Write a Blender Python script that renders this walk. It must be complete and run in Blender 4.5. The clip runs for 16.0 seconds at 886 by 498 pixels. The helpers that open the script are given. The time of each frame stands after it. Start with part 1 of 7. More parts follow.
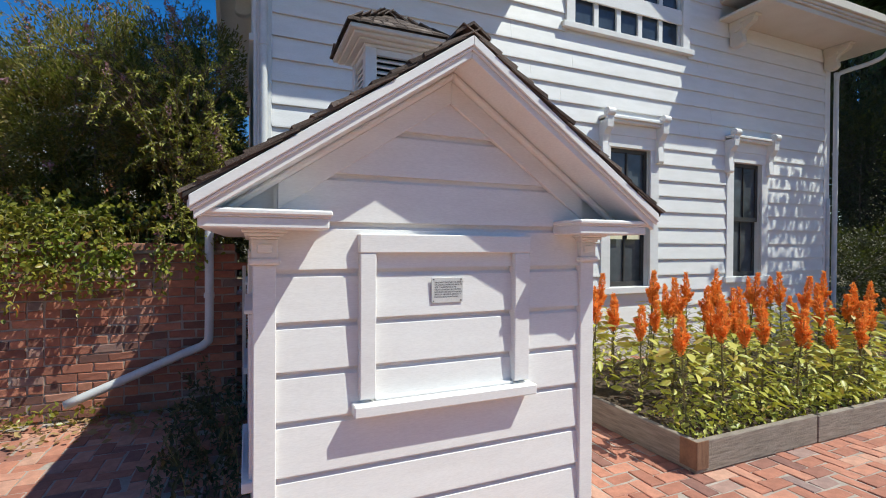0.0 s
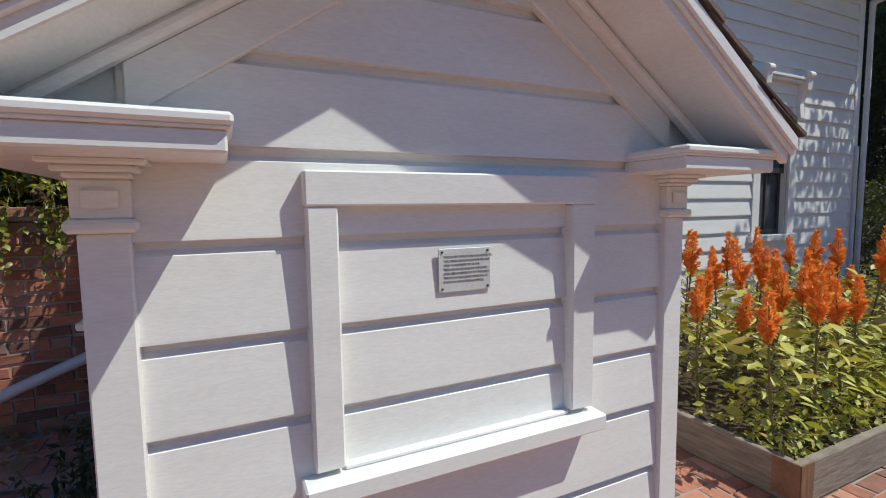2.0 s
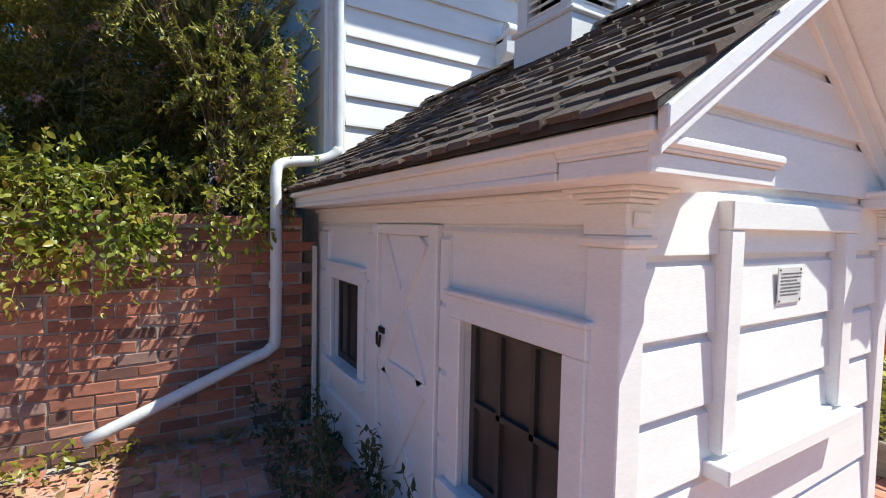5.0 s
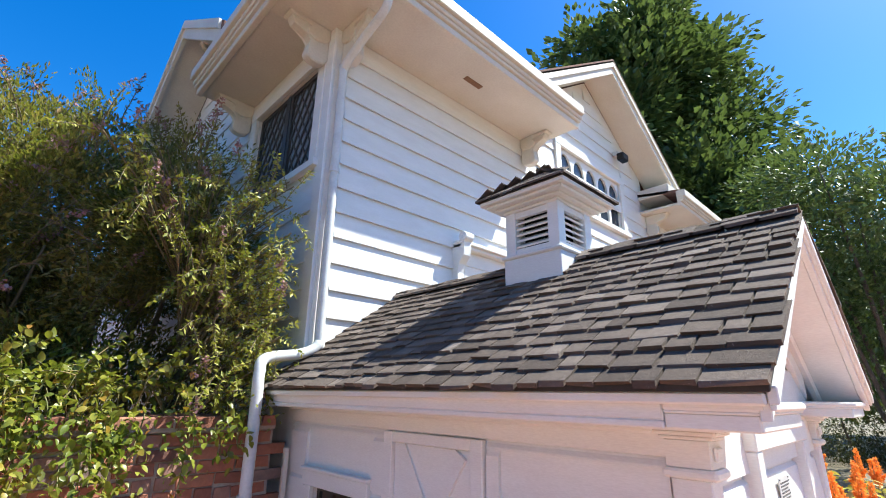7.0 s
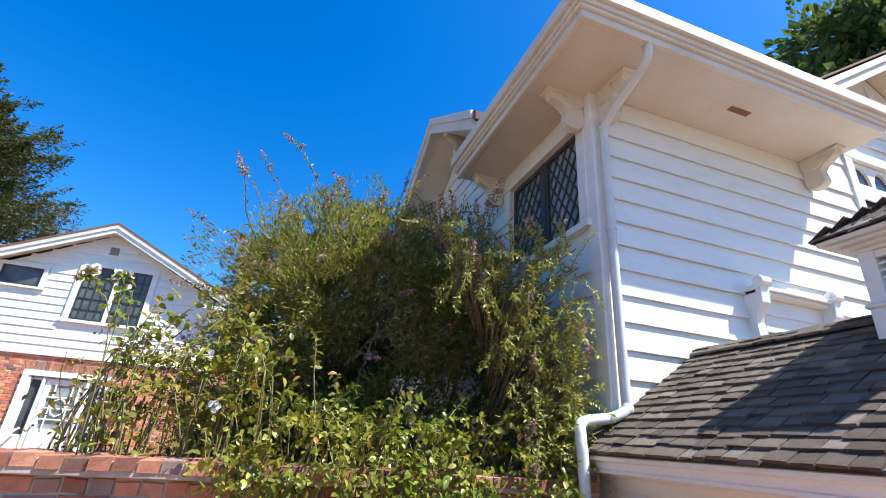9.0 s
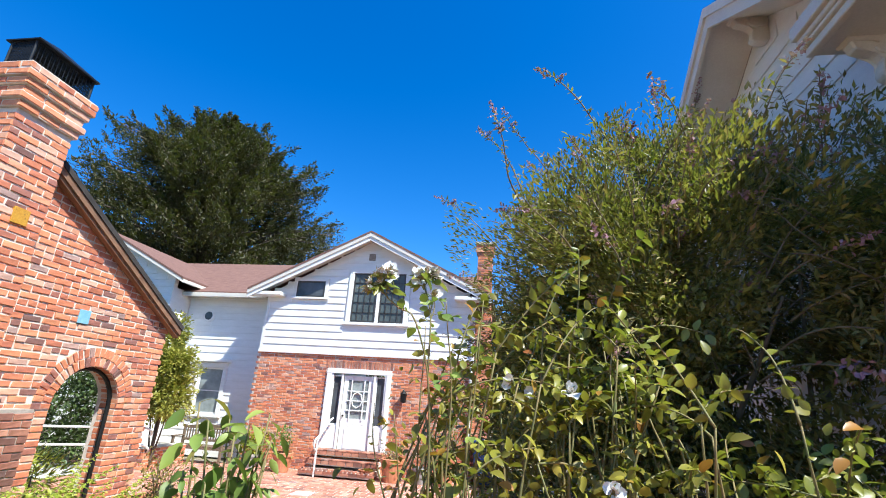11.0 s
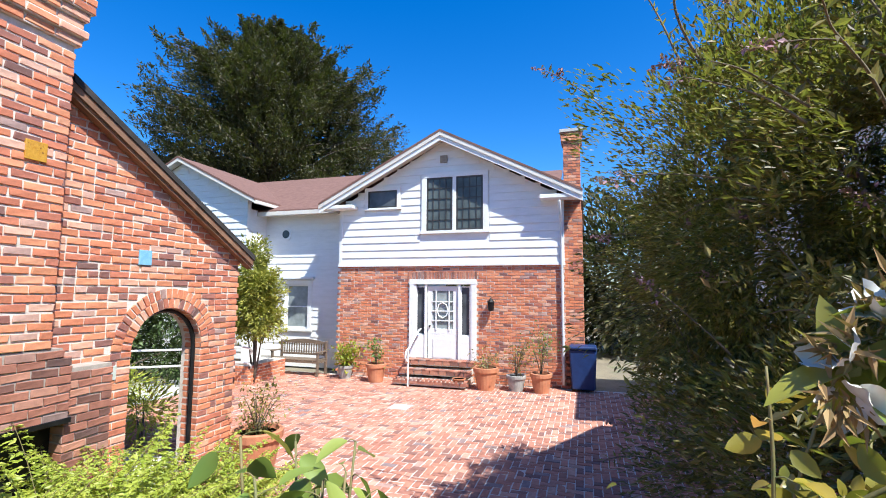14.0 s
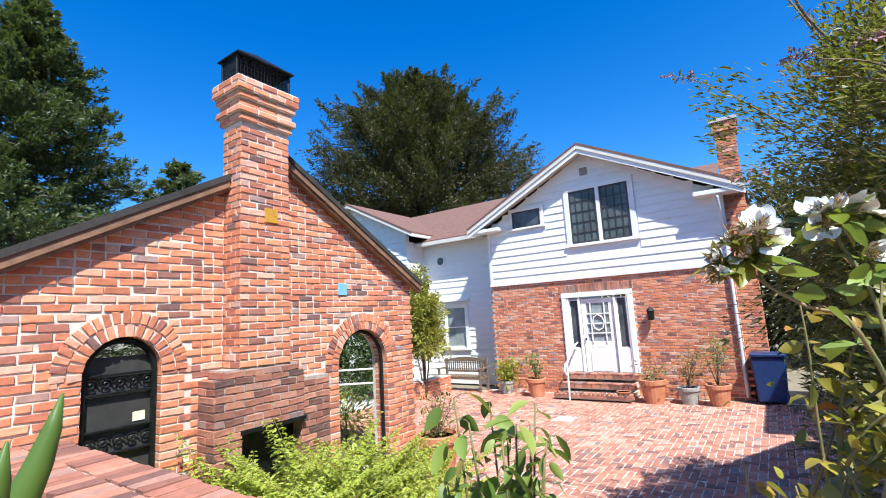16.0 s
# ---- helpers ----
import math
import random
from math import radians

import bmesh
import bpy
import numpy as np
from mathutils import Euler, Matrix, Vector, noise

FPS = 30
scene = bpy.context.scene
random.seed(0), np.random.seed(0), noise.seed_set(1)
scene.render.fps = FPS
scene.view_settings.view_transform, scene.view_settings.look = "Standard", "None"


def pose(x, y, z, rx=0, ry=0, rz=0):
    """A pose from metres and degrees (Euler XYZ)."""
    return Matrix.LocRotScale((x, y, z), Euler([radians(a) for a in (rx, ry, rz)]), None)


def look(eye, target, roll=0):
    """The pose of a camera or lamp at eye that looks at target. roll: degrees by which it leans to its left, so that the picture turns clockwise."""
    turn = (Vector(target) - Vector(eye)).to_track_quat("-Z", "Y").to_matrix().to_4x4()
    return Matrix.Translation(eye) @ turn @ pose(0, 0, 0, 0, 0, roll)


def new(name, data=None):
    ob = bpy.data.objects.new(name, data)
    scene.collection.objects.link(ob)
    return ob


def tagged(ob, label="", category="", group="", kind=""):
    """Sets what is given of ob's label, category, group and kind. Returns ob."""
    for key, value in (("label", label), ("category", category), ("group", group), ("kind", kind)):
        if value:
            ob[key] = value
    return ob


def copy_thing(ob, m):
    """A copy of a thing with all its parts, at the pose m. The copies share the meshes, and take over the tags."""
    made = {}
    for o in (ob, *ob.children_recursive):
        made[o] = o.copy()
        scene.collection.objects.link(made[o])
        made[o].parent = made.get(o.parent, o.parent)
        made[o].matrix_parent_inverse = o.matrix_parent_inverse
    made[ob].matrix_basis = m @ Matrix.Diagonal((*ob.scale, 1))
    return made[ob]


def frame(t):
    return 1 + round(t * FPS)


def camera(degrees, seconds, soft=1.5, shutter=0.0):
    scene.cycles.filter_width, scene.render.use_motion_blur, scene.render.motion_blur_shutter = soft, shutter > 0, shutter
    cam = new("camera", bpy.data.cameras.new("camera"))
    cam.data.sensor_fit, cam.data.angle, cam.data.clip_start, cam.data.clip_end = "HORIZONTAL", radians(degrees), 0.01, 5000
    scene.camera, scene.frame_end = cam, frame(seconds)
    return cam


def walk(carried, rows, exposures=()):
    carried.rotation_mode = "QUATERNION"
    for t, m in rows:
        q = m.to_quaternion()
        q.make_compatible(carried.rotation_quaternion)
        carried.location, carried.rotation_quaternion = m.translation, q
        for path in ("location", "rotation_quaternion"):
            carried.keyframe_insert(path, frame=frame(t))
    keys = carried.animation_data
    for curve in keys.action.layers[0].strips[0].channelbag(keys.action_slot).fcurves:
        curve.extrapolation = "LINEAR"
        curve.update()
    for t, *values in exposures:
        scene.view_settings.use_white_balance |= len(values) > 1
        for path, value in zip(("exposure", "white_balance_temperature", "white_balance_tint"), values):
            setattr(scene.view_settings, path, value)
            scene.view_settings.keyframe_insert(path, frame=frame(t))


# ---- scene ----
cam = camera(87.2, 16.0, soft=1.0)
PATH = [
    (0, (0.064, 0.106, 1.449), (0.842, 1.948, 1.431), 0.3),
    (0.5, (0.173, 0.275, 1.42), (0.962, 2.112, 1.373), -0.1),
    (1, (0.3, 0.549, 1.429), (1.089, 2.384, 1.337), -0.3),
    (1.5, (0.325, 0.822, 1.423), (1.116, 2.653, 1.285), -0.1),
    (2, (0.353, 1.037, 1.399), (1.206, 2.838, 1.229), -0.8),
    (2.5, (0.38, 1.165, 1.385), (1.285, 2.936, 1.172), -0.8),
    (3, (0.273, 1.235, 1.396), (1.218, 2.982, 1.159), 0.3),
    (3.5, (-0.046, 1.231, 1.424), (0.946, 2.959, 1.243), 1.3),
    (4, (-0.335, 1.287, 1.415), (0.643, 3.026, 1.273), 2.1),
    (4.2, (-0.455, 1.322, 1.399), (0.516, 3.066, 1.273), 2.3),
    (6.3, (-1.301, 1.627, 1.486), (-0.054, 3.181, 1.661), -0.1),
    (6.5, (-1.357, 1.646, 1.53), (-0.088, 3.159, 1.844), -0.0),
    (7, (-1.511, 1.67, 1.59), (-0.185, 3.042, 2.188), 0.8),
    (7.5, (-1.619, 1.7, 1.612), (-0.245, 2.974, 2.31), 1.3),
    (8, (-1.744, 1.717, 1.612), (-0.424, 3.01, 2.377), 2.0),
    (8.5, (-1.932, 1.775, 1.576), (-0.91, 3.295, 2.38), 3.1),
    (8.8, (-2.002, 1.869, 1.567), (-1.251, 3.538, 2.374), 3.4),
    (9, (-2.12, 1.954, 1.61), (-1.541, 3.706, 2.382), 4.0),
    (9.5, (-2.222, 2.272, 1.751), (-1.993, 4.108, 2.509), 4.1),
    (10, (-2.422, 2.556, 1.801), (-2.434, 4.417, 2.534), 3.4),
    (10.2, (-2.453, 2.69, 1.806), (-2.533, 4.551, 2.533), 3.4),
    (12.3, (-3.168, 4.193, 2.273), (-3.711, 6.091, 2.599), 1.6),
    (12.5, (-3.187, 4.257, 2.29), (-3.758, 6.151, 2.583), 1.1),
    (13, (-3.225, 4.375, 2.302), (-3.833, 6.268, 2.516), 1.1),
    (13.5, (-3.24, 4.4, 2.302), (-3.821, 6.305, 2.48), 1.1),
    (14, (-3.242, 4.383, 2.305), (-3.826, 6.287, 2.488), 0.4),
    (14.5, (-3.236, 4.35, 2.309), (-3.88, 6.232, 2.514), -0.4),
    (15, (-3.228, 4.297, 2.297), (-3.982, 6.134, 2.537), -0.8),
    (15.5, (-3.178, 4.163, 2.282), (-4.093, 5.923, 2.542), -2.2),
    (16, (-3.069, 3.883, 2.218), (-4.2, 5.507, 2.502), -3.3),
]
walk(cam, [(t, look(eye, target, roll)) for t, eye, target, roll in PATH], [(0, 0.08, 6600, 0), (1.0, -0.07, 6600, 0), (2.0, -0.30, 6600, -1), (2.5, -0.40, 6600, -1), (3.0, -0.41, 6600, -1), (3.5, -0.27, 6600, -1), (4.0, -0.02, 6600, 0), (6.3, 1.12, 6600, 0), (8.0, 1.12, 6500, 1), (9.5, 1.12, 6350, 0), (12.3, 0.90, 6200, 5), (16.0, 0.90, 6100, 4)])

# ---- world, sun, exposure ----
SUN = Vector((1.45, -1.0, 2.55)).normalized()
world = bpy.data.worlds.new("sky")
scene.world = world
world.use_nodes = True
wn = world.node_tree.nodes
sky = wn.new("ShaderNodeTexSky")
sky.sky_type, sky.sun_disc = "NISHITA", False
sky.sun_elevation = math.asin(SUN.z)
sky.sun_rotation = math.atan2(SUN.x, SUN.y)
sky.altitude, sky.air_density, sky.dust_density, sky.ozone_density = 0, 1.0, 0.6, 4.0
deep = wn.new("ShaderNodeHueSaturation")
deep.inputs["Hue"].default_value, deep.inputs["Saturation"].default_value = 0.510, 1.40
world.node_tree.links.new(sky.outputs[0], deep.inputs["Color"])
world.node_tree.links.new(deep.outputs[0], wn["Background"].inputs[0])
wn["Background"].inputs[1].default_value = 0.128
sun_data = bpy.data.lights.new("sun", "SUN")
sun_data.energy, sun_data.angle, sun_data.color = 5.0, radians(0.5), (1.0, 0.972, 0.93)
sun = new("sun", sun_data)
sun.matrix_world = look(tuple(SUN * 30), (0, 0, 0))
scene.view_settings.exposure = 0.0


# ---- materials ----
def nodes(name):
    m = bpy.data.materials.new(name)
    m.use_nodes = True
    t = m.node_tree
    return m, t, t.nodes["Principled BSDF"]


def ramp(t, fac, stops):
    r = t.nodes.new("ShaderNodeValToRGB")
    e = r.color_ramp.elements
    while len(e) < len(stops):
        e.new(0.5)
    for el, (p, c) in zip(e, stops):
        el.position, el.color = p, (*c, 1)
    t.links.new(fac, r.inputs[0])
    return r.outputs[0]


def noise_of(t, scale, detail=4, rough=0.6, coord="Object", stretch=None):
    c = t.nodes.new("ShaderNodeTexCoord")
    src = c.outputs[coord]
    if stretch:
        mp = t.nodes.new("ShaderNodeMapping")
        mp.inputs["Scale"].default_value = stretch
        t.links.new(src, mp.inputs[0])
        src = mp.outputs[0]
    n = t.nodes.new("ShaderNodeTexNoise")
    n.inputs["Scale"].default_value, n.inputs["Detail"].default_value, n.inputs["Roughness"].default_value = scale, detail, rough
    t.links.new(src, n.inputs["Vector"])
    return n.outputs["Fac"]


def mix(t, fac, a, b, mode="MIX"):
    m = t.nodes.new("ShaderNodeMix")
    m.data_type, m.blend_type = "RGBA", mode
    for sock, v in ((m.inputs[0], fac), (m.inputs[6], a), (m.inputs[7], b)):
        if isinstance(v, (int, float)):
            sock.default_value = v
        elif isinstance(v, tuple):
            sock.default_value = (*v, 1)
        else:
            t.links.new(v, sock)
    return m.outputs[2]


def bump(t, p, height, strength=0.3, dist=0.01):
    b = t.nodes.new("ShaderNodeBump")
    b.inputs["Strength"].default_value, b.inputs["Distance"].default_value = strength, dist
    t.links.new(height, b.inputs["Height"])
    t.links.new(b.outputs[0], p.inputs["Normal"])


def surface(name, dark, light, scale=8.0, rough=0.7, metal=0.0, bump_by=0.25, fine=120.0, stretch=None, dist=0.004, stain=None, stain_at=0.62):
    """Two scales of variation between two colours, with fine relief and an optional stain colour."""
    m, t, p = nodes(name)
    big = noise_of(t, scale, stretch=stretch)
    small = noise_of(t, fine, 3, stretch=stretch)
    col = ramp(t, big, [(0.3, dark), (0.7, light)])
    col = mix(t, 0.25, col, ramp(t, small, [(0.3, tuple(c * 0.7 for c in dark)), (0.7, light)]))
    if stain:
        mask = ramp(t, noise_of(t, scale * 0.45, 6, 0.75), [(stain_at, (0, 0, 0)), (min(0.99, stain_at + 0.12), (1, 1, 1))])
        col = mix(t, mask, col, stain)
    t.links.new(col, p.inputs["Base Color"])
    p.inputs["Roughness"].default_value, p.inputs["Metallic"].default_value = rough, metal
    bump(t, p, small, bump_by, dist)
    return m


def pieces(name, stops, island=False, scale=14.0, rough=0.85, fine=90.0, bump_by=0.5, blotch=(0.05, 0.03, 0.03), blotch_at=0.68, dist=0.006):
    """Pieces that differ one from another: bricks, shakes, pavers."""
    m, t, p = nodes(name)
    if island:
        g = t.nodes.new("ShaderNodeNewGeometry")
        rnd = g.outputs["Random Per Island"]
    else:
        g = t.nodes.new("ShaderNodeObjectInfo")
        rnd = g.outputs["Random"]
    col = ramp(t, rnd, stops)
    small = noise_of(t, fine, 5, 0.7)
    mid = noise_of(t, scale, 5, 0.7)
    col = mix(t, 0.5, col, ramp(t, mid, [(0.25, (0.28, 0.26, 0.25)), (0.75, (0.85, 0.82, 0.8))]), "OVERLAY")
    col = mix(t, ramp(t, small, [(blotch_at, (0, 0, 0)), (blotch_at + 0.1, (1, 1, 1))]), col, blotch)
    t.links.new(col, p.inputs["Base Color"])
    p.inputs["Roughness"].default_value = rough
    bump(t, p, small, bump_by, dist)
    return m


def leafy(name, stops, gloss=0.45, trans=0.35, through_col=(0.25, 0.35, 0.02)):
    m, t, p = nodes(name)
    g = t.nodes.new("ShaderNodeNewGeometry")
    col = ramp(t, g.outputs["Random Per Island"], stops)
    col = mix(t, 0.35, col, ramp(t, noise_of(t, 1.3, 3), [(0.3, tuple(c * 0.55 for c in stops[0][1])), (0.7, stops[-1][1])]))
    t.links.new(col, p.inputs["Base Color"])
    p.inputs["Roughness"].default_value = gloss
    tr = t.nodes.new("ShaderNodeBsdfTranslucent")
    t.links.new(mix(t, 0.5, col, through_col), tr.inputs[0])
    mx = t.nodes.new("ShaderNodeMixShader")
    mx.inputs[0].default_value = trans
    t.links.new(p.outputs[0], mx.inputs[1])
    t.links.new(tr.outputs[0], mx.inputs[2])
    t.links.new(mx.outputs[0], t.nodes["Material Output"].inputs[0])
    return m


def glass_pane(name, tint=(0.02, 0.025, 0.03), rough=0.03):
    m, t, p = nodes(name)
    t.links.new(ramp(t, noise_of(t, 2.0), [(0.35, tint), (0.7, tuple(c * 2.2 for c in tint))]), p.inputs["Base Color"])
    p.inputs["Roughness"].default_value, p.inputs["Specular IOR Level"].default_value = rough, 0.3
    bump(t, p, noise_of(t, 3.0, 1), 0.08, 0.02)
    return m


WHITE = surface("white_paint", (0.74, 0.73, 0.70), (0.84, 0.83, 0.81), 3.0, 0.5, 0, 0.25, 60.0, (1, 1, 4), 0.003, (0.60, 0.57, 0.53), 0.74)
WHITE_SHED = surface("white_shed_paint", (0.76, 0.74, 0.72), (0.84, 0.83, 0.81), 2.0, 0.42, 0, 0.12, 45.0, (1, 1, 5), 0.002, (0.70, 0.67, 0.64), 0.80)
# tan weathered paint, taken darker to carry the shade under the eaves
WHITE_OLD_SHADED = surface("weathered_shaded_white_paint", (0.60, 0.55, 0.48), (0.70, 0.66, 0.59), 2.0, 0.6, 0, 0.3, 50.0, (1, 1, 1), 0.004, (0.50, 0.43, 0.34), 0.76)
MORTAR = surface("mortar", (0.50, 0.44, 0.38), (0.68, 0.62, 0.55), 12.0, 0.95, 0, 0.6, 150.0)
MORTAR_PALE = surface("pale_mortar", (0.54, 0.46, 0.38), (0.76, 0.68, 0.59), 12.0, 0.95, 0, 0.6, 150.0)
MORTAR_DIRT = surface("sandy_joint", (0.28, 0.23, 0.19), (0.48, 0.41, 0.35), 9.0, 0.95, 0, 0.6, 150.0)
RED = [(0.0, (0.17, 0.09, 0.075)), (0.05, (0.26, 0.11, 0.085)), (0.14, (0.42, 0.14, 0.08)), (0.5, (0.55, 0.195, 0.095)), (0.8, (0.60, 0.25, 0.13)), (0.95, (0.60, 0.34, 0.24)), (1.0, (0.30, 0.20, 0.18))]
OLD_RED = [(0.0, (0.12, 0.065, 0.055)), (0.2, (0.23, 0.095, 0.065)), (0.55, (0.35, 0.14, 0.09)), (0.85, (0.43, 0.20, 0.13)), (1.0, (0.20, 0.15, 0.14))]
FLOOR_RED = [(0.0, (0.19, 0.10, 0.085)), (0.2, (0.33, 0.14, 0.095)), (0.5, (0.41, 0.175, 0.115)), (0.8, (0.47, 0.22, 0.15)), (0.94, (0.50, 0.29, 0.21)), (1.0, (0.20, 0.15, 0.15))]
BRICK, BRICK_MESH = pieces("red_brick", RED, blotch=(0.30, 0.22, 0.18)), pieces("red_brick_far", RED, True, blotch=(0.30, 0.22, 0.18))
OLDBRICK = pieces("old_dark_brick", OLD_RED)
OLDBRICK_MESH = pieces("old_dark_brick_far", OLD_RED, True)
PAVER, PAVER_MESH = pieces("brick_paver", FLOOR_RED, blotch=(0.13, 0.08, 0.07)), pieces("brick_paver_far", FLOOR_RED, True, blotch=(0.13, 0.08, 0.07))
SHAKES = [(0.0, (0.060, 0.042, 0.033)), (0.4, (0.098, 0.072, 0.058)), (0.85, (0.140, 0.107, 0.088)), (1.0, (0.21, 0.17, 0.145))]
SHAKE, SHAKE_MESH = pieces("weathered_shake", SHAKES, False, 22.0, 0.95, 110.0, 0.9, (0.36, 0.32, 0.27), 0.63), pieces("weathered_shake_far", SHAKES, True, 22.0, 0.95, 110.0, 0.9, (0.36, 0.32, 0.27), 0.63)
ROOF_RED = surface("brown_roof_shingle", (0.13, 0.065, 0.05), (0.21, 0.11, 0.085), 6.0, 0.95, 0, 0.6, 60.0)
ROOF_DARK = surface("dark_roof_edge", (0.02, 0.018, 0.016), (0.06, 0.05, 0.045), 6.0, 0.95, 0, 0.6, 60.0)
WOOD_GREY = surface("weathered_timber", (0.16, 0.125, 0.10), (0.40, 0.34, 0.28), 5.0, 0.9, 0, 0.7, 70.0, (1.2, 1.2, 14), 0.006, (0.10, 0.08, 0.07), 0.68)
WOOD_BENCH = surface("oiled_teak", (0.10, 0.07, 0.05), (0.22, 0.16, 0.11), 9.0, 0.7, 0, 0.4, 80.0, (1, 1, 6))
WOOD_BROWN = surface("brown_stained_timber", (0.14, 0.07, 0.04), (0.30, 0.16, 0.09), 7.0, 0.8, 0, 0.5, 80.0, (6, 1, 1))
DARK_FRAME = surface("dark_sash_paint", (0.03, 0.028, 0.025), (0.06, 0.055, 0.05), 8.0, 0.5)
IRON = surface("black_iron", (0.012, 0.012, 0.012), (0.03, 0.03, 0.03), 10.0, 0.45, 0.6)
PIPE = surface("grey_painted_pipe", (0.55, 0.56, 0.56), (0.70, 0.70, 0.69), 6.0, 0.45, 0, 0.2, 60.0, None, 0.003, (0.38, 0.36, 0.33), 0.72)
GLASS = glass_pane("window_glass", (0.05, 0.055, 0.06))
GLASS_BLUE = glass_pane("upper_window_glass", (0.03, 0.04, 0.055), 0.02)
GLASS_PALE = glass_pane("curtained_pane", (0.17, 0.19, 0.185), 0.12)
GLASS_FAR = glass_pane("leaded_window_glass", (0.06, 0.07, 0.065), 0.15)
# pale blue-grey tint stands in for sky reflected in the lattice panes
GLASS_LATTICE = glass_pane("sky_tinted_lattice_glass", (0.16, 0.18, 0.20), 0.05)
GLASS_BROWN = glass_pane("dusty_pane", (0.05, 0.04, 0.035), 0.35)
LEAD = surface("lead_cames", (0.03, 0.03, 0.03), (0.07, 0.07, 0.065), 20.0, 0.5)
TERRA = surface("terracotta", (0.42, 0.15, 0.07), (0.58, 0.25, 0.13), 6.0, 0.8, 0, 0.3, 90.0, None, 0.003, (0.55, 0.42, 0.33), 0.66)
STONE_POT = surface("grey_stone_pot", (0.25, 0.24, 0.22), (0.42, 0.40, 0.37), 8.0, 0.9)
CONCRETE = surface("concrete", (0.42, 0.40, 0.37), (0.58, 0.56, 0.52), 4.0, 0.9)
SOIL = surface("garden_soil", (0.05, 0.032, 0.02), (0.12, 0.08, 0.05), 14.0, 0.95, 0, 0.9, 90.0, None, 0.02)
EARTH = surface("dry_ground", (0.16, 0.13, 0.09), (0.26, 0.22, 0.15), 1.5, 0.95, 0, 0.8, 40.0, None, 0.02, (0.10, 0.13, 0.05), 0.55)
BARK = surface("bark", (0.06, 0.045, 0.035), (0.17, 0.13, 0.10), 14.0, 0.95, 0, 0.9, 60.0, (3, 3, 1), 0.01)
TWIG = surface("twig", (0.10, 0.075, 0.045), (0.26, 0.20, 0.12), 14.0, 0.9)
STEM = surface("green_stem", (0.10, 0.14, 0.04), (0.26, 0.17, 0.07), 14.0, 0.7)
PLAQUE = surface("engraved_plaque", (0.56, 0.56, 0.55), (0.72, 0.72, 0.70), 6.0, 0.4, 0.1, 0.1)
INK = surface("dark_lettering", (0.10, 0.10, 0.10), (0.16, 0.16, 0.16), 30.0, 0.7)
TILE_BLUE = surface("blue_glazed_tile", (0.16, 0.40, 0.58), (0.28, 0.52, 0.68), 20.0, 0.25)
TILE_GOLD = surface("ochre_glazed_tile", (0.45, 0.20, 0.02), (0.62, 0.34, 0.04), 40.0, 0.25, 0, 0.2, 90.0, None, 0.004, (0.12, 0.05, 0.02), 0.55)
TILE_PALE = surface("pale_green_tile", (0.45, 0.50, 0.42), (0.60, 0.62, 0.55), 20.0, 0.3)
# blue deepened so that the bin looks shaded; the sign panel shares it
BIN_BLUE = surface("blue_plastic", (0.006, 0.022, 0.09), (0.012, 0.04, 0.14), 6.0, 0.45)
CURTAIN = surface("pale_curtain", (0.50, 0.48, 0.42), (0.72, 0.70, 0.64), 5.0, 0.9, 0, 0.4, 30.0, (14, 14, 1))
PAPER = surface("paper_notice", (0.75, 0.70, 0.45), (0.82, 0.78, 0.55), 12.0, 0.8)
PETAL = surface("white_petal", (0.62, 0.60, 0.52), (0.78, 0.77, 0.73), 10.0, 0.5, 0, 0.2, 60.0, None, 0.002, (0.70, 0.55, 0.42), 0.70)
LEAF_BUSH = leafy("shrub_leaf", [(0.0, (0.03, 0.036, 0.010)), (0.5, (0.16, 0.16, 0.03)), (0.88, (0.38, 0.355, 0.06)), (1.0, (0.42, 0.24, 0.12))], 0.5, 0.36)
LEAF_OLIVE = leafy("olive_leaf", [(0.0, (0.18, 0.20, 0.03)), (0.6, (0.36, 0.36, 0.05)), (1.0, (0.55, 0.48, 0.12))], 0.5, 0.3)
LEAF_ROSE = leafy("rose_leaf", [(0.0, (0.08, 0.15, 0.022)), (0.5, (0.22, 0.29, 0.04)), (0.9, (0.42, 0.46, 0.07)), (0.96, (0.45, 0.40, 0.06)), (1.0, (0.42, 0.12, 0.03))], 0.38, 0.35)
LEAF_BED = leafy("amaranth_leaf", [(0.0, (0.30, 0.34, 0.05)), (0.5, (0.46, 0.51, 0.075)), (0.92, (0.70, 0.70, 0.17)), (1.0, (0.60, 0.36, 0.10))], 0.45, 0.22, (0.7, 0.7, 0.06))
LEAF_FERN = leafy("fern_frond", [(0.0, (0.24, 0.32, 0.03)), (0.7, (0.46, 0.52, 0.06)), (1.0, (0.60, 0.60, 0.14))], 0.45, 0.35, (0.5, 0.55, 0.04))
LEAF_TREE = leafy("tree_leaf", [(0.0, (0.04, 0.07, 0.022)), (0.6, (0.085, 0.135, 0.04)), (1.0, (0.17, 0.23, 0.07))], 0.45, 0.3, (0.13, 0.18, 0.03))
LEAF_DARK = leafy("conifer_leaf", [(0.0, (0.02, 0.024, 0.008)), (0.55, (0.046, 0.043, 0.015)), (1.0, (0.115, 0.09, 0.036))], 0.6, 0.15)
LEAF_REDWOOD = leafy("redwood_leaf", [(0.0, (0.03, 0.052, 0.02)), (0.6, (0.08, 0.11, 0.045)), (1.0, (0.16, 0.18, 0.075))], 0.6, 0.2)
LEAF_POT = leafy("pot_leaf", [(0.0, (0.05, 0.11, 0.02)), (0.6, (0.11, 0.20, 0.035)), (1.0, (0.24, 0.32, 0.06))], 0.45, 0.35)
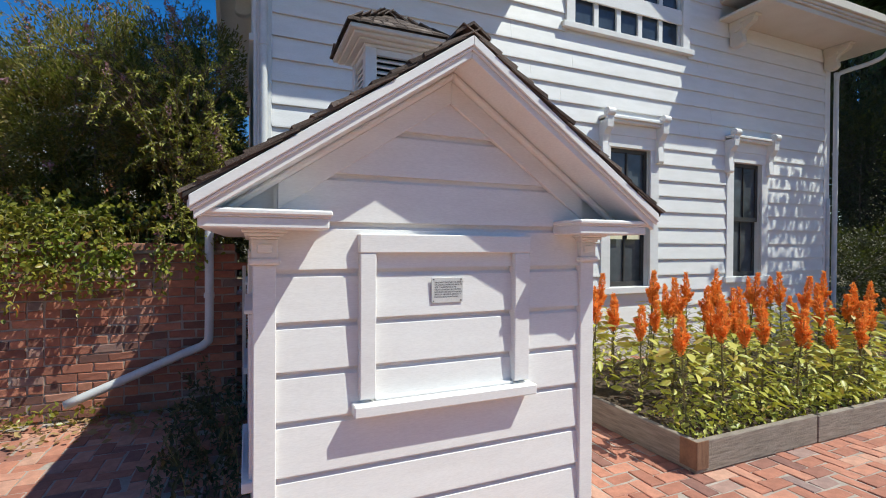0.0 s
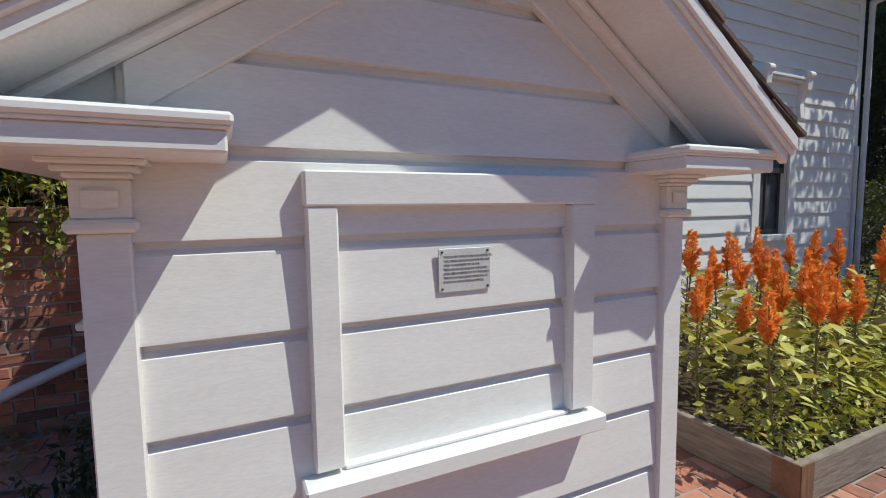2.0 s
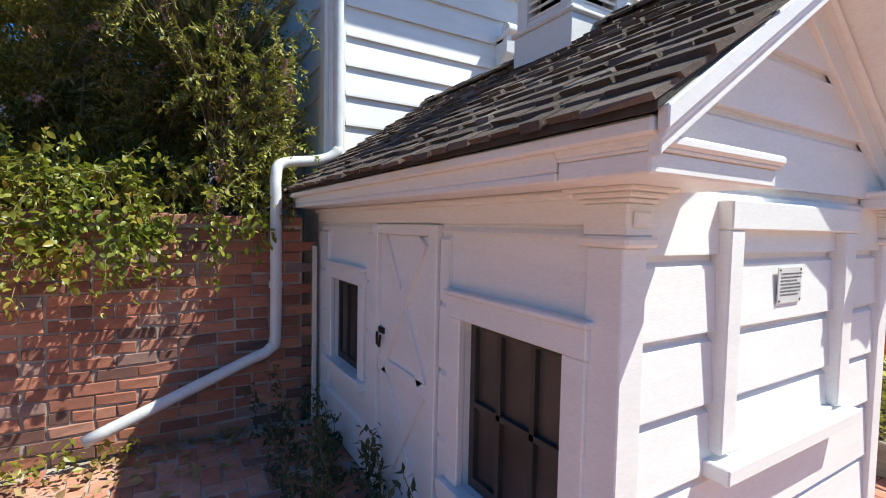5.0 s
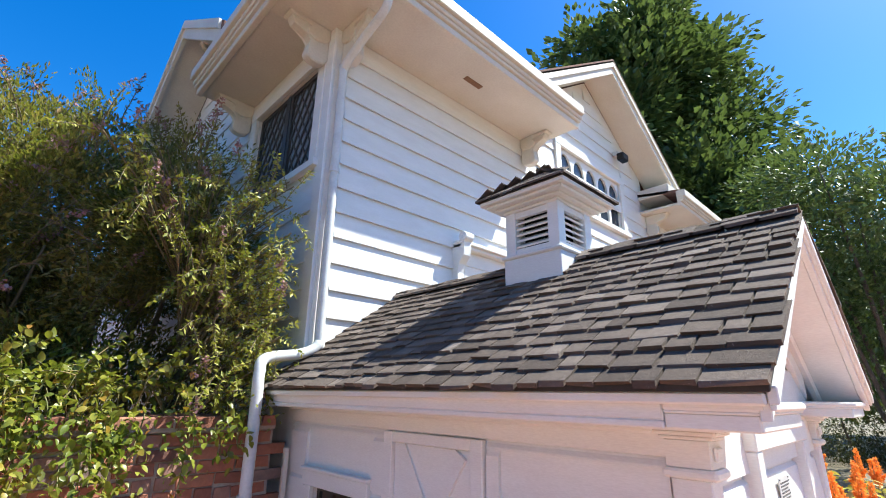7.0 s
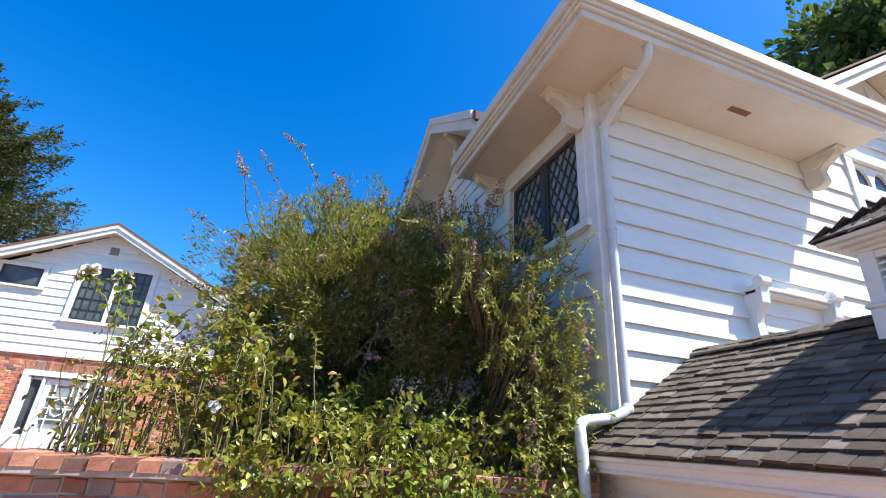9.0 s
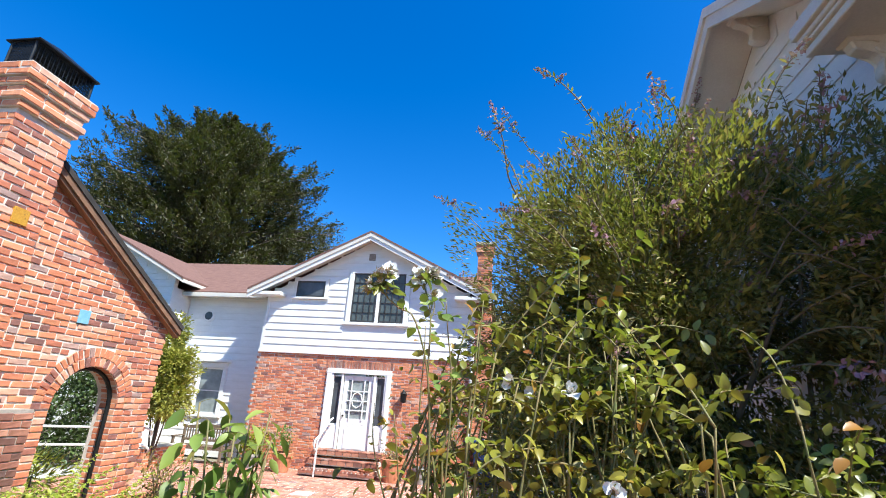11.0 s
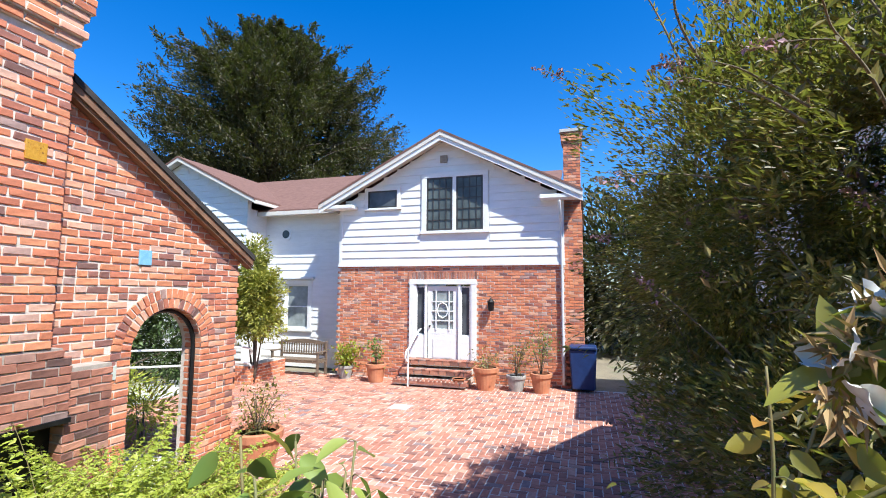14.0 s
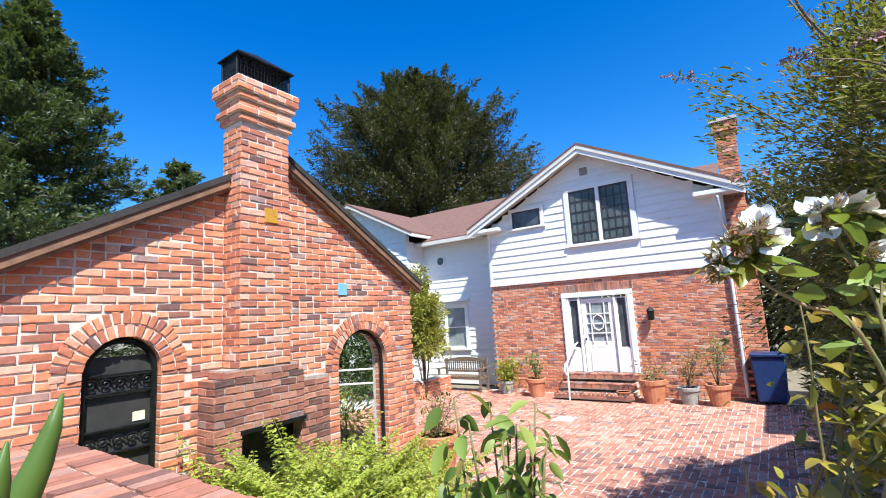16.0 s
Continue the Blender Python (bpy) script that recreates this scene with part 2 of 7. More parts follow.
LEAF_SOFT = leafy("soft_green_leaf", [(0.0, (0.09, 0.18, 0.03)), (0.6, (0.17, 0.30, 0.055)), (0.95, (0.32, 0.44, 0.09)), (1.0, (0.46, 0.32, 0.08))], 0.5, 0.35)
LEAF_YOUNG = leafy("young_rose_leaf", [(0.0, (0.16, 0.20, 0.03)), (0.45, (0.36, 0.36, 0.05)), (0.7, (0.46, 0.33, 0.05)), (1.0, (0.40, 0.12, 0.04))], 0.3, 0.3)
LEAF_LIME = leafy("lime_leaf", [(0.0, (0.20, 0.26, 0.02)), (0.6, (0.34, 0.38, 0.03)), (1.0, (0.48, 0.46, 0.06))], 0.45, 0.4)
LEAF_DRY = leafy("dry_leaf", [(0.0, (0.20, 0.10, 0.04)), (0.6, (0.34, 0.20, 0.08)), (1.0, (0.45, 0.32, 0.14))], 0.7, 0.2)
PLUME = leafy("orange_plume", [(0.0, (1.0, 0.29, 0.04)), (0.6, (1.0, 0.42, 0.08)), (1.0, (1.0, 0.58, 0.20))], 0.7, 0.4, (0.95, 0.30, 0.04))
BLOOM = leafy("mauve_bloom", [(0.0, (0.24, 0.09, 0.13)), (0.6, (0.40, 0.18, 0.24)), (1.0, (0.52, 0.32, 0.32))], 0.7, 0.25)


# ---- building helpers ----
def box(bm, x0, x1, y0, y1, z0, z1):
    v = [bm.verts.new(p) for p in ((x0, y0, z0), (x1, y0, z0), (x1, y1, z0), (x0, y1, z0), (x0, y0, z1), (x1, y0, z1), (x1, y1, z1), (x0, y1, z1))]
    for f in ((3, 2, 1, 0), (4, 5, 6, 7), (0, 1, 5, 4), (1, 2, 6, 5), (2, 3, 7, 6), (3, 0, 4, 7)):
        bm.faces.new([v[i] for i in f])
    return v


def prism(bm, outline, m, depth):
    """An outline in the plane (u, v), laid by m, given a depth along m's z."""
    a = [bm.verts.new(m @ Vector((u, v, 0))) for u, v in outline]
    b = [bm.verts.new(m @ Vector((u, v, depth))) for u, v in outline]
    bm.faces.new(list(reversed(a)))
    bm.faces.new(b)
    n = len(a)
    for i in range(n):
        bm.faces.new((a[i], a[(i + 1) % n], b[(i + 1) % n], b[i]))


def tube(bm, pts, radii, n=8, caps=True):
    pts = [Vector(p) for p in pts]
    if isinstance(radii, (int, float)):
        radii = [radii] * len(pts)
    rings, side = [], None
    for i, p in enumerate(pts):
        d = (pts[min(i + 1, len(pts) - 1)] - pts[max(i - 1, 0)]).normalized()
        if side is None:
            side = d.orthogonal().normalized()
        side = (side - d * side.dot(d)).normalized()
        up = d.cross(side)
        rings.append([bm.verts.new(p + radii[i] * (math.cos(a) * side + math.sin(a) * up)) for a in (math.tau * k / n for k in range(n))])
    for a, b in zip(rings, rings[1:]):
        for k in range(n):
            bm.faces.new((a[k], a[(k + 1) % n], b[(k + 1) % n], b[k]))
    if caps:
        bm.faces.new(list(reversed(rings[0])))
        bm.faces.new(rings[-1])


def lathe(bm, profile, centre=(0, 0, 0), n=20):
    """A turned shape from (radius, height) pairs."""
    c = Vector(centre)
    rings = [[bm.verts.new(c + Vector((r * math.cos(math.tau * k / n), r * math.sin(math.tau * k / n), z))) for k in range(n)] for r, z in profile]
    for a, b in zip(rings, rings[1:]):
        for k in range(n):
            bm.faces.new((a[k], a[(k + 1) % n], b[(k + 1) % n], b[k]))
    bm.faces.new(list(reversed(rings[0])))
    bm.faces.new(rings[-1])


def smooth_path(pts, steps=6):
    """Catmull-Rom through the points."""
    p = [Vector(q) for q in pts]
    p = [2 * p[0] - p[1]] + p + [2 * p[-1] - p[-2]]
    out = []
    for i in range(1, len(p) - 2):
        for s in range(steps):
            u = s / steps
            out.append(0.5 * ((2 * p[i]) + (p[i + 1] - p[i - 1]) * u + (2 * p[i - 1] - 5 * p[i] + 4 * p[i + 1] - p[i + 2]) * u * u + (3 * p[i] - p[i - 1] - 3 * p[i + 1] + p[i + 2]) * u ** 3))
    return out + [p[-2]]


def finish(bm, bevel=0.0):
    if bevel:
        bmesh.ops.bevel(bm, geom=bm.edges[:], offset=bevel, segments=1, affect="EDGES", clamp_overlap=True)
    bmesh.ops.recalc_face_normals(bm, faces=bm.faces)


def mesh_of(name, bm, material, bevel=0.0, smooth=False):
    finish(bm, bevel)
    me = bpy.data.meshes.new(name)
    bm.to_mesh(me)
    bm.free()
    me.materials.append(material)
    if smooth:
        for f in me.polygons:
            f.use_smooth = True
    return me


def base_of(ob):
    m = ob.matrix_basis.copy()
    while ob.parent:
        m = ob.parent.matrix_basis @ ob.matrix_parent_inverse @ m
        ob = ob.parent
    return m


def hang(ob, parent):
    """Parent an object whose geometry is given in world metres."""
    ob.parent = parent
    ob.matrix_parent_inverse = base_of(parent).inverted()
    return ob


def part(name, bm, material, parent, label="", bevel=0.0, smooth=False):
    ob = hang(new(name, mesh_of(name, bm, material, bevel, smooth)), parent)
    return tagged(ob, label)


def thing(name, at, label, category, group="", kind=""):
    ob = new(name)
    ob.location = at
    ob.empty_display_size = 0.1
    return tagged(ob, label, category, group, kind)


def solid(name, bm, material, label="", category="", kind="structure", bevel=0.0, smooth=False, group=""):
    return tagged(new(name, mesh_of(name, bm, material, bevel, smooth)), label, category, group, kind)


def slab(name, dims, material, parent, label="", bevel=0.004):
    """One box-shaped part: x0, x1, y0, y1, z0, z1."""
    bm = bmesh.new()
    box(bm, *dims)
    return part(name, bm, material, parent, label, bevel)


def piece(name, me, m, parent):
    ob = new(name, me)
    ob.parent = parent
    ob.matrix_parent_inverse = base_of(parent).inverted()
    ob.matrix_basis = m
    return ob


def quads(name, verts, faces, material, parent=None, label="", smooth=False):
    me = bpy.data.meshes.new(name)
    me.from_pydata(verts, [], faces)
    me.materials.append(material)
    if smooth:
        me.polygons.foreach_set("use_smooth", [True] * len(me.polygons))
    ob = new(name, me)
    if parent:
        hang(ob, parent)
    return tagged(ob, label)


def leaves(name, spots, material, parent, size=0.05, width=0.5, label="", droop=0.25, fine=False):
    """Folded leaves at (place, direction) pairs: two triangles each, or a rounded blade where fine."""
    rng = np.random.default_rng(len(spots))
    p = np.array([s[0] for s in spots], float)
    d = np.array([s[1] for s in spots], float)
    d /= np.linalg.norm(d, axis=1)[:, None] + 1e-9
    d += rng.normal(0, 0.3, d.shape)
    d[:, 2] -= droop * rng.random(len(p))
    d /= np.linalg.norm(d, axis=1)[:, None] + 1e-9
    up = rng.normal(0, 0.5, d.shape) + np.array([0, 0, 1.0])
    side = np.cross(d, up)
    side /= np.linalg.norm(side, axis=1)[:, None] + 1e-9
    nor = np.cross(side, d)
    s = (np.asarray(size) * (0.55 + 0.9 * rng.random(len(p))))[:, None]
    if not fine:
        mid = p + d * s * 0.45 - nor * s * 0.06
        v = np.stack([p, mid + side * s * width * 0.5 + nor * s * 0.08, p + d * s - nor * s * 0.12, mid - side * s * width * 0.5 + nor * s * 0.08], 1).reshape(-1, 3)
        k = np.arange(len(p))[:, None] * 4
        f = np.concatenate([k + np.array([0, 1, 2]), k + np.array([0, 2, 3])], 0)
        return quads(name, v.tolist(), f.tolist(), material, parent, label)
    curl = (0.10 + 0.22 * rng.random(len(p)))[:, None]
    fold = (0.05 + 0.22 * rng.random(len(p)))[:, None]
    cols = []
    for u, w in ((0.0, 0.0), (0.12, 0.55), (0.35, 1.0), (0.62, 0.92), (0.85, 0.5), (1.0, 0.0)):
        c = p + d * s * u - nor * s * curl * u * u
        if w == 0.0:
            cols.append(c)
        else:
            o = side * s * width * 0.5 * w
            lift = nor * s * width * fold * w
            cols += [c + o + lift, c, c - o + lift]
    v = np.stack(cols, 1).reshape(-1, 3)
    k = np.arange(len(p))[:, None] * 14
    quad = [np.array(q) for q in ((1, 4, 5, 2), (2, 5, 6, 3), (4, 7, 8, 5), (5, 8, 9, 6), (7, 10, 11, 8), (8, 11, 12, 9))]
    tri = [np.array(q) for q in ((0, 1, 2), (0, 2, 3), (10, 13, 11), (11, 13, 12))]
    f = [r for q in quad + tri for r in (k + q).tolist()]
    return quads(name, v.tolist(), f, material, parent, label, True)


def crown_spots(clumps, per_m3, rng, shell=0.55, rough=0.35, clump=0.0, gap=0.0):
    """Leaf places in a heap of ellipsoids (centre, radii), thicker towards the outside, with an uneven outline."""
    out = []
    for c, r in clumps:
        n = int(per_m3 * 4.19 * r[0] * r[1] * r[2])
        v = rng.normal(0, 1, (n, 3))
        v /= np.linalg.norm(v, axis=1)[:, None]
        rad = (shell + (1 - shell) * rng.random(n) ** 0.6)
        for a, q in zip(v, rad):
            wob = 1 + rough * noise.noise(Vector(a * 2.3) + Vector(c))
            pt = np.array(c) + a * np.array(r) * q * wob
            if clump and noise.noise(Vector(pt) * clump) < gap:
                continue
            out.append((pt, a + np.array([0, 0, 0.2])))
    return out


# ---- ground ----
bm = bmesh.new()
bmesh.ops.create_grid(bm, x_segments=40, y_segments=40, size=600)
for v in bm.verts:
    v.co.z = -0.05
solid("ground", bm, EARTH, "dry earth ground reaching to the horizon", "ground")


# ---- small architectural makers ----
def clapboards(parent, axis, face, u0, u1, z0, z1, step, holes=(), material=WHITE, top=None, lap=0.021, out=-1, name="clapboard"):
    """Lapped boards on a wall along x (axis 'x') or y, cut round the holes (u0, u1, z0, z1) and, for a gable, ended by top(u) heights given as (peak_u, peak_z, slope)."""
    z = z0
    while z < z1 - 0.01:
        zt = min(z + step, z1)
        a, b = u0, u1
        if top:
            half = (top[1] - zt) / top[2]
            a, b = max(a, top[0] - half), min(b, top[0] + half)
            if b - a < 0.05:
                break
        spans = [(a, b)]
        for h0, h1, k0, k1 in holes:
            if k0 < zt - 0.02 and k1 > z + 0.02:
                spans = [q for s0, s1 in spans for q in ((s0, min(s1, h0)), (max(s0, h1), s1)) if q[1] - q[0] > 0.03]
        for s0, s1 in spans:
            cuts, s = [s0], s0
            while s1 - s > 4.2:
                s += random.uniform(2.2, 3.6)
                cuts.append(s)
            cuts.append(s1)
            for c0, c1 in zip(cuts, cuts[1:]):
                bm = bmesh.new()
                sec = ((0.0, z + 0.004), (-lap + 0.010, z + 0.004), (-lap + 0.008, z - 0.014), (-lap - 0.006, z - 0.014), (-lap - 0.006, z), (-0.006, zt), (0.0, zt))
                ends = []
                for u in (c0 + 0.001, c1 - 0.001):
                    ends.append([bm.verts.new((u, face - out * o, zz) if axis == "x" else (face - out * o, u, zz)) for o, zz in sec])
                n = len(sec)
                for i in range(n):
                    bm.faces.new((ends[0][i], ends[0][(i + 1) % n], ends[1][(i + 1) % n], ends[1][i]))
                bm.faces.new(ends[0])
                bm.faces.new(ends[1])
                part(name, bm, material, parent)
        z = zt


def wall_with_holes(name, parent, axis, near, far, u0, u1, z0, z1, holes, material, label=""):
    """A thick wall cut into blocks round its openings."""
    us = sorted({u0, u1, *[h for q in holes for h in q[:2]]})
    zs = sorted({z0, z1, *[h for q in holes for h in q[2:]]})
    bm = bmesh.new()
    for a, b in zip(us, us[1:]):
        for c, d in zip(zs, zs[1:]):
            mu, mz = (a + b) / 2, (c + d) / 2
            if not any(h[0] < mu < h[1] and h[2] < mz < h[3] for h in holes):
                if axis == "x":
                    box(bm, a, b, near, far, c, d)
                else:
                    box(bm, near, far, a, b, c, d)
    bmesh.ops.remove_doubles(bm, verts=bm.verts, dist=1e-5)
    return part(name, bm, material, parent, label)


def frame_bars(name, parent, axis, face, out, u0, u1, z0, z1, w, depth, material, sill=0.0, label="", bottom=True):
    """Casing round an opening: two jambs, a head and a foot."""
    def bar(nm, a, b, c, d, extra=0.0):
        l, h = sorted((face, face + out * (depth + extra)))
        slab(nm, (a, b, l, h, c, d) if axis == "x" else (l, h, a, b, c, d), material, parent, bevel=0.004)

    bar("jamb", u0 - w, u0, z0, z1)
    bar("jamb", u1, u1 + w, z0, z1)
    bar("head", u0 - w - 0.005, u1 + w + 0.005, z1, z1 + w, 0.004)
    if bottom:
        bar("sill", u0 - w - sill, u1 + w + sill, z0 - w * 0.55, z0, 0.03 if sill else 0.004)


def sash(parent, axis, face, out, u0, u1, z0, z1, cols, rows, bar_w=0.02, frame_w=0.035, frame=DARK_FRAME, glass=GLASS, pane_label=""):
    """A glazed sash set into an opening, with glazing bars and a pane."""
    bm = bmesh.new()
    lo, hi = sorted((face, face - out * 0.035))

    def bar(a, b, c, d):
        if axis == "x":
            box(bm, a, b, lo, hi, c, d)
        else:
            box(bm, lo, hi, a, b, c, d)

    bar(u0, u0 + frame_w, z0, z1)
    bar(u1 - frame_w, u1, z0, z1)
    bar(u0 + frame_w, u1 - frame_w, z0, z0 + frame_w * 1.3)
    bar(u0 + frame_w, u1 - frame_w, z1 - frame_w, z1)
    for i in range(1, cols):
        c = u0 + (u1 - u0) * i / cols
        bar(c - bar_w / 2, c + bar_w / 2, z0 + frame_w * 1.3, z1 - frame_w)
    for i in range(1, rows):
        c = z0 + (z1 - z0) * i / rows
        bar(u0 + frame_w, u1 - frame_w, c - bar_w / 2, c + bar_w / 2)
    fr = part("sash", bm, frame, parent)
    g = face - out * 0.02
    lo2, hi2 = sorted((g, g - out * 0.006))
    bm = bmesh.new()
    if axis == "x":
        box(bm, u0 + 0.01, u1 - 0.01, lo2, hi2, z0 + 0.01, z1 - 0.01)
    else:
        box(bm, lo2, hi2, u0 + 0.01, u1 - 0.01, z0 + 0.01, z1 - 0.01)
    part("pane", bm, glass, parent, pane_label)
    return fr


def scroll_bracket(bm, m, h, d, w):
    """A carved console: an S-shaped side outline with a volute, given width w."""
    out = [(0, 0), (0, -h)]
    for k in range(7):
        a = math.pi * (k / 6)
        out.append((d * 0.28 - d * 0.28 * math.cos(a), -h - d * 0.0 - d * 0.18 * math.sin(a)))
    out += [(d * 0.45, -h * 0.62), (d * 0.55, -h * 0.45), (d * 0.95, -h * 0.30), (d, -h * 0.12), (d, 0)]
    prism(bm, out, m, w)


def pipe(name, parent, pts, r, label="", bands=()):
    bm = bmesh.new()
    tube(bm, smooth_path(pts, 8), r, 12)
    p = part(name, bm, PIPE, parent, label, smooth=True)
    for b in bands:
        bm = bmesh.new()
        tube(bm, [Vector(b) - Vector((0, 0, 0.02)), Vector(b) + Vector((0, 0, 0.02))], r * 1.18, 12)
        part("pipe_strap", bm, PIPE, parent)
    return p


# ---- the seed house: a small white gabled outbuilding ----
SX0, SX1, SY0, SY1 = 0.100, 1.855, 2.235, 4.74
SC, RIDGE_Z, SLOPE = 0.985, 2.395, 0.680
shed = thing("seed_house", (SC, 3.4, 0), "small white painted gabled wooden outbuilding with shake roof against the house", "shed")

# walls behind the boards
bm = bmesh.new()
prism(bm, [(SX0 + 0.02, 0.0), (SX1 - 0.02, 0.0), (SX1 - 0.02, 1.5), (SC, 1.5 + SLOPE * (SC - SX0)), (SX0 + 0.02, 1.5)], Matrix(((1, 0, 0, 0), (0, 0, 1, SY0), (0, 1, 0, 0), (0, 0, 0, 1))), 0.08)
front_wall = part("front_wall", bm, WHITE_SHED, shed)
wall_with_holes("side_wall", shed, "y", SX0 + 0.005, SX0 + 0.09, SY0 + 0.08, SY1, 0, 1.5, [(2.37, 2.885, 0.42, 1.06), (3.94, 4.435, 0.53, 1.06)], WHITE_SHED)
slab("back_side_wall", (SX1 - 0.09, SX1 - 0.005, SY0 + 0.08, SY1, 0, 1.5), WHITE_SHED, shed)
slab("inner_floor", (SX0 + 0.1, SX1 - 0.1, SY0 + 0.1, SY1, 0.0, 0.04), WOOD_GREY, shed)

# front boards: thick bevelled planks with deep reveals
BOARD_Z = [0.03, 0.235, 0.443, 0.683, 0.897, 1.112, 1.338, 1.550, 1.768, 1.985, 2.18, 2.36]
for z0, z1 in zip(BOARD_Z, BOARD_Z[1:]):
    half = (RIDGE_Z - 0.10 - z0 - 0.02) / SLOPE if z0 > 1.5 else 9
    a, b = max(0.170, SC - half), min(1.785, SC + half)
    spans = [(a, b)]
    if 0.65 < z0 < 1.5 and z1 <= 1.56:
        spans = [(a, 0.575), (0.575, 1.385), (1.385, b)]
    for s0, s1 in spans:
        bm = bmesh.new()
        lip = 0.030
        sec = ((SY0, z0), (SY0 - lip, z0), (SY0 - lip, z0 + 0.006), (SY0 - 0.020, z1 - 0.034), (SY0 - 0.003, z1 - 0.020), (SY0 - 0.003, z1), (SY0, z1))
        rows_ = []
        for u, zz in ((s0, 0), (s1, 0)):
            ring = []
            for y, z in sec:
                uu = u
                if z0 > 1.5:
                    lim = (RIDGE_Z - 0.10 - z) / SLOPE
                    uu = max(u, SC - lim) if u < SC else min(u, SC + lim)
                ring.append(bm.verts.new((uu, y, z)))
            rows_.append(ring)
        n = len(sec)
        for i in range(n):
            bm.faces.new((rows_[0][i], rows_[0][(i + 1) % n], rows_[1][(i + 1) % n], rows_[1][i]))
        bm.faces.new(rows_[0])
        bm.faces.new(rows_[1])
        part("plank", bm, WHITE_SHED, front_wall)

# corner pilasters with panelled capitals
for px0, px1 in ((SX0 - 0.012, SX0 + 0.080), (SX1 - 0.080, SX1 + 0.012)):
    pil = slab("pilaster", (px0, px1, SY0 - 0.045, SY0 + 0.07, 0, 1.36), WHITE_SHED, shed)
    cx = (px0 + px1) / 2
    slab("capital", (px0 - 0.006, px1 + 0.006, SY0 - 0.055, SY0 + 0.08, 1.388, 1.47), WHITE_SHED, pil)
    slab("capital_moulding", (px0 - 0.018, px1 + 0.018, SY0 - 0.068, SY0 + 0.09, 1.36, 1.388), WHITE_SHED, pil, bevel=0.008)
    slab("capital_panel", (cx - 0.032, cx + 0.032, SY0 - 0.066, SY0 - 0.054, 1.41, 1.45), WHITE_SHED, pil, bevel=0.005)
    bm = bmesh.new()
    for k, (g, za, zb) in enumerate(((0.012, 1.47, 1.482), (0.026, 1.482, 1.496), (0.044, 1.496, 1.510))):
        box(bm, px0 - g, px1 + g, SY0 - 0.055 - g, SY0 + 0.08 + g, za, zb)
    part("capital_cornice", bm, WHITE_SHED, pil, bevel=0.004)

# eave returns: boxed, with a moulded top
for rx0, rx1 in ((-0.112, 0.382), (1.598, 2.064)):
    er = slab("eave_return", (rx0 + 0.012, rx1 - 0.012, 1.995, SY0 - 0.006, 1.508, 1.552), WHITE_SHED, shed, bevel=0.005)
    slab("top_moulding", (rx0, rx1, 1.978, SY0 - 0.005, 1.558, 1.582), WHITE_SHED, er, bevel=0.007)
    slab("cove", (rx0 + 0.006, rx1 - 0.006, 1.987, SY0 - 0.007, 1.5505, 1.5595), WHITE_SHED, er, bevel=0.003)
# side eave soffit, fascia and frieze
for s in (-1, 1):
    xi, xo = (SX0 + 0.004, -0.103) if s < 0 else (SX1 - 0.004, 2.055)
    a, b = sorted((xi, xo))
    slab("soffit", (a, b, SY0 - 0.004, SY1, 1.508, 1.530), WHITE_SHED, shed)
    f0, f1 = sorted((xo, xo - s * 0.025))
    slab("fascia", (f0, f1, SY0 - 0.004, SY1, 1.530, 1.588), WHITE_SHED, shed, bevel=0.006)
    g0, g1 = sorted((xi, xi + s * 0.022))
    slab("frieze_board", (g0, g1, SY0 + 0.072, SY1, 1.415, 1.506), WHITE_SHED, shed)
    c0, c1 = sorted((xo - s * 0.004, xo + s * 0.028))
    slab("eave_crown", (c0, c1, 1.972, SY1, 1.574, 1.6075), WHITE_SHED, shed, bevel=0.006)
    h0, h1 = sorted((xi, xi + s * 0.05))
    slab("bed_moulding", (h0, h1, SY0 + 0.1, SY1, 1.482, 1.507), WHITE_SHED, shed, bevel=0.008)


def along_rake(name, parent, y0, y1, d0, d1, material, bevel=0.003, top_z=RIDGE_Z, centre=SC, slope=SLOPE, reach=1.095, sides=(-1, 1)):
    """A board that follows a roof slope at both sides: y range, depth below the roof line from d0 to d1."""
    for s in sides:
        bm = bmesh.new()
        pts = []
        for y in (y0, y1):
            for u, d in ((0.0, d0), (0.0, d1), (reach, d1), (reach, d0)):
                pts.append(bm.verts.new((centre + s * u, y, top_z - slope * u - d)))
        for f in ((0, 1, 2, 3), (7, 6, 5, 4), (0, 4, 5, 1), (1, 5, 6, 2), (2, 6, 7, 3), (3, 7, 4, 0)):
            bm.faces.new([pts[i] for i in f])
        part(name, bm, material, parent, bevel=bevel)


along_rake("rake_board", shed, 1.968, 1.995, 0.045, 0.115, WHITE_SHED)
along_rake("rake_crown", shed, 1.945, 1.969, 0.022, 0.066, WHITE_SHED, reach=1.108)
along_rake("rake_bead", shed, 1.955, 1.969, 0.066, 0.082, WHITE_SHED, reach=1.105)
along_rake("rake_soffit", shed, 1.995, SY0 - 0.002, 0.088, 0.108, WHITE_SHED, reach=1.075)
along_rake("gable_moulding", shed, SY0 - 0.075, SY0 - 0.030, 0.108, 0.145, WHITE_SHED, bevel=0.01, reach=1.03)
along_rake("gable_frieze", shed, SY0 - 0.042, SY0 - 0.012, 0.145, 0.255, WHITE_SHED, reach=0.80)
along_rake("roof_deck", shed, 1.955, 4.78, 0.0, 0.022, ROOF_DARK, reach=1.130)

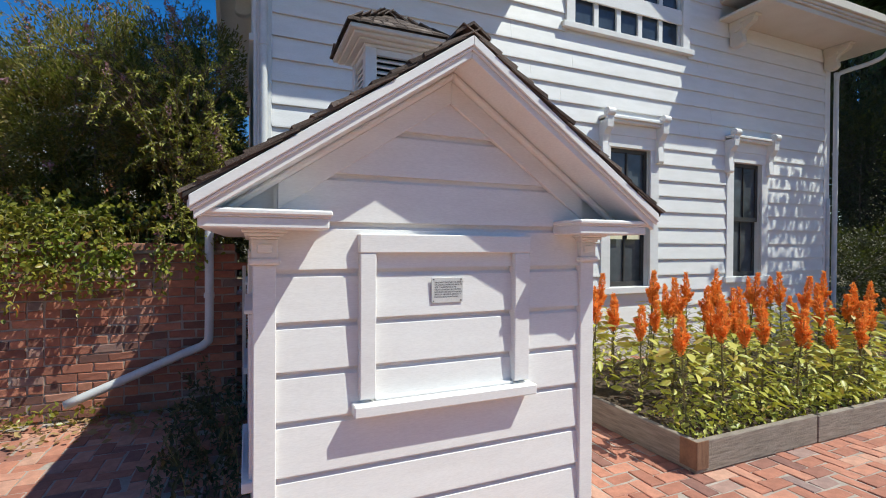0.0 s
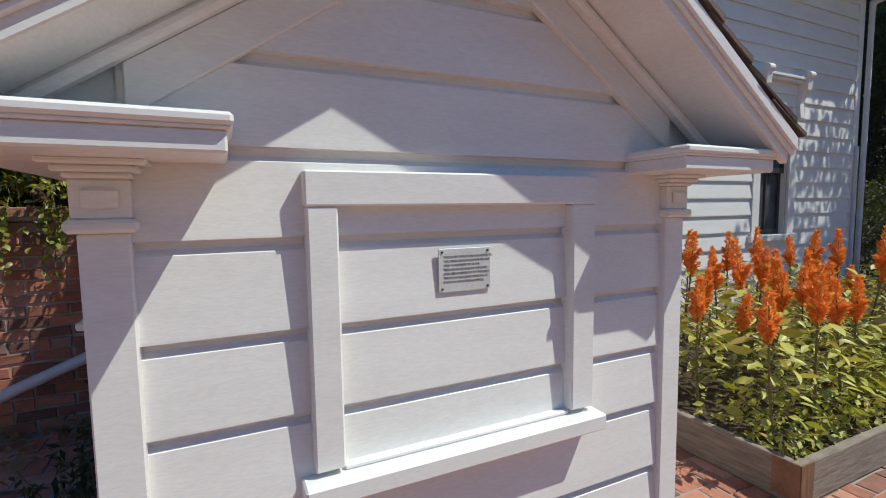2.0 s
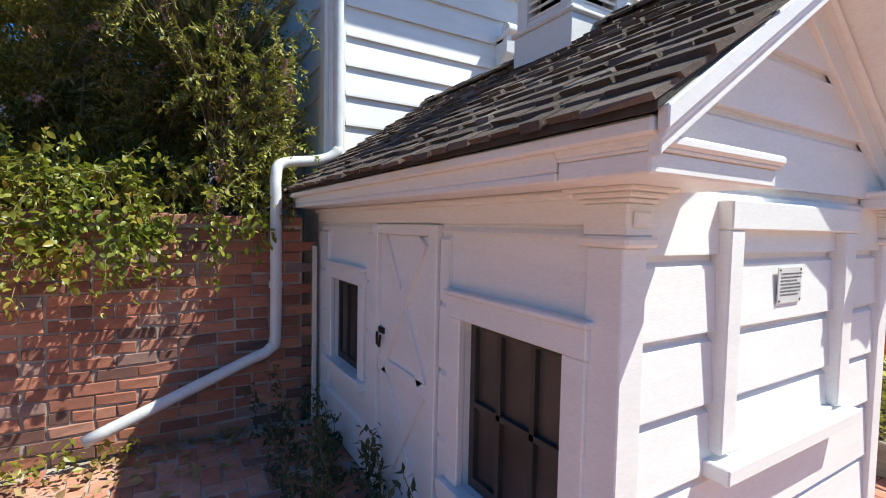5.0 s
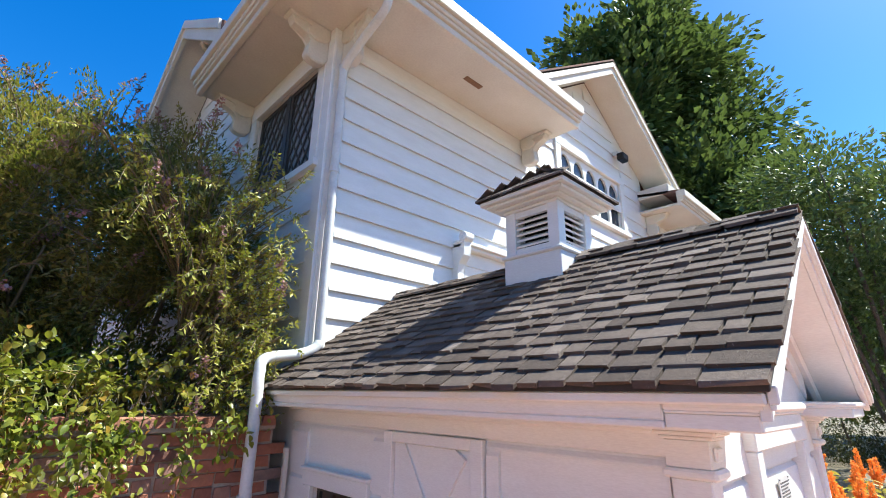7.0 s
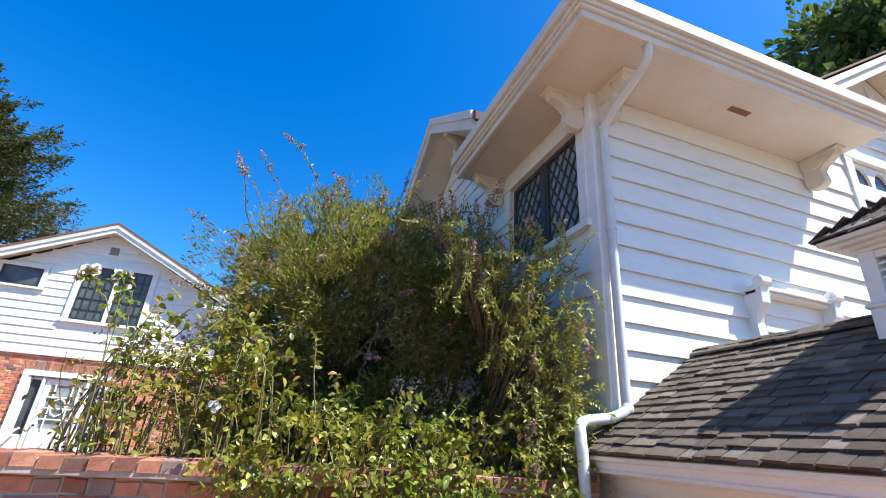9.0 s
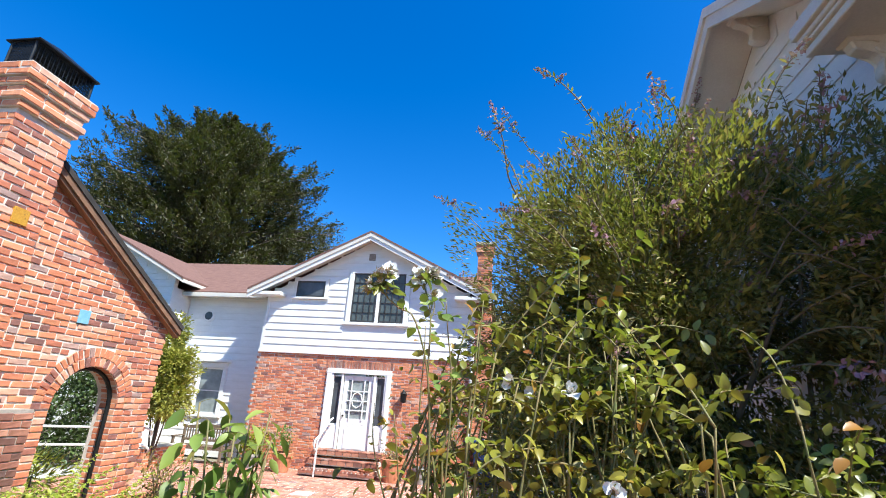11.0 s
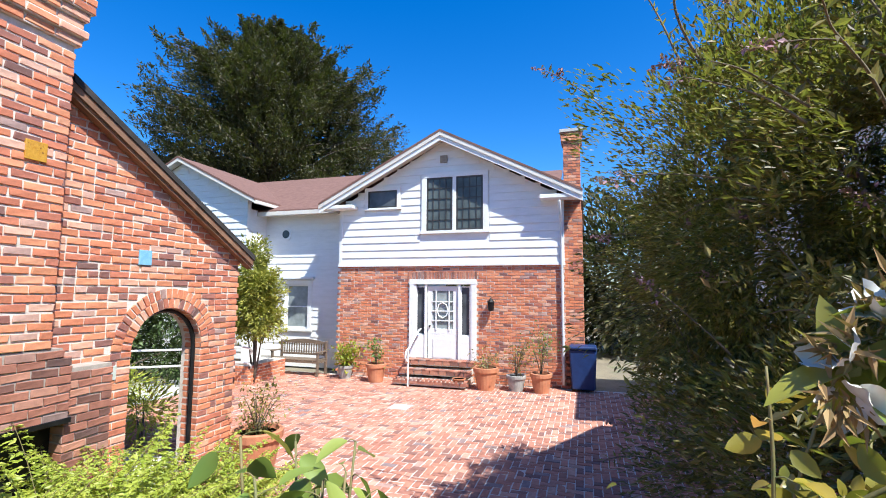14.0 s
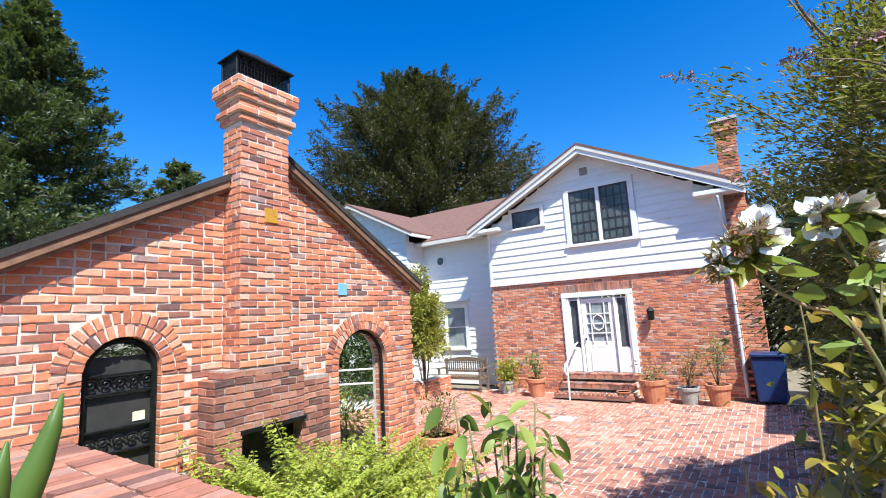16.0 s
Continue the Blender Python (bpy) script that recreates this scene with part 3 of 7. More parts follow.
for s in (-1, 1):
    xe = -0.10 if s < 0 else 2.06
    xw = 0.26 if s < 0 else 1.72
    ze, zw = (RIDGE_Z - SLOPE * abs(SC - x) - 0.10 for x in (xe, xw))
    bm = bmesh.new()
    prism(bm, [(xe, 1.531), (xw, 1.531), (xw, zw), (xe, max(ze, 1.534))], Matrix(((1, 0, 0, 0), (0, 0, 1, SY0 - 0.0035), (0, 1, 0, 0), (0, 0, 0, 1))), 0.02)
    part("eave_end_panel", bm, WHITE_SHED, shed)

# front window frame (boarded), sill and plaque
fw = thing("window_frame", (0.97, 2.2, 0.7), "white wooden frame of a boarded-up sliding window", "window frame")
for nm, dims in (("jamb", (0.534, 0.610, 2.172, 2.234, 0.745, 1.410)), ("jamb", (1.341, 1.433, 2.172, 2.234, 0.745, 1.410)), ("head", (0.530, 1.437, 2.168, 2.234, 1.410, 1.497)), ("sill", (0.503, 1.453, 2.130, 2.234, 0.678, 0.730))):
    slab(nm, dims, WHITE_SHED, fw, bevel=0.005)
slab("stop_bead", (0.610, 1.341, 2.185, 2.234, 0.730, 0.745), WHITE_SHED, fw)

# side of the shed: boards, two windows, a braced door
side_holes = [(2.27, 2.985, 0.34, 1.16), (3.84, 4.535, 0.44, 1.16), (3.05, 3.74, 0.0, 1.41)]
side = thing("side_boarding", (SX0, 3.4, 0.1), "white painted side boarding of the outbuilding", "boarding")
z = 0.03
while z < 1.40:
    zt = min(z + 0.27, 1.415)
    spans = [(SY0 + 0.075, SY1)]
    for h0, h1, k0, k1 in side_holes:
        if k0 < zt - 0.02 and k1 > z + 0.02:
            spans = [q for s0, s1 in spans for q in ((s0, min(s1, h0)), (max(s0, h1), s1)) if q[1] - q[0] > 0.02]
    for s0, s1 in spans:
        bm = bmesh.new()
        sec = ((SX0 + 0.005, z), (SX0 - 0.014, z), (SX0 - 0.012, zt - 0.028), (SX0 + 0.002, zt - 0.012), (SX0 + 0.005, zt))
        ends = [[bm.verts.new((x, u, zz)) for x, zz in sec] for u in (s0, s1)]
        for i in range(5):
            bm.faces.new((ends[0][i], ends[0][(i + 1) % 5], ends[1][(i + 1) % 5], ends[1][i]))
        bm.faces.new(ends[0])
        bm.faces.new(ends[1])
        part("plank", bm, WHITE_SHED, side)
    z = zt
for u0, u1, z0, z1, c, r in ((2.37, 2.885, 0.42, 1.06, 3, 2), (3.94, 4.435, 0.53, 1.06, 3, 1)):
    w = thing("shed_window", (SX0, (u0 + u1) / 2, z0), "small dark-barred window with white casing in the outbuilding", "window")
    frame_bars("casing", w, "y", SX0 + 0.004, -1, u0, u1, z0, z1, 0.085, 0.03, WHITE_SHED, 0.02)
    sash(w, "y", SX0 + 0.03, -1, u0, u1, z0, z1, c, r, 0.022, 0.03, DARK_FRAME, GLASS_BROWN, "dusty brown pane")
    bm = bmesh.new()
    box(bm, SX0 - 0.045, SX0 + 0.004, u0 - 0.10, u1 + 0.10, z1 + 0.086, z1 + 0.104)
    part("drip_cap", bm, WHITE_SHED, w, bevel=0.004)
dr = thing("shed_door", (SX0, 3.4, 0), "closed white plank door with crossed braces on the outbuilding", "door")
slab("leaf", (SX0 - 0.006, SX0 + 0.004, 3.13, 3.66, 0.03, 1.36), WHITE_SHED, dr)
for a, b in ((3.06, 3.128), (3.662, 3.73)):
    slab("jamb", (SX0 - 0.028, SX0 + 0.004, a, b, 0.0, 1.41), WHITE_SHED, dr)
slab("head", (SX0 - 0.028, SX0 + 0.004, 3.128, 3.662, 1.362, 1.41), WHITE_SHED, dr)
for ya, za, yb, zb in ((3.60, 1.34, 3.19, 0.72), (3.19, 1.34, 3.60, 0.72), (3.60, 0.68, 3.19, 0.08), (3.19, 0.68, 3.60, 0.08)):
    bm = bmesh.new()
    d = Vector((0, yb - ya, zb - za)).normalized()
    n = Vector((0, -d.z, d.y)) * 0.035
    a, b = Vector((SX0 - 0.007, ya, za)), Vector((SX0 - 0.007, yb, zb))
    vs = [bm.verts.new(p + Vector((o, 0, 0))) for o in (0, -0.012 if ya > 3.4 else -0.016) for p in (a - n, a + n, b + n, b - n)]
    for f in ((0, 1, 2, 3), (7, 6, 5, 4), (0, 4, 5, 1), (1, 5, 6, 2), (2, 6, 7, 3), (3, 7, 4, 0)):
        bm.faces.new([vs[i] for i in f])
    part("brace", bm, WHITE_SHED, dr)
slab("mid_rail", (SX0 - 0.019, SX0 - 0.007, 3.135, 3.655, 0.665, 0.735), WHITE_SHED, dr)
bm = bmesh.new()
box(bm, SX0 - 0.016, SX0 - 0.006, 3.60, 3.68, 0.855, 0.885)
tube(bm, [(SX0 - 0.03, 3.645, 0.86), (SX0 - 0.03, 3.645, 0.80), (SX0 - 0.03, 3.615, 0.79), (SX0 - 0.03, 3.605, 0.85)], 0.007, 6)
part("latch", bm, IRON, dr, "rusty dark hasp and padlock")

# shakes: the slope that the camera passes, as pieces; the other slope joined
rng = random.Random(4)
shake_roof = thing("shake_roof", (SC, 3.4, RIDGE_Z), "weathered grey-brown wooden shake roof of the outbuilding", "roof")
SL = math.hypot(1, SLOPE)
TILT_A = math.degrees(math.atan(SLOPE))


def shake_mesh(w, length, thick):
    bm = bmesh.new()
    v = box(bm, -w / 2, w / 2, 0, length, 0, thick)
    for i in (6, 7):
        v[i].co.z = 0.004
    for i in (4, 5):
        v[i].co.z += rng.uniform(-0.002, 0.003)
        v[i].co.x += rng.uniform(-0.003, 0.003)
    for i in (0, 1):
        v[i].co.y += rng.uniform(-0.013, 0.013)
    return mesh_of("shake", bm, SHAKE)


shake_kinds = [(w, shake_mesh(w, 0.22, rng.uniform(0.013, 0.021))) for w in (0.065, 0.08, 0.095, 0.11, 0.13, 0.155) for _ in range(3)]
COURSES, EXPOSE = 14, 0.0930
far_v, far_f = [], []
for s in (-1, 1):
    for c in range(COURSES):
        y = 1.945 + rng.uniform(-0.01, 0.01)
        while y < 4.78:
            w, me = shake_kinds[rng.randrange(len(shake_kinds))]
            along = 1.145 * SL - c * EXPOSE + rng.uniform(-0.012, 0.012)
            hor, drop = along / SL, along / SL * SLOPE
            m = Matrix.Translation((SC + s * hor, y + w / 2, RIDGE_Z - drop + 0.002)) @ Matrix.Rotation(radians(-90 * s), 4, "Z").inverted() @ Matrix.Rotation(radians(TILT_A + 4.5 + rng.uniform(-1, 1)), 4, "X") @ Matrix.Rotation(radians(rng.uniform(-1.2, 1.2)), 4, "Z")
            if s < 0:
                m = Matrix.Translation((SC - hor, y + w / 2, RIDGE_Z - drop + 0.002)) @ Matrix.Rotation(radians(-90), 4, "Z") @ Matrix.Rotation(radians(TILT_A - 3.4 + rng.uniform(-0.6, 0.6)), 4, "X") @ Matrix.Rotation(radians(rng.uniform(-0.9, 0.9)), 4, "Z")
            if s < 0:
                piece("shake", me, m, shake_roof)
            else:
                if s > 0:
                    m = Matrix.Translation((SC + hor, y + w / 2, RIDGE_Z - drop + 0.002)) @ Matrix.Rotation(radians(90), 4, "Z") @ Matrix.Rotation(radians(TILT_A - 4.0 + rng.uniform(-1, 1)), 4, "X")
                o = len(far_v)
                far_v += [tuple(m @ v.co) for v in me.vertices]
                far_f += [[o + i for i in p.vertices] for p in me.polygons]
            y += w + rng.uniform(0.003, 0.011)
tagged(quads("joined_shakes", far_v, far_f, SHAKE_MESH, shake_roof), kind="stuff")
bm = bmesh.new()
for k in range(20):
    y = 1.95 + k * 0.142
    for s in (-1, 1):
        v = box(bm, 0, 0.085, y, y + 0.16, 0, 0.014 + 0.004 * (k % 2))
        for q in v:
            u = q.co.x
            q.co.x, q.co.z = SC + s * u, RIDGE_Z + 0.028 - SLOPE * u + q.co.z
part("ridge_cap", bm, SHAKE_MESH, shake_roof)

# cupola with louvres
CX, CY = 0.956, 3.24
cup = thing("cupola", (CX, CY, 2.2), "white louvred cupola with shake roof on the ridge", "cupola")
slab("base", (CX - 0.205, CX + 0.205, CY - 0.205, CY + 0.205, 2.10, 2.405), WHITE_SHED, cup)
slab("base_moulding", (CX - 0.22, CX + 0.22, CY - 0.22, CY + 0.22, 2.405, 2.43), WHITE_SHED, cup, bevel=0.008)
for sx in (-1, 1):
    for sy in (-1, 1):
        slab("corner_post", (CX + sx * 0.158 - 0.038, CX + sx * 0.158 + 0.038, CY + sy * 0.158 - 0.038, CY + sy * 0.158 + 0.038, 2.43, 2.72), WHITE_SHED, cup)
# black box: the shade behind the slats given as colour
slab("core", (CX - 0.11, CX + 0.11, CY - 0.11, CY + 0.11, 2.43, 2.70), IRON, cup, "black core standing in for the shade inside the cupola")
for side_i in range(4):
    rot = Matrix.Translation((CX, CY, 0)) @ Matrix.Rotation(radians(90 * side_i), 4, "Z")
    for nm, a in (("rail", 2.43), ("rail", 2.675)):
        bm = bmesh.new()
        for v in box(bm, -0.121, 0.121, -0.187, -0.158, a, a + 0.038):
            v.co = rot @ v.co
        part(nm, bm, WHITE_SHED, cup)
    for k in range(5):
        bm = bmesh.new()
        for v in box(bm, -0.121, 0.121, -0.03, 0.03, -0.006, 0.006):
            v.co = rot @ (Matrix.Translation((0, -0.154, 2.498 + k * 0.039)) @ Matrix.Rotation(radians(32), 4, "X") @ v.co)
        part("louvre_slat", bm, WHITE_SHED, cup)
bm = bmesh.new()
for h, (za, zb) in ((0.205, (2.715, 2.735)), (0.245, (2.735, 2.752)), (0.285, (2.752, 2.772)), (0.315, (2.772, 2.80))):
    box(bm, CX - h, CX + h, CY - h, CY + h, za, zb)
part("cornice", bm, WHITE_SHED, cup, bevel=0.005)
far_v, far_f = [], []
for side_i in range(4):
    rot = Matrix.Translation((CX, CY, 2.802)) @ Matrix.Rotation(radians(90 * side_i), 4, "Z")
    for c in range(5):
        d = 0.335 - c * 0.067
        u = -d
        while u < d - 0.01:
            w = min(rng.uniform(0.06, 0.11), d - u)
            zz = (0.335 - d) * 0.68
            o = len(far_v)
            lip = rng.uniform(0.010, 0.016)
            far_v += [tuple(rot @ Vector(p)) for p in ((u, -d, zz), (u + w, -d, zz), (u + w * 0.8, -d + 0.10, zz + 0.070), (u * 0.8, -d + 0.10, zz + 0.070), (u, -d, zz + lip), (u + w - 0.004, -d, zz + lip), (u + w * 0.8, -d + 0.10, zz + 0.078), (u * 0.8, -d + 0.10, zz + 0.078))]
            far_f += [[o + i for i in f] for f in ((3, 2, 1, 0), (4, 5, 6, 7), (0, 1, 5, 4), (1, 2, 6, 5), (2, 3, 7, 6), (3, 0, 4, 7))]
            u += w
tagged(quads("cupola_shingling", far_v, far_f, SHAKE_MESH, cup), kind="stuff")
bm = bmesh.new()
vs = [bm.verts.new((CX + a * 0.325, CY + b * 0.325, 2.798)) for a, b in ((-1, -1), (1, -1), (1, 1), (-1, 1))] + [bm.verts.new((CX, CY, 3.02))]
for i in range(4):
    bm.faces.new((vs[i], vs[(i + 1) % 4], vs[4]))
bm.faces.new(vs[3::-1])
part("cupola_roof", bm, ROOF_DARK, cup)


# ---- the white house behind the shed ----
HX0, HX1, HY, HYB = 0.15, 9.02, 4.80, 11.0
SOFFIT = 4.70
house = thing("house", (4.7, 8.4, 0), "two-storey white clapboard house with bracketed eaves and gothic window", "house")
holes_front = [(4.355, 5.035, 0.91, 2.72), (6.68, 7.31, 1.0, 2.69), (1.81, 2.45, 1.0, 2.68), (3.77, 5.60, 4.17, 5.02)]
hf = wall_with_holes("front_wall", house, "x", HY, HY + 0.2, HX0, HX1, 0.0, SOFFIT, holes_front, WHITE)
trim_holes = [(4.21, 5.18, 0.83, 2.86), (6.53, 7.46, 0.92, 2.83), (1.66, 2.60, 0.92, 2.82), (3.64, 5.73, 4.09, 5.2)]
clapboards(hf, "x", HY, HX0 + 0.13, HX1 - 0.12, 0.2104, SOFFIT - 0.02, 0.2146, trim_holes, lap=0.026)
slab("foundation", (HX0 - 0.02, HX1 + 0.02, HY - 0.03, HY - 0.001, -0.04, 0.24), CONCRETE, house)
hw = wall_with_holes("west_wall", house, "y", HX0, HX0 + 0.2, HY + 0.2, HYB, 0.0, SOFFIT, [(5.0, 6.34, 3.43, 4.46), (5.4, 5.9, 0.9, 2.2)], WHITE)
clapboards(hw, "y", HX0, HY + 0.1, HYB, 0.2104, SOFFIT - 0.02, 0.2146, [(4.88, 6.46, 3.32, 4.7), (5.3, 6.0, 0.8, 2.3)])
slab("east_wall", (HX1 - 0.2, HX1, HY + 0.2, HYB, 0, SOFFIT), WHITE, house)
slab("north_wall", (HX0, HX1, HYB, HYB + 0.2, 0, SOFFIT), WHITE, house)
slab("upper_floor", (HX0 + 0.2, HX1 - 0.2, HY + 0.2, HYB, 2.9, 3.1), WOOD_BROWN, house)
for x0, x1 in ((HX0 + 0.0005, HX0 + 0.13), (HX1 - 0.12, HX1 + 0.02)):
    slab("corner_board", (x0, x1, HY - 0.03, HY - 0.001, 0.2, SOFFIT - 0.001), WHITE, house)
slab("corner_board", (HX0 - 0.028, HX0 - 0.0005, HY - 0.033, HY + 0.10, 0.2, SOFFIT - 0.001), WHITE, house)
slab("frieze_board", (HX0 + 0.13, HX1 - 0.12, HY - 0.026, HY - 0.001, SOFFIT - 0.20, SOFFIT - 0.001), WHITE, house)
slab("frieze_board", (HX0 - 0.026, HX0 - 0.001, HY + 0.10, 7.0, SOFFIT - 0.18, SOFFIT - 0.001), WHITE, house)

# eaves: soffit, stepped cornice, gutter
EY, EX = 4.14, -0.38
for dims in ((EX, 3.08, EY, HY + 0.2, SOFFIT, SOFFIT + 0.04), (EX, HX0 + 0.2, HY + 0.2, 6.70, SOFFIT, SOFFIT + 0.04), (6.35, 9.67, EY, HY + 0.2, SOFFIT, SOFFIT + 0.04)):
    slab("soffit", dims, WHITE_OLD_SHADED, house)


def cornice(parent, runs):
    for a, b, dx, dy in runs:
        for k, (o, z0, z1) in enumerate(((0.0, -0.02, 0.05), (0.03, 0.05, 0.085), (0.05, 0.085, 0.13), (0.085, 0.13, 0.25))):
            ax, ay, bx, by = a[0] - (dx != 0) * 0, a[1], b[0], b[1]
            x0, x1 = sorted((ax, bx))
            y0, y1 = sorted((ay, by))
            if dy:
                slab("gutter" if k == 3 else "cornice_moulding", (x0 - o * (dx < 0), x1 + o * (dx > 0), y0 - 0.06 - o, y0 - 0.001, SOFFIT + z0, SOFFIT + z1), WHITE_OLD_SHADED, parent, bevel=0.008)
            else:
                slab("gutter" if k == 3 else "cornice_moulding", (x0 - 0.06 - o, x0 - 0.001, y0 + 0.001, y1, SOFFIT + z0, SOFFIT + z1), WHITE_OLD_SHADED, parent, bevel=0.008)


cornice(house, [((EX - 0.06, EY), (3.08, EY), -1, 1), ((EX, EY), (EX, 6.70), 0, 0), ((6.35, EY), (9.67, EY), 1, 1)])
# roof planes
bm = bmesh.new()
T = 0.12


def plate(bm, pts, t=T):
    a = [bm.verts.new(p) for p in pts]
    b = [bm.verts.new((p[0], p[1], p[2] + t)) for p in pts]
    bm.faces.new(list(reversed(a)))
    bm.faces.new(b)
    for i in range(len(a)):
        j = (i + 1) % len(a)
        bm.faces.new((a[i], a[j], b[j], b[i]))


RY, RZ = 8.20, 6.56
RIDGE_S, RIDGE_N, GOUT = 0.65, 0.65, -0.42
plate(bm, [(GOUT, RY, RZ), (GOUT, 6.2, RZ - 1.3), (9.67, 6.2, RZ - 1.3), (9.67, RY, RZ)])
plate(bm, [(GOUT, RY, RZ), (9.67, RY, RZ), (9.67, 11.4, RZ - RIDGE_N * 3.2), (GOUT, 11.4, RZ - RIDGE_N * 3.2)])
plate(bm, [(EX - 0.05, EY - 0.05, 4.92), (3.07, EY - 0.05, 4.92), (3.07, 6.3, 5.25), (0.1, 6.3, 5.25)], 0.05)
plate(bm, [(EX - 0.05, EY - 0.05, 4.92), (0.1, 6.3, 5.25), (0.1, 6.7, 5.25), (EX - 0.05, 6.7, 4.92)], 0.05)
plate(bm, [(3.07, 5.05, 5.10), (6.36, 5.05, 5.10), (6.36, 6.3, 5.25), (3.07, 6.3, 5.25)], 0.05)
plate(bm, [(6.36, EY - 0.05, 4.92), (9.67, EY - 0.05, 4.92), (9.67, 6.3, 5.25), (6.36, 6.3, 5.25)], 0.05)
part("roof", bm, ROOF_RED, house, "brown shingled roof")
# rear wing, narrower than the main block
rw = wall_with_holes("rear_west_wall", house, "y", HX0, HX0 + 0.2, HYB + 0.2, 15.4, 0.0, 5.30, [(12.6, 13.4, 3.2, 4.6)], WHITE)
clapboards(rw, "y", HX0, HYB + 0.2, 15.4, 0.2104, 5.2, 0.2146, [(12.5, 13.5, 3.1, 4.7)])
frame_bars("rear_window_frame", house, "y", HX0, -1, 12.6, 13.4, 3.2, 4.6, 0.09, 0.03, WHITE)
slab("rear_pane", (HX0 + 0.08, HX0 + 0.09, 12.6, 13.4, 3.2, 4.6), GLASS, house, bevel=0)
slab("rear_north_wall", (HX0, 6.0, 15.4, 15.6, 0, 5.30), WHITE, house)
slab("rear_east_wall", (5.8, 6.0, HYB + 0.2, 15.4, 0, 5.30), WHITE, house)
bm = bmesh.new()
plate(bm, [(-0.40, 11.35, 5.32), (3.08, 11.35, 6.2), (3.08, 15.9, 6.2), (-0.40, 15.9, 5.32)])
plate(bm, [(3.08, 11.35, 6.2), (6.5, 11.35, 5.32), (6.5, 15.9, 5.32), (3.08, 15.9, 6.2)])
part("rear_roof", bm, ROOF_RED, house, "brown shingled roof")
# west gable
bm = bmesh.new()
prism(bm, [(5.5, SOFFIT + 0.05), (10.9, SOFFIT + 0.05), (RY, RZ - 0.06)], Matrix(((0, 0, 1, HX0 + 0.04), (1, 0, 0, 0), (0, 1, 0, 0), (0, 0, 0, 1))), 0.15)
wg = part("west_gable_wall", bm, WHITE, house)
clapboards(wg, "y", HX0 + 0.04, 6.9, 10.9, SOFFIT, RZ - 0.2, 0.222, (), WHITE, (RY, RZ - 0.15, 0.65))
for s, slope, run in ((-1, RIDGE_S, 1.9), (1, RIDGE_N, 3.1)):
    for x0, x1, d0, d1, nm in ((GOUT, GOUT + 0.04, -0.10, 0.16, "rake_board"), (GOUT + 0.04, HX0 + 0.03, 0.02, 0.07, "rake_soffit"), (GOUT - 0.03, GOUT, -0.13, 0.0, "rake_crown")):
        bm = bmesh.new()
        pts = []
        for x in (x0, x1):
            for u, d in ((0.0, d0), (0.0, d1), (run, d1), (run, d0)):
                pts.append(bm.verts.new((x, RY + s * u, RZ - slope * u - d)))
        for f in ((0, 1, 2, 3), (7, 6, 5, 4), (0, 4, 5, 1), (1, 5, 6, 2), (2, 6, 7, 3), (3, 7, 4, 0)):
            bm.faces.new([pts[i] for i in f])
        part(nm, bm, WHITE_OLD_SHADED, house)

# front cross gable above the gothic window
GX, GZ, GS, GY = 4.745, 6.72, 0.66, 4.30
bm = bmesh.new()
prism(bm, [(3.0, 5.025), (6.56, 5.025), (6.56, GZ - 0.12 - GS * 1.78), (GX, GZ - 0.12), (3.0, GZ - 0.12 - GS * 1.78)], Matrix(((1, 0, 0, 0), (0, 0, 1, HY + 0.001), (0, 1, 0, 0), (0, 0, 0, 1))), 0.18)
cg = part("cross_gable_wall", bm, WHITE, house)
clapboards(cg, "x", HY, 3.2, 6.4, SOFFIT - 0.02, GZ - 0.2, 0.222, [(3.64, 5.73, 4.09, 5.2)], WHITE, (GX, GZ - 0.2, GS))
for s in (-1, 1):
    for y0, y1, d0, d1, nm in ((GY, GY + 0.04, 0.0, 0.20, "rake_board"), (GY - 0.03, GY, -0.03, 0.08, "rake_crown"), (GY + 0.04, HY, 0.06, 0.10, "rake_soffit")):
        bm = bmesh.new()
        pts = []
        for y in (y0, y1):
            for u, d in ((0.0, d0), (0.0, d1), (2.25, d1), (2.25, d0)):
                pts.append(bm.verts.new((GX + s * u, y, GZ - GS * u - d)))
        for f in ((0, 1, 2, 3), (7, 6, 5, 4), (0, 4, 5, 1), (1, 5, 6, 2), (2, 6, 7, 3), (3, 7, 4, 0)):
            bm.faces.new([pts[i] for i in f])
        part(nm, bm, WHITE_OLD_SHADED, house)
    bm = bmesh.new()
    plate(bm, [(GX, GY - 0.03, GZ), (GX + s * 2.3, GY - 0.03, GZ - GS * 2.3), (GX + s * 2.3, 8.6, GZ - GS * 2.3), (GX, 8.6, GZ)], 0.06)
    part("cross_gable_roof", bm, ROOF_RED, house)
slab("gable_return", (6.36, 6.95, 4.25, HY - 0.001, 4.96, 5.14), WHITE_OLD_SHADED, house, bevel=0.01)
slab("gable_return", (2.75, 3.30, 4.25, HY - 0.001, 4.96, 5.14), WHITE_OLD_SHADED, house, bevel=0.01)
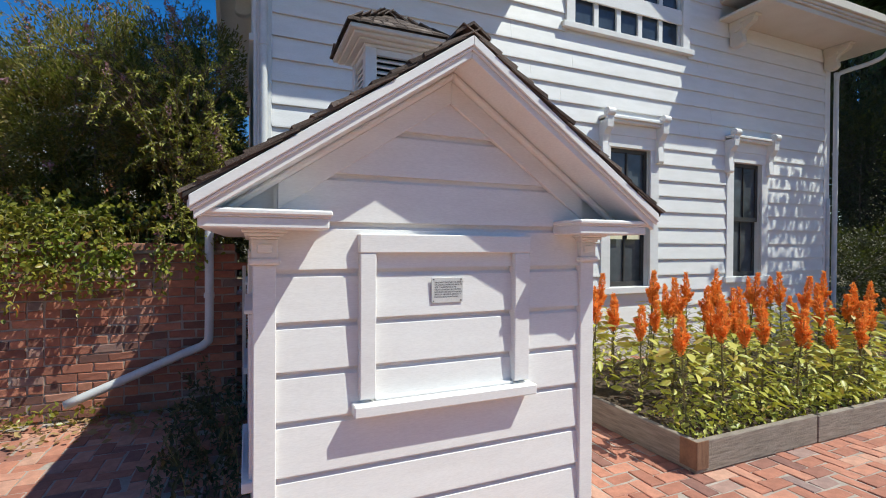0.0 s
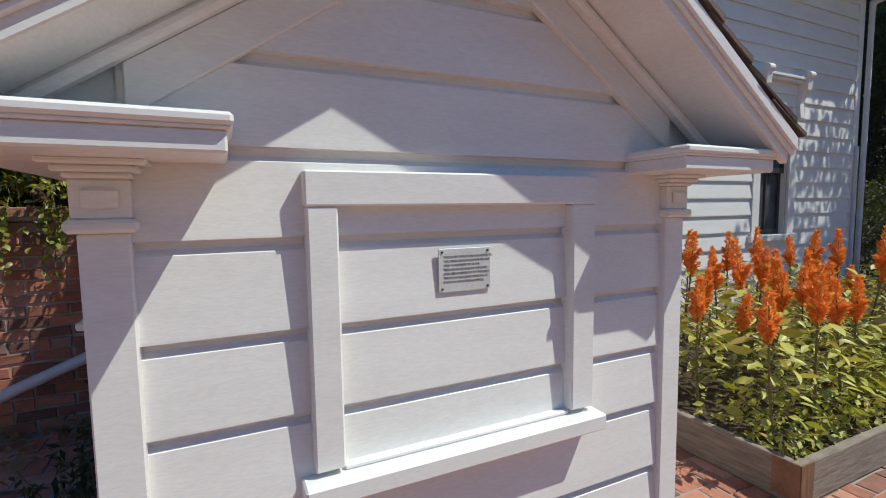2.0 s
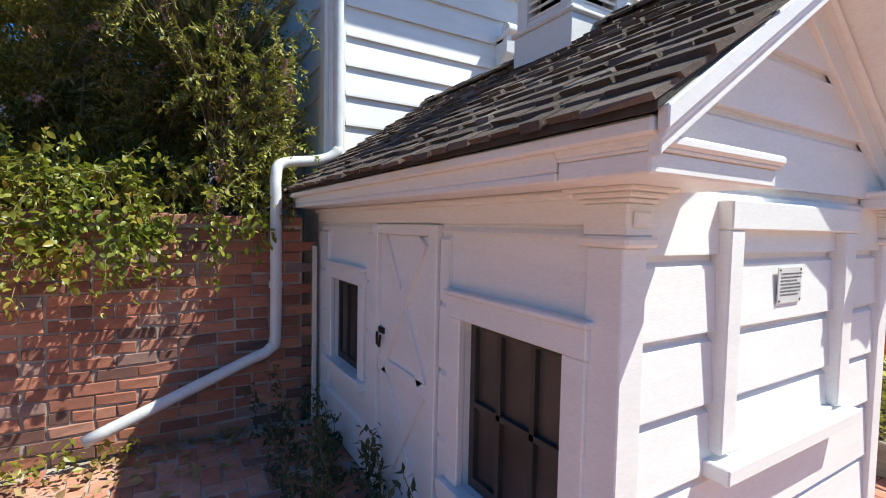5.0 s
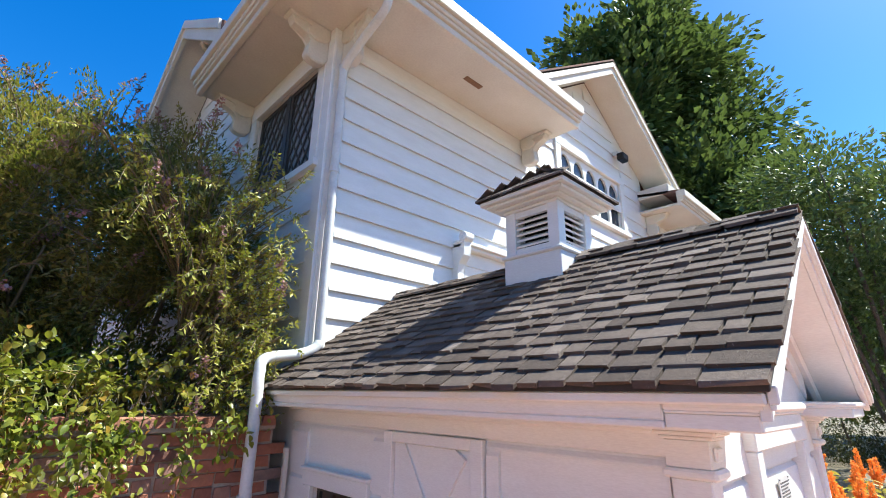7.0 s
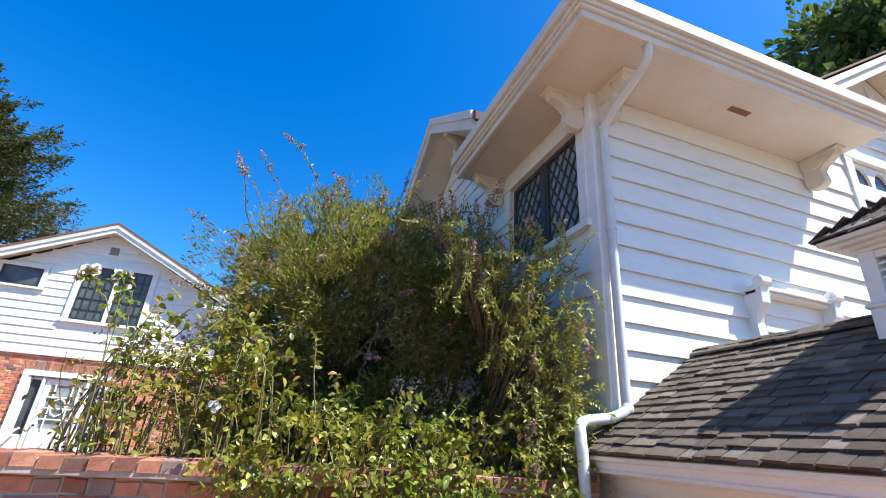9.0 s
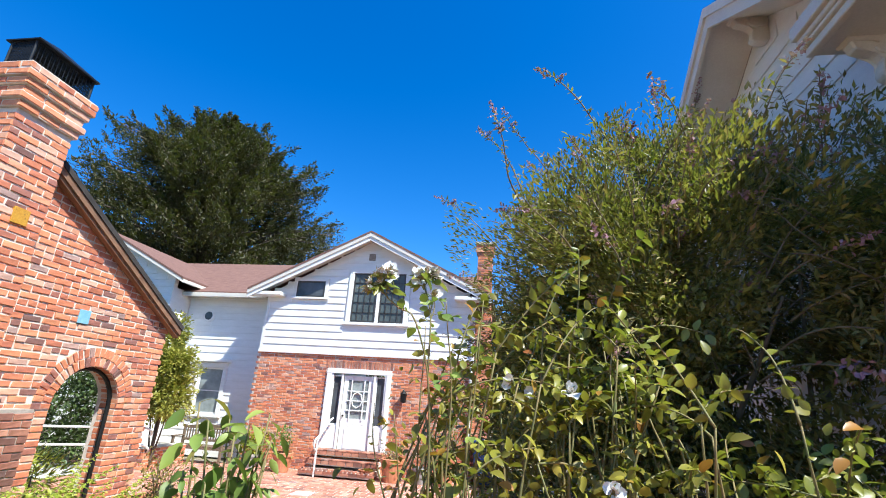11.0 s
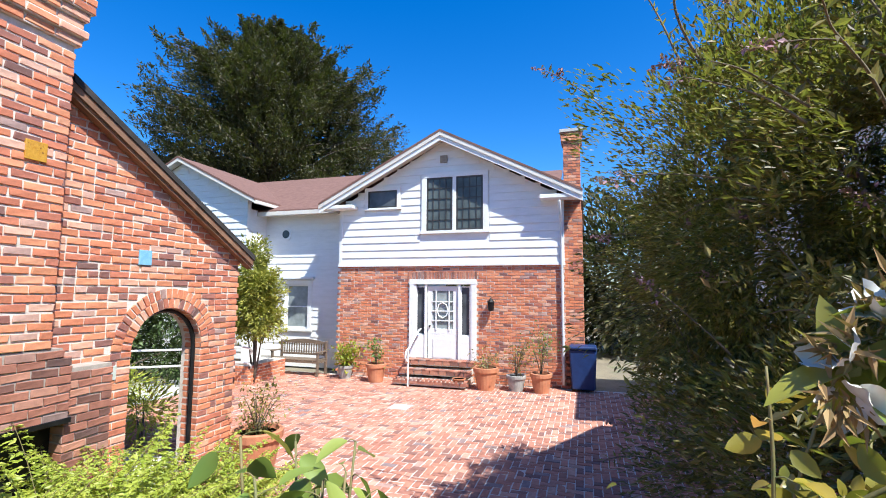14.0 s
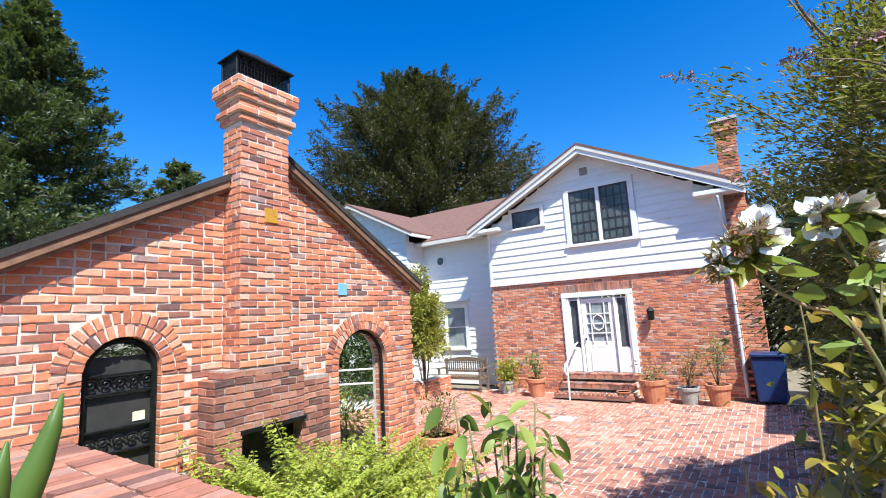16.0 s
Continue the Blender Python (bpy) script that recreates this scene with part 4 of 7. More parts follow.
# eave brackets
for bx, by, ang in ((HX0 + 0.12, HY - 0.03, 0), (2.9, HY - 0.03, 0), (6.62, HY - 0.03, 0), (8.90, HY - 0.03, 0), (HX0 - 0.03, HY + 0.1, -90), (HX0 - 0.03, 6.55, -90), (HX0 + 0.03, 8.12, -90)):
    bm = bmesh.new()
    turn = Matrix.Translation((bx, by, SOFFIT - 0.002 if by < 7 else RZ - 0.13)) @ Matrix.Rotation(radians(ang), 4, "Z") @ Matrix(((0, 0, 1, -0.06), (-1, 0, 0, 0), (0, 1, 0, 0), (0, 0, 0, 1)))
    scroll_bracket(bm, turn, 0.31, 0.36, 0.10)
    b = part("eave_bracket", bm, WHITE_OLD_SHADED, house, "carved scroll bracket", 0.012)
    bm = bmesh.new()
    scroll_bracket(bm, turn @ Matrix.Translation((0, 0, -0.02)), 0.10, 0.39, 0.14)
    part("bracket_cap", bm, WHITE_OLD_SHADED, b, bevel=0.008)
bm = bmesh.new()
for v in box(bm, -0.12, 0.12, -0.03, 0.03, -0.006, 0):
    v.co += Vector((1.55, 4.42, SOFFIT - 0.001))
part("soffit_vent", bm, WOOD_BROWN, house, "rusted soffit vent")

# front windows with scrolled hoods
def hooded_window(u0, u1, z0, z1, cols, rows, curtain=True, notices=False):
    w = hang(new("window"), house)
    tagged(w, "tall white-cased window with scrolled bracket hood")
    frame_bars("casing", w, "x", HY - 0.006, -1, u0, u1, z0, z1, 0.15, 0.035, WHITE, 0.05)
    zm = (z0 + z1) / 2
    sash(w, "x", HY + 0.03, -1, u0, u1, zm - 0.02, z1, cols, rows, 0.025, 0.05)
    sash(w, "x", HY + 0.07, -1, u0, u1, z0, zm + 0.02, cols, rows, 0.025, 0.05)
    bm = bmesh.new()
    a, b = u0 - 0.17, u1 + 0.17
    box(bm, a, b, HY - 0.055, HY - 0.006, z1 + 0.15, z1 + 0.30)
    box(bm, a - 0.01, b + 0.01, HY - 0.13, HY - 0.006, z1 + 0.30, z1 + 0.335)
    box(bm, a - 0.02, b + 0.02, HY - 0.16, HY - 0.006, z1 + 0.335, z1 + 0.37)
    part("hood", bm, WHITE, w, bevel=0.006)
    for c in (a - 0.01, b - 0.09):
        bm = bmesh.new()
        m = Matrix(((0, 0, 1, c), (-1, 0, 0, HY - 0.006), (0, 1, 0, z1 + 0.36), (0, 0, 0, 1)))
        scroll_bracket(bm, m, 0.50, 0.17, 0.10)
        tube(bm, [(c - 0.008, HY - 0.16, z1 + 0.40), (c + 0.108, HY - 0.16, z1 + 0.40)], 0.052, 12)
        tube(bm, [(c - 0.016, HY - 0.16, z1 + 0.40), (c + 0.116, HY - 0.16, z1 + 0.40)], 0.02, 8)
        part("scroll", bm, WHITE, w, bevel=0.004)
    if curtain:
        bm = bmesh.new()
        for k in range(12):
            t0, t1 = u0 + 0.05 + (u1 - u0 - 0.1) * k / 12, u0 + 0.05 + (u1 - u0 - 0.1) * (k + 1) / 12
            if 4 < k < 8:
                continue
            vs = [bm.verts.new(p) for p in ((t0, HY + 0.16 + 0.02 * (k % 2), z0 + 0.05), (t1, HY + 0.16 + 0.02 * ((k + 1) % 2), z0 + 0.05), (t1, HY + 0.16 + 0.02 * ((k + 1) % 2), zm), (t0, HY + 0.16 + 0.02 * (k % 2), zm))]
            bm.faces.new(vs)
        bmesh.ops.solidify(bm, geom=bm.faces[:], thickness=0.004)
        part("curtain", bm, CURTAIN, w)
    if notices:
        for k in range(2):
            slab("paper_notice", (u0 + 0.06 + k * 0.3, u0 + 0.28 + k * 0.3, HY + 0.044, HY + 0.047, zm - 0.28, zm - 0.08), PAPER, w, bevel=0)
    return w


hooded_window(4.355, 5.035, 0.91, 2.72, 2, 1, True, True)
hooded_window(6.68, 7.31, 1.0, 2.69, 2, 1)
hooded_window(1.81, 2.45, 1.0, 2.68, 2, 1, False)

# gothic window: five pointed lights
GW0, GW1, GWB, GWT = 3.77, 5.60, 4.17, 5.02
gw = hang(new("window"), house)
tagged(gw, "wide white window of five pointed gothic lights")
frame_bars("casing", gw, "x", HY - 0.006, -1, GW0, GW1, GWB, GWT, 0.13, 0.045, WHITE, 0.06)
for k in range(5):
    a = GW0 + k * (GW1 - GW0) / 5
    b = a + (GW1 - GW0) / 5
    c = (a + b) / 2
    zs = GWT - 0.26
    bm = bmesh.new()
    pts_l = [(a, GWB), (a + 0.034, GWB), (a + 0.034, zs)] + [(a + 0.034 + (c - a - 0.034) * (1 - math.cos(q)), zs + 0.20 * math.sin(q)) for q in (0.4, 0.8, 1.2, 1.57)] + [(c, GWT), (a, GWT)]
    up = Matrix(((1, 0, 0, 0), (0, 0, 1, HY), (0, 1, 0, 0), (0, 0, 0, 1)))
    prism(bm, pts_l, up, 0.05)
    prism(bm, [(2 * c - u, v) for u, v in reversed(pts_l)], up, 0.05)
    part("light_frame", bm, WHITE, gw)
    slab("pane", (a + 0.02, b - 0.02, HY + 0.03, HY + 0.036, GWB, GWT - 0.01), GLASS_BLUE, gw, bevel=0)
    for j in range(9):
        slab("blind_slat", (a + 0.02, b - 0.02, HY + 0.10, HY + 0.125, zs - 0.05 + j * 0.032, zs - 0.047 + j * 0.032), CURTAIN, gw, bevel=0)
# lattice window in the west wall
LY0, LY1, LZ0, LZ1 = 5.0, 6.34, 3.43, 4.46
lw = hang(new("window"), house)
tagged(lw, "leaded diamond-pane casement window in white casing")
frame_bars("casing", lw, "y", HX0 - 0.004, -1, LY0, LY1, LZ0, LZ1, 0.12, 0.035, WHITE, 0.03)
slab("pane", (HX0 + 0.06, HX0 + 0.066, LY0 + 0.01, LY1 - 0.01, LZ0 + 0.01, LZ1 - 0.01), GLASS_LATTICE, lw, bevel=0)
LM = (LY0 + LY1) / 2
for a, b in ((LY0, LM - 0.03), (LM + 0.03, LY1)):
    bm = bmesh.new()
    for q in ((a, a + 0.045, LZ0, LZ1), (b - 0.045, b, LZ0, LZ1), (a + 0.045, b - 0.045, LZ0, LZ0 + 0.05), (a + 0.045, b - 0.045, LZ1 - 0.045, LZ1)):
        box(bm, HX0 + 0.03, HX0 + 0.058, *q)
    part("casement", bm, DARK_FRAME, lw)
    bm = bmesh.new()
    for d in (-1, 1):
        for k in range(-12, 13):
            pts = []
            for i in range(41):
                u = a + 0.04 + (b - a - 0.08) * i / 40
                zz = (LZ0 + LZ1) / 2 + d * (u - (a + b) / 2) * 1.5 + k * 0.20
                if LZ0 + 0.04 <= zz <= LZ1 - 0.03:
                    pts.append((HX0 + 0.052 + 0.003 * d, u, zz))
            if len(pts) > 1:
                tube(bm, [pts[0], pts[-1]], 0.011, 5)
    part("lead_lattice", bm, LEAD, lw)
slab("mullion", (HX0 + 0.02, HX0 + 0.058, LM - 0.03, LM + 0.03, LZ0, LZ1), DARK_FRAME, lw)

# downspouts
pipe("downspout", house, [(0.22, EY - 0.02, 4.72), (0.22, EY + 0.03, 4.55), (0.21, 4.45, 4.42), (0.205, 4.70, 4.28), (0.205, 4.715, 4.1), (0.205, 4.715, 2.1), (0.20, 4.70, 1.93), (0.08, 4.70, 1.85), (-0.18, 4.68, 1.80), (-0.23, 4.64, 1.70), (-0.235, 4.62, 1.5), (-0.235, 4.62, 0.72), (-0.27, 4.62, 0.58), (-0.45, 4.62, 0.50), (-1.25, 4.62, 0.17)], 0.036, "grey metal downspout", [(0.205, 4.715, 3.3), (-0.235, 4.62, 1.0)])
pipe("downspout", house, [(9.45, EY + 0.0, 4.72), (9.45, EY + 0.08, 4.52), (9.35, 4.4, 4.42), (9.14, 4.68, 4.33), (9.10, 4.71, 4.2), (9.10, 4.715, 4.0), (9.10, 4.72, 0.15)], 0.036, "white metal downspout", [(9.10, 4.72, 3.0)])
pipe("conduit", house, [(8.97, 4.75, 2.25), (8.97, 4.75, 0.9), (8.97, 4.75, 0.2)], 0.03, "thin black conduit")
# floodlight under the cross gable
fl = thing("floodlight", (5.55, 4.7, 5.55), "small twin-head floodlight under the gable", "lamp")
slab("mount", (5.50, 5.60, 4.70, HY - 0.02, 5.52, 5.60), PIPE, fl)
bm = bmesh.new()
box(bm, 5.46, 5.66, 4.58, 4.70, 5.40, 5.53)
part("head", bm, IRON, fl, bevel=0.015)
pl = thing("plaque", (0.97, 2.2, 1.2), "small white engraved metal plaque fixed to the boards", "plaque")
slab("plate", (0.890, 1.057, 2.2005, 2.204, 1.166, 1.289), PLAQUE, pl, bevel=0.001)
slab("post", (0.03, 0.06, 4.70, 4.73, 0.0, 1.25), WHITE_OLD_SHADED, house, bevel=0.003)
for dx in (-0.073, 0.073):
    for dz in (-0.052, 0.052):
        bm = bmesh.new()
        tube(bm, [(0.9735 + dx, 2.2005, 1.2275 + dz), (0.9735 + dx, 2.198, 1.2275 + dz)], 0.0032, 8)
        part("screw", bm, IRON, pl)
for k, words in enumerate(("THIS QUAINT STRUCTURE WAS ADDED TO", "THE CARRIAGE HOUSE SOMETIME IN THE", "1920S.  IT IS REFERRED TO AS THE", "\"SEED HOUSE\" BECAUSE, SO THE STORY", "GOES, SEEDS WERE SOLD TO THE PUBLIC", "THROUGH THIS SLIDING WINDOW.  IT", "IS NOW IN USE AS STORAGE SPACE.")):
    cu = bpy.data.curves.new("engraved_line", "FONT")
    cu.body, cu.size, cu.space_character, cu.extrude = words, 0.0094, 0.83, 0.0002
    cu.materials.append(INK)
    ln = new("engraved_line", cu)
    ln.parent = pl
    ln.matrix_parent_inverse = base_of(pl).inverted()
    ln.matrix_basis = Matrix.Translation((0.904, 2.1999, 1.2625 - 0.0118 * k)) @ Matrix.Rotation(radians(90), 4, "X")


# ---- brickwork ----
def frame_of(u_axis, v_axis, w_axis, origin):
    u, v, w = Vector(u_axis), Vector(v_axis), Vector(w_axis)
    return Matrix(((u.x, v.x, w.x, origin[0]), (u.y, v.y, w.y, origin[1]), (u.z, v.z, w.z, origin[2]), (0, 0, 0, 1)))


def rough_brick(l, h, d, rng, jit=0.0055):
    """Half sizes l, h; depth d behind the face; the back is left open inside the wall."""
    bm = bmesh.new()
    v = box(bm, -l, l, -h, h, -d, 0)
    for q in v[4:]:
        q.co += Vector((rng.uniform(-jit, jit) * 1.5, rng.uniform(-jit, jit), rng.uniform(-jit, jit * 0.6)))
    inner = [f for f in bm.faces if abs(f.normal.z) > 0.5 and f.calc_center_median().z < -d * 0.5]
    bmesh.ops.delete(bm, geom=inner, context="FACES")
    bmesh.ops.recalc_face_normals(bm, faces=bm.faces)
    top = [e for e in bm.edges if all(abs(q.co.z) < d * 0.4 for q in e.verts)]
    bmesh.ops.bevel(bm, geom=top, offset=0.004, segments=1, affect="EDGES")
    return bm


def brick_kinds(l, h, d, material, rng, count=6):
    out = []
    for _ in range(count):
        bm = rough_brick(l, h, d, rng)
        me = bpy.data.meshes.new("brick")
        bm.to_mesh(me)
        bm.free()
        me.materials.append(material)
        out.append(me)
    return out


def lay(parent, spots, kinds, joined_material, near, limit=300, name="brick"):
    """Bricks at the given matrices: those in the near stretch as pieces, the rest joined."""
    v, f, n = [], [], 0
    for m, tag in spots:
        me = kinds[(n * 7 + len(f)) % len(kinds)]
        if n < limit and near(*tag):
            piece(name, me, m, parent)
            n += 1
        else:
            o = len(v)
            v += [tuple(m @ q.co) for q in me.vertices]
            f += [[o + i for i in p.vertices] for p in me.polygons]
            if len(f) % 3 == 0:
                n += 0
    if v:
        tagged(quads("brickwork", v, f, joined_material, parent), kind="stuff")


def courses(m, u0, u1, v0, v1, rng, skip, pitch=0.216, rise=0.0755, wob=0.004):
    out, k, v = [], 0, v0 + rise / 2
    while v < v1:
        u = u0 + pitch / 2 - (pitch / 2 if k % 2 else 0)
        while u < u1 + pitch / 2:
            if not skip(u, v) and rng.random() < 0.16:
                for h in (-1, 1):
                    out.append((m @ Matrix.Translation((u + h * pitch * 0.25, v + rng.uniform(-0.004, 0.004), rng.uniform(-0.005, 0.004))) @ Matrix.Rotation(radians(rng.uniform(-1.5, 1.5)), 4, "Z") @ Matrix.Diagonal((0.47, 1, 1, 1)), (u, v)))
            elif not skip(u, v):
                out.append((m @ Matrix.Translation((u + rng.uniform(-wob, wob), v + rng.uniform(-0.003, 0.003), rng.uniform(-0.004, 0.004))) @ Matrix.Rotation(radians(rng.uniform(-0.8, 0.8)), 4, "Z"), (u, v)))
            else:
                for h in (-1, 1):
                    if not skip(u + h * pitch * 0.25, v):
                        out.append((m @ Matrix.Translation((u + h * pitch * 0.25, v, rng.uniform(-0.004, 0.004))) @ Matrix.Diagonal((0.46, 1, 1, 1)), (u, v)))
            u += pitch
        v += rise
        k += 1
    return out


rng = random.Random(11)
KIND_RED, KIND_OLD = brick_kinds(0.0985, 0.0300, 0.05, BRICK, rng, 12), brick_kinds(0.0995, 0.0308, 0.05, OLDBRICK, rng)
KIND_FLOOR = brick_kinds(0.0975, 0.0475, 0.03, PAVER, rng)
KIND_COURT = brick_kinds(0.0963, 0.0463, 0.03, PAVER, rng)
KIND_CAP = brick_kinds(0.046, 0.115, 0.06, OLDBRICK, rng)

# garden wall between the front path and the courtyard
gwall = thing("garden_wall", (-4, 4.98, 0), "low dark red brick garden wall with rowlock coping", "wall", kind="structure")
slab("wall_core", (-7.78, -0.02, 4.80, 5.16, -0.04, 1.37), MORTAR_DIRT, gwall, bevel=0)
WF = frame_of((1, 0, 0), (0, 0, 1), (0, -1, 0), (0, 4.788, 0))
lay(gwall, courses(WF, -7.7, -0.1, 0.0, 1.36, rng, lambda u, v: False), KIND_OLD, OLDBRICK_MESH, lambda u, v: u > -2.6)
WB = frame_of((-1, 0, 0), (0, 0, 1), (0, 1, 0), (0, 5.172, 0))
lay(gwall, courses(WB, 0.1, 7.7, 0.0, 1.36, rng, lambda u, v: False), KIND_OLD, OLDBRICK_MESH, lambda u, v: False)
coping = hang(new("coping"), gwall)
tagged(coping, "worn rowlock brick coping")
spots = []
for k in range(int(7.7 / 0.101)):
    for j, yy in enumerate((4.855, 5.095)):
        spots.append((Matrix.Translation((-0.08 - k * 0.101, yy + rng.uniform(-0.006, 0.006), 1.452 + rng.uniform(-0.006, 0.006))) @ Matrix.Rotation(radians(rng.uniform(-1.5, 1.5)), 4, "Z"), (k, j)))
lay(coping, spots, KIND_CAP, OLDBRICK_MESH, lambda k, j: True, 300)
slab("coping_bed", (-7.78, -0.03, 4.75, 5.20, 1.365, 1.435), MORTAR_DIRT, coping, bevel=0.004)


# paving
def herringbone(x0, x1, y0, y1, z, rng, skip=lambda x, y: False, w=0.104):
    out = []
    for i in range(int((x1 - x0) / w)):
        for j in range(int((y1 - y0) / w)):
            d = (i - j) % 4
            if d == 0:
                c, a = (x0 + (i + 1) * w, y0 + (j + 0.5) * w), 0
            elif d == 3:
                c, a = (x0 + (i + 0.5) * w, y0 + (j + 1) * w), 90
            else:
                continue
            if not skip(*c):
                out.append((Matrix.Translation((c[0] + rng.uniform(-0.002, 0.002), c[1] + rng.uniform(-0.002, 0.002), z + rng.uniform(-0.004, 0.003))) @ Matrix.Rotation(radians(a + rng.uniform(-1, 1)), 4, "Z") @ Matrix.Rotation(radians(rng.uniform(-0.7, 0.7)), 4, "Y"), c))
    return out


def floor_bed(name, x0, x1, y0, y1, joint, label):
    bm = bmesh.new()
    box(bm, x0, x1, y0, y1, -0.06, -0.008)
    return solid(name, bm, joint, label, "paving")


pave = floor_bed("pavement_front", -6.0, 10.5, -2.5, 4.78, MORTAR_DIRT, "red brick path with sandy joints in front of the outbuilding")
in_shed = lambda x, y: (SX0 < x < SX1 and SY0 < y) or (HX0 < x and y > 4.7)
lay(pave, herringbone(-6.0, 10.5, -2.5, 4.76, 0.0, rng, in_shed), KIND_FLOOR, PAVER_MESH, lambda x, y: (2.0 < x < 3.9 and 1.3 < y < 2.2) or (-1.9 < x < -0.4 and 3.1 < y < 4.5), 300, "paver")
court = floor_bed("pavement_courtyard", -13.5, 1.0, 5.2, 16.25, MORTAR, "sunlit red brick courtyard laid in herringbone")
lay(court, herringbone(-13.5, 0.1, 5.2, 16.2, 0.0, rng, lambda x, y: x < -7.9 and y < 9.7), KIND_COURT, PAVER_MESH, lambda x, y: -5.6 < x < -3.4 and 8.8 < y < 10.4, 300, "paver")
slab("drain_cover", (-7.05, -6.65, 13.1, 13.5, -0.01, 0.006), CONCRETE, court, "square grey drain cover", 0.002)
solid("gravel_path", (lambda b: (box(b, -20, -11.9, 10.2, 14.0, -0.045, 0.014), b)[1])(bmesh.new()), CONCRETE, "pale concrete path beyond the brick arch", "path")

# ---- brick kitchen with gable, arches and chimney ----
KX, KY0, KY1, KR, KRZ = -7.8, 4.2, 9.67, 7.30, 4.27


def k_top(u):
    """Height of the roof line above the gable wall."""
    return KRZ - (0.587 * (u - KR) if u > KR else 0.55 * (KR - u))


kit = thing("brick_outbuilding", (-9.3, 6.9, 0), "old red brick gabled outbuilding with two arches and a chimney", "outbuilding")
ARCHES = ((5.68, 0.310, 1.885), (8.62, 0.465, 1.63))


def in_arch(u, v, grow=0.0):
    for c, r, s in ARCHES:
        if abs(u - c) < r + grow and v < s or (u - c) ** 2 + (v - s) ** 2 < (r + grow) ** 2 and v >= s:
            return True
    return False


KF = frame_of((0, 1, 0), (0, 0, 1), (1, 0, 0), (KX, 0, 0))
bm = bmesh.new()
outline = [(KY0, 0.0)]
for ac, r, s in ARCHES:
    outline += [(ac - r, 0.0)] + [(ac - r * math.cos(a), s + r * math.sin(a)) for a in np.linspace(0, math.pi, 15)] + [(ac + r, 0.0)]
outline += [(KY1, 0.0), (KY1, k_top(KY1) - 0.08), (KR, KRZ - 0.08), (KY0, k_top(KY0) - 0.08)]
prism(bm, outline, KF @ Matrix.Translation((0, 0, -0.30)), 0.288)
kwall = part("gable_wall", bm, MORTAR_PALE, kit, "red brick gable wall with pale mortar")
edge = lambda u, v: in_arch(u, v, 0.245) or v > k_top(u) - 0.12 or (6.57 < u < 7.20) or u < KY0 + 0.06 or u > KY1 - 0.06
lay(kwall, courses(KF, KY0, KY1, 0.0, KRZ, rng, edge), KIND_RED, BRICK_MESH, lambda u, v: u > 7.2 and 0.9 < v < 2.9, 300)
# filler bricks at the arch haunches and end quoins
spots = []
v = 0.0375
while v < k_top(KY1) - 0.1:
    spots.append((KF @ Matrix.Translation((KY1 - 0.075, v, 0.002)) @ Matrix.Diagonal((0.70, 1, 1, 1)), (0, 0)))
    spots.append((KF @ Matrix.Translation((KY0 + 0.075, v, 0.002)) @ Matrix.Diagonal((0.70, 1, 1, 1)), (0, 0)))
    for ac, r, s in ARCHES:
        if v < s:
            for sg in (-1, 1):
                long = round(v / 0.0755) % 2
                spots.append((KF @ Matrix.Translation((ac + sg * (r + 0.075 + 0.03 * long), v, 0.0)) @ Matrix.Diagonal((0.72 + 0.28 * long, 1, 1, 1)), (0, 0)))
                if not long:
                    spots.append((KF @ Matrix.Translation((ac + sg * (r + 0.215), v, 0.0)) @ Matrix.Diagonal((0.55, 1, 1, 1)), (0, 0)))
    v += 0.0755
lay(kwall, spots, KIND_RED, BRICK_MESH, lambda a, b: False)
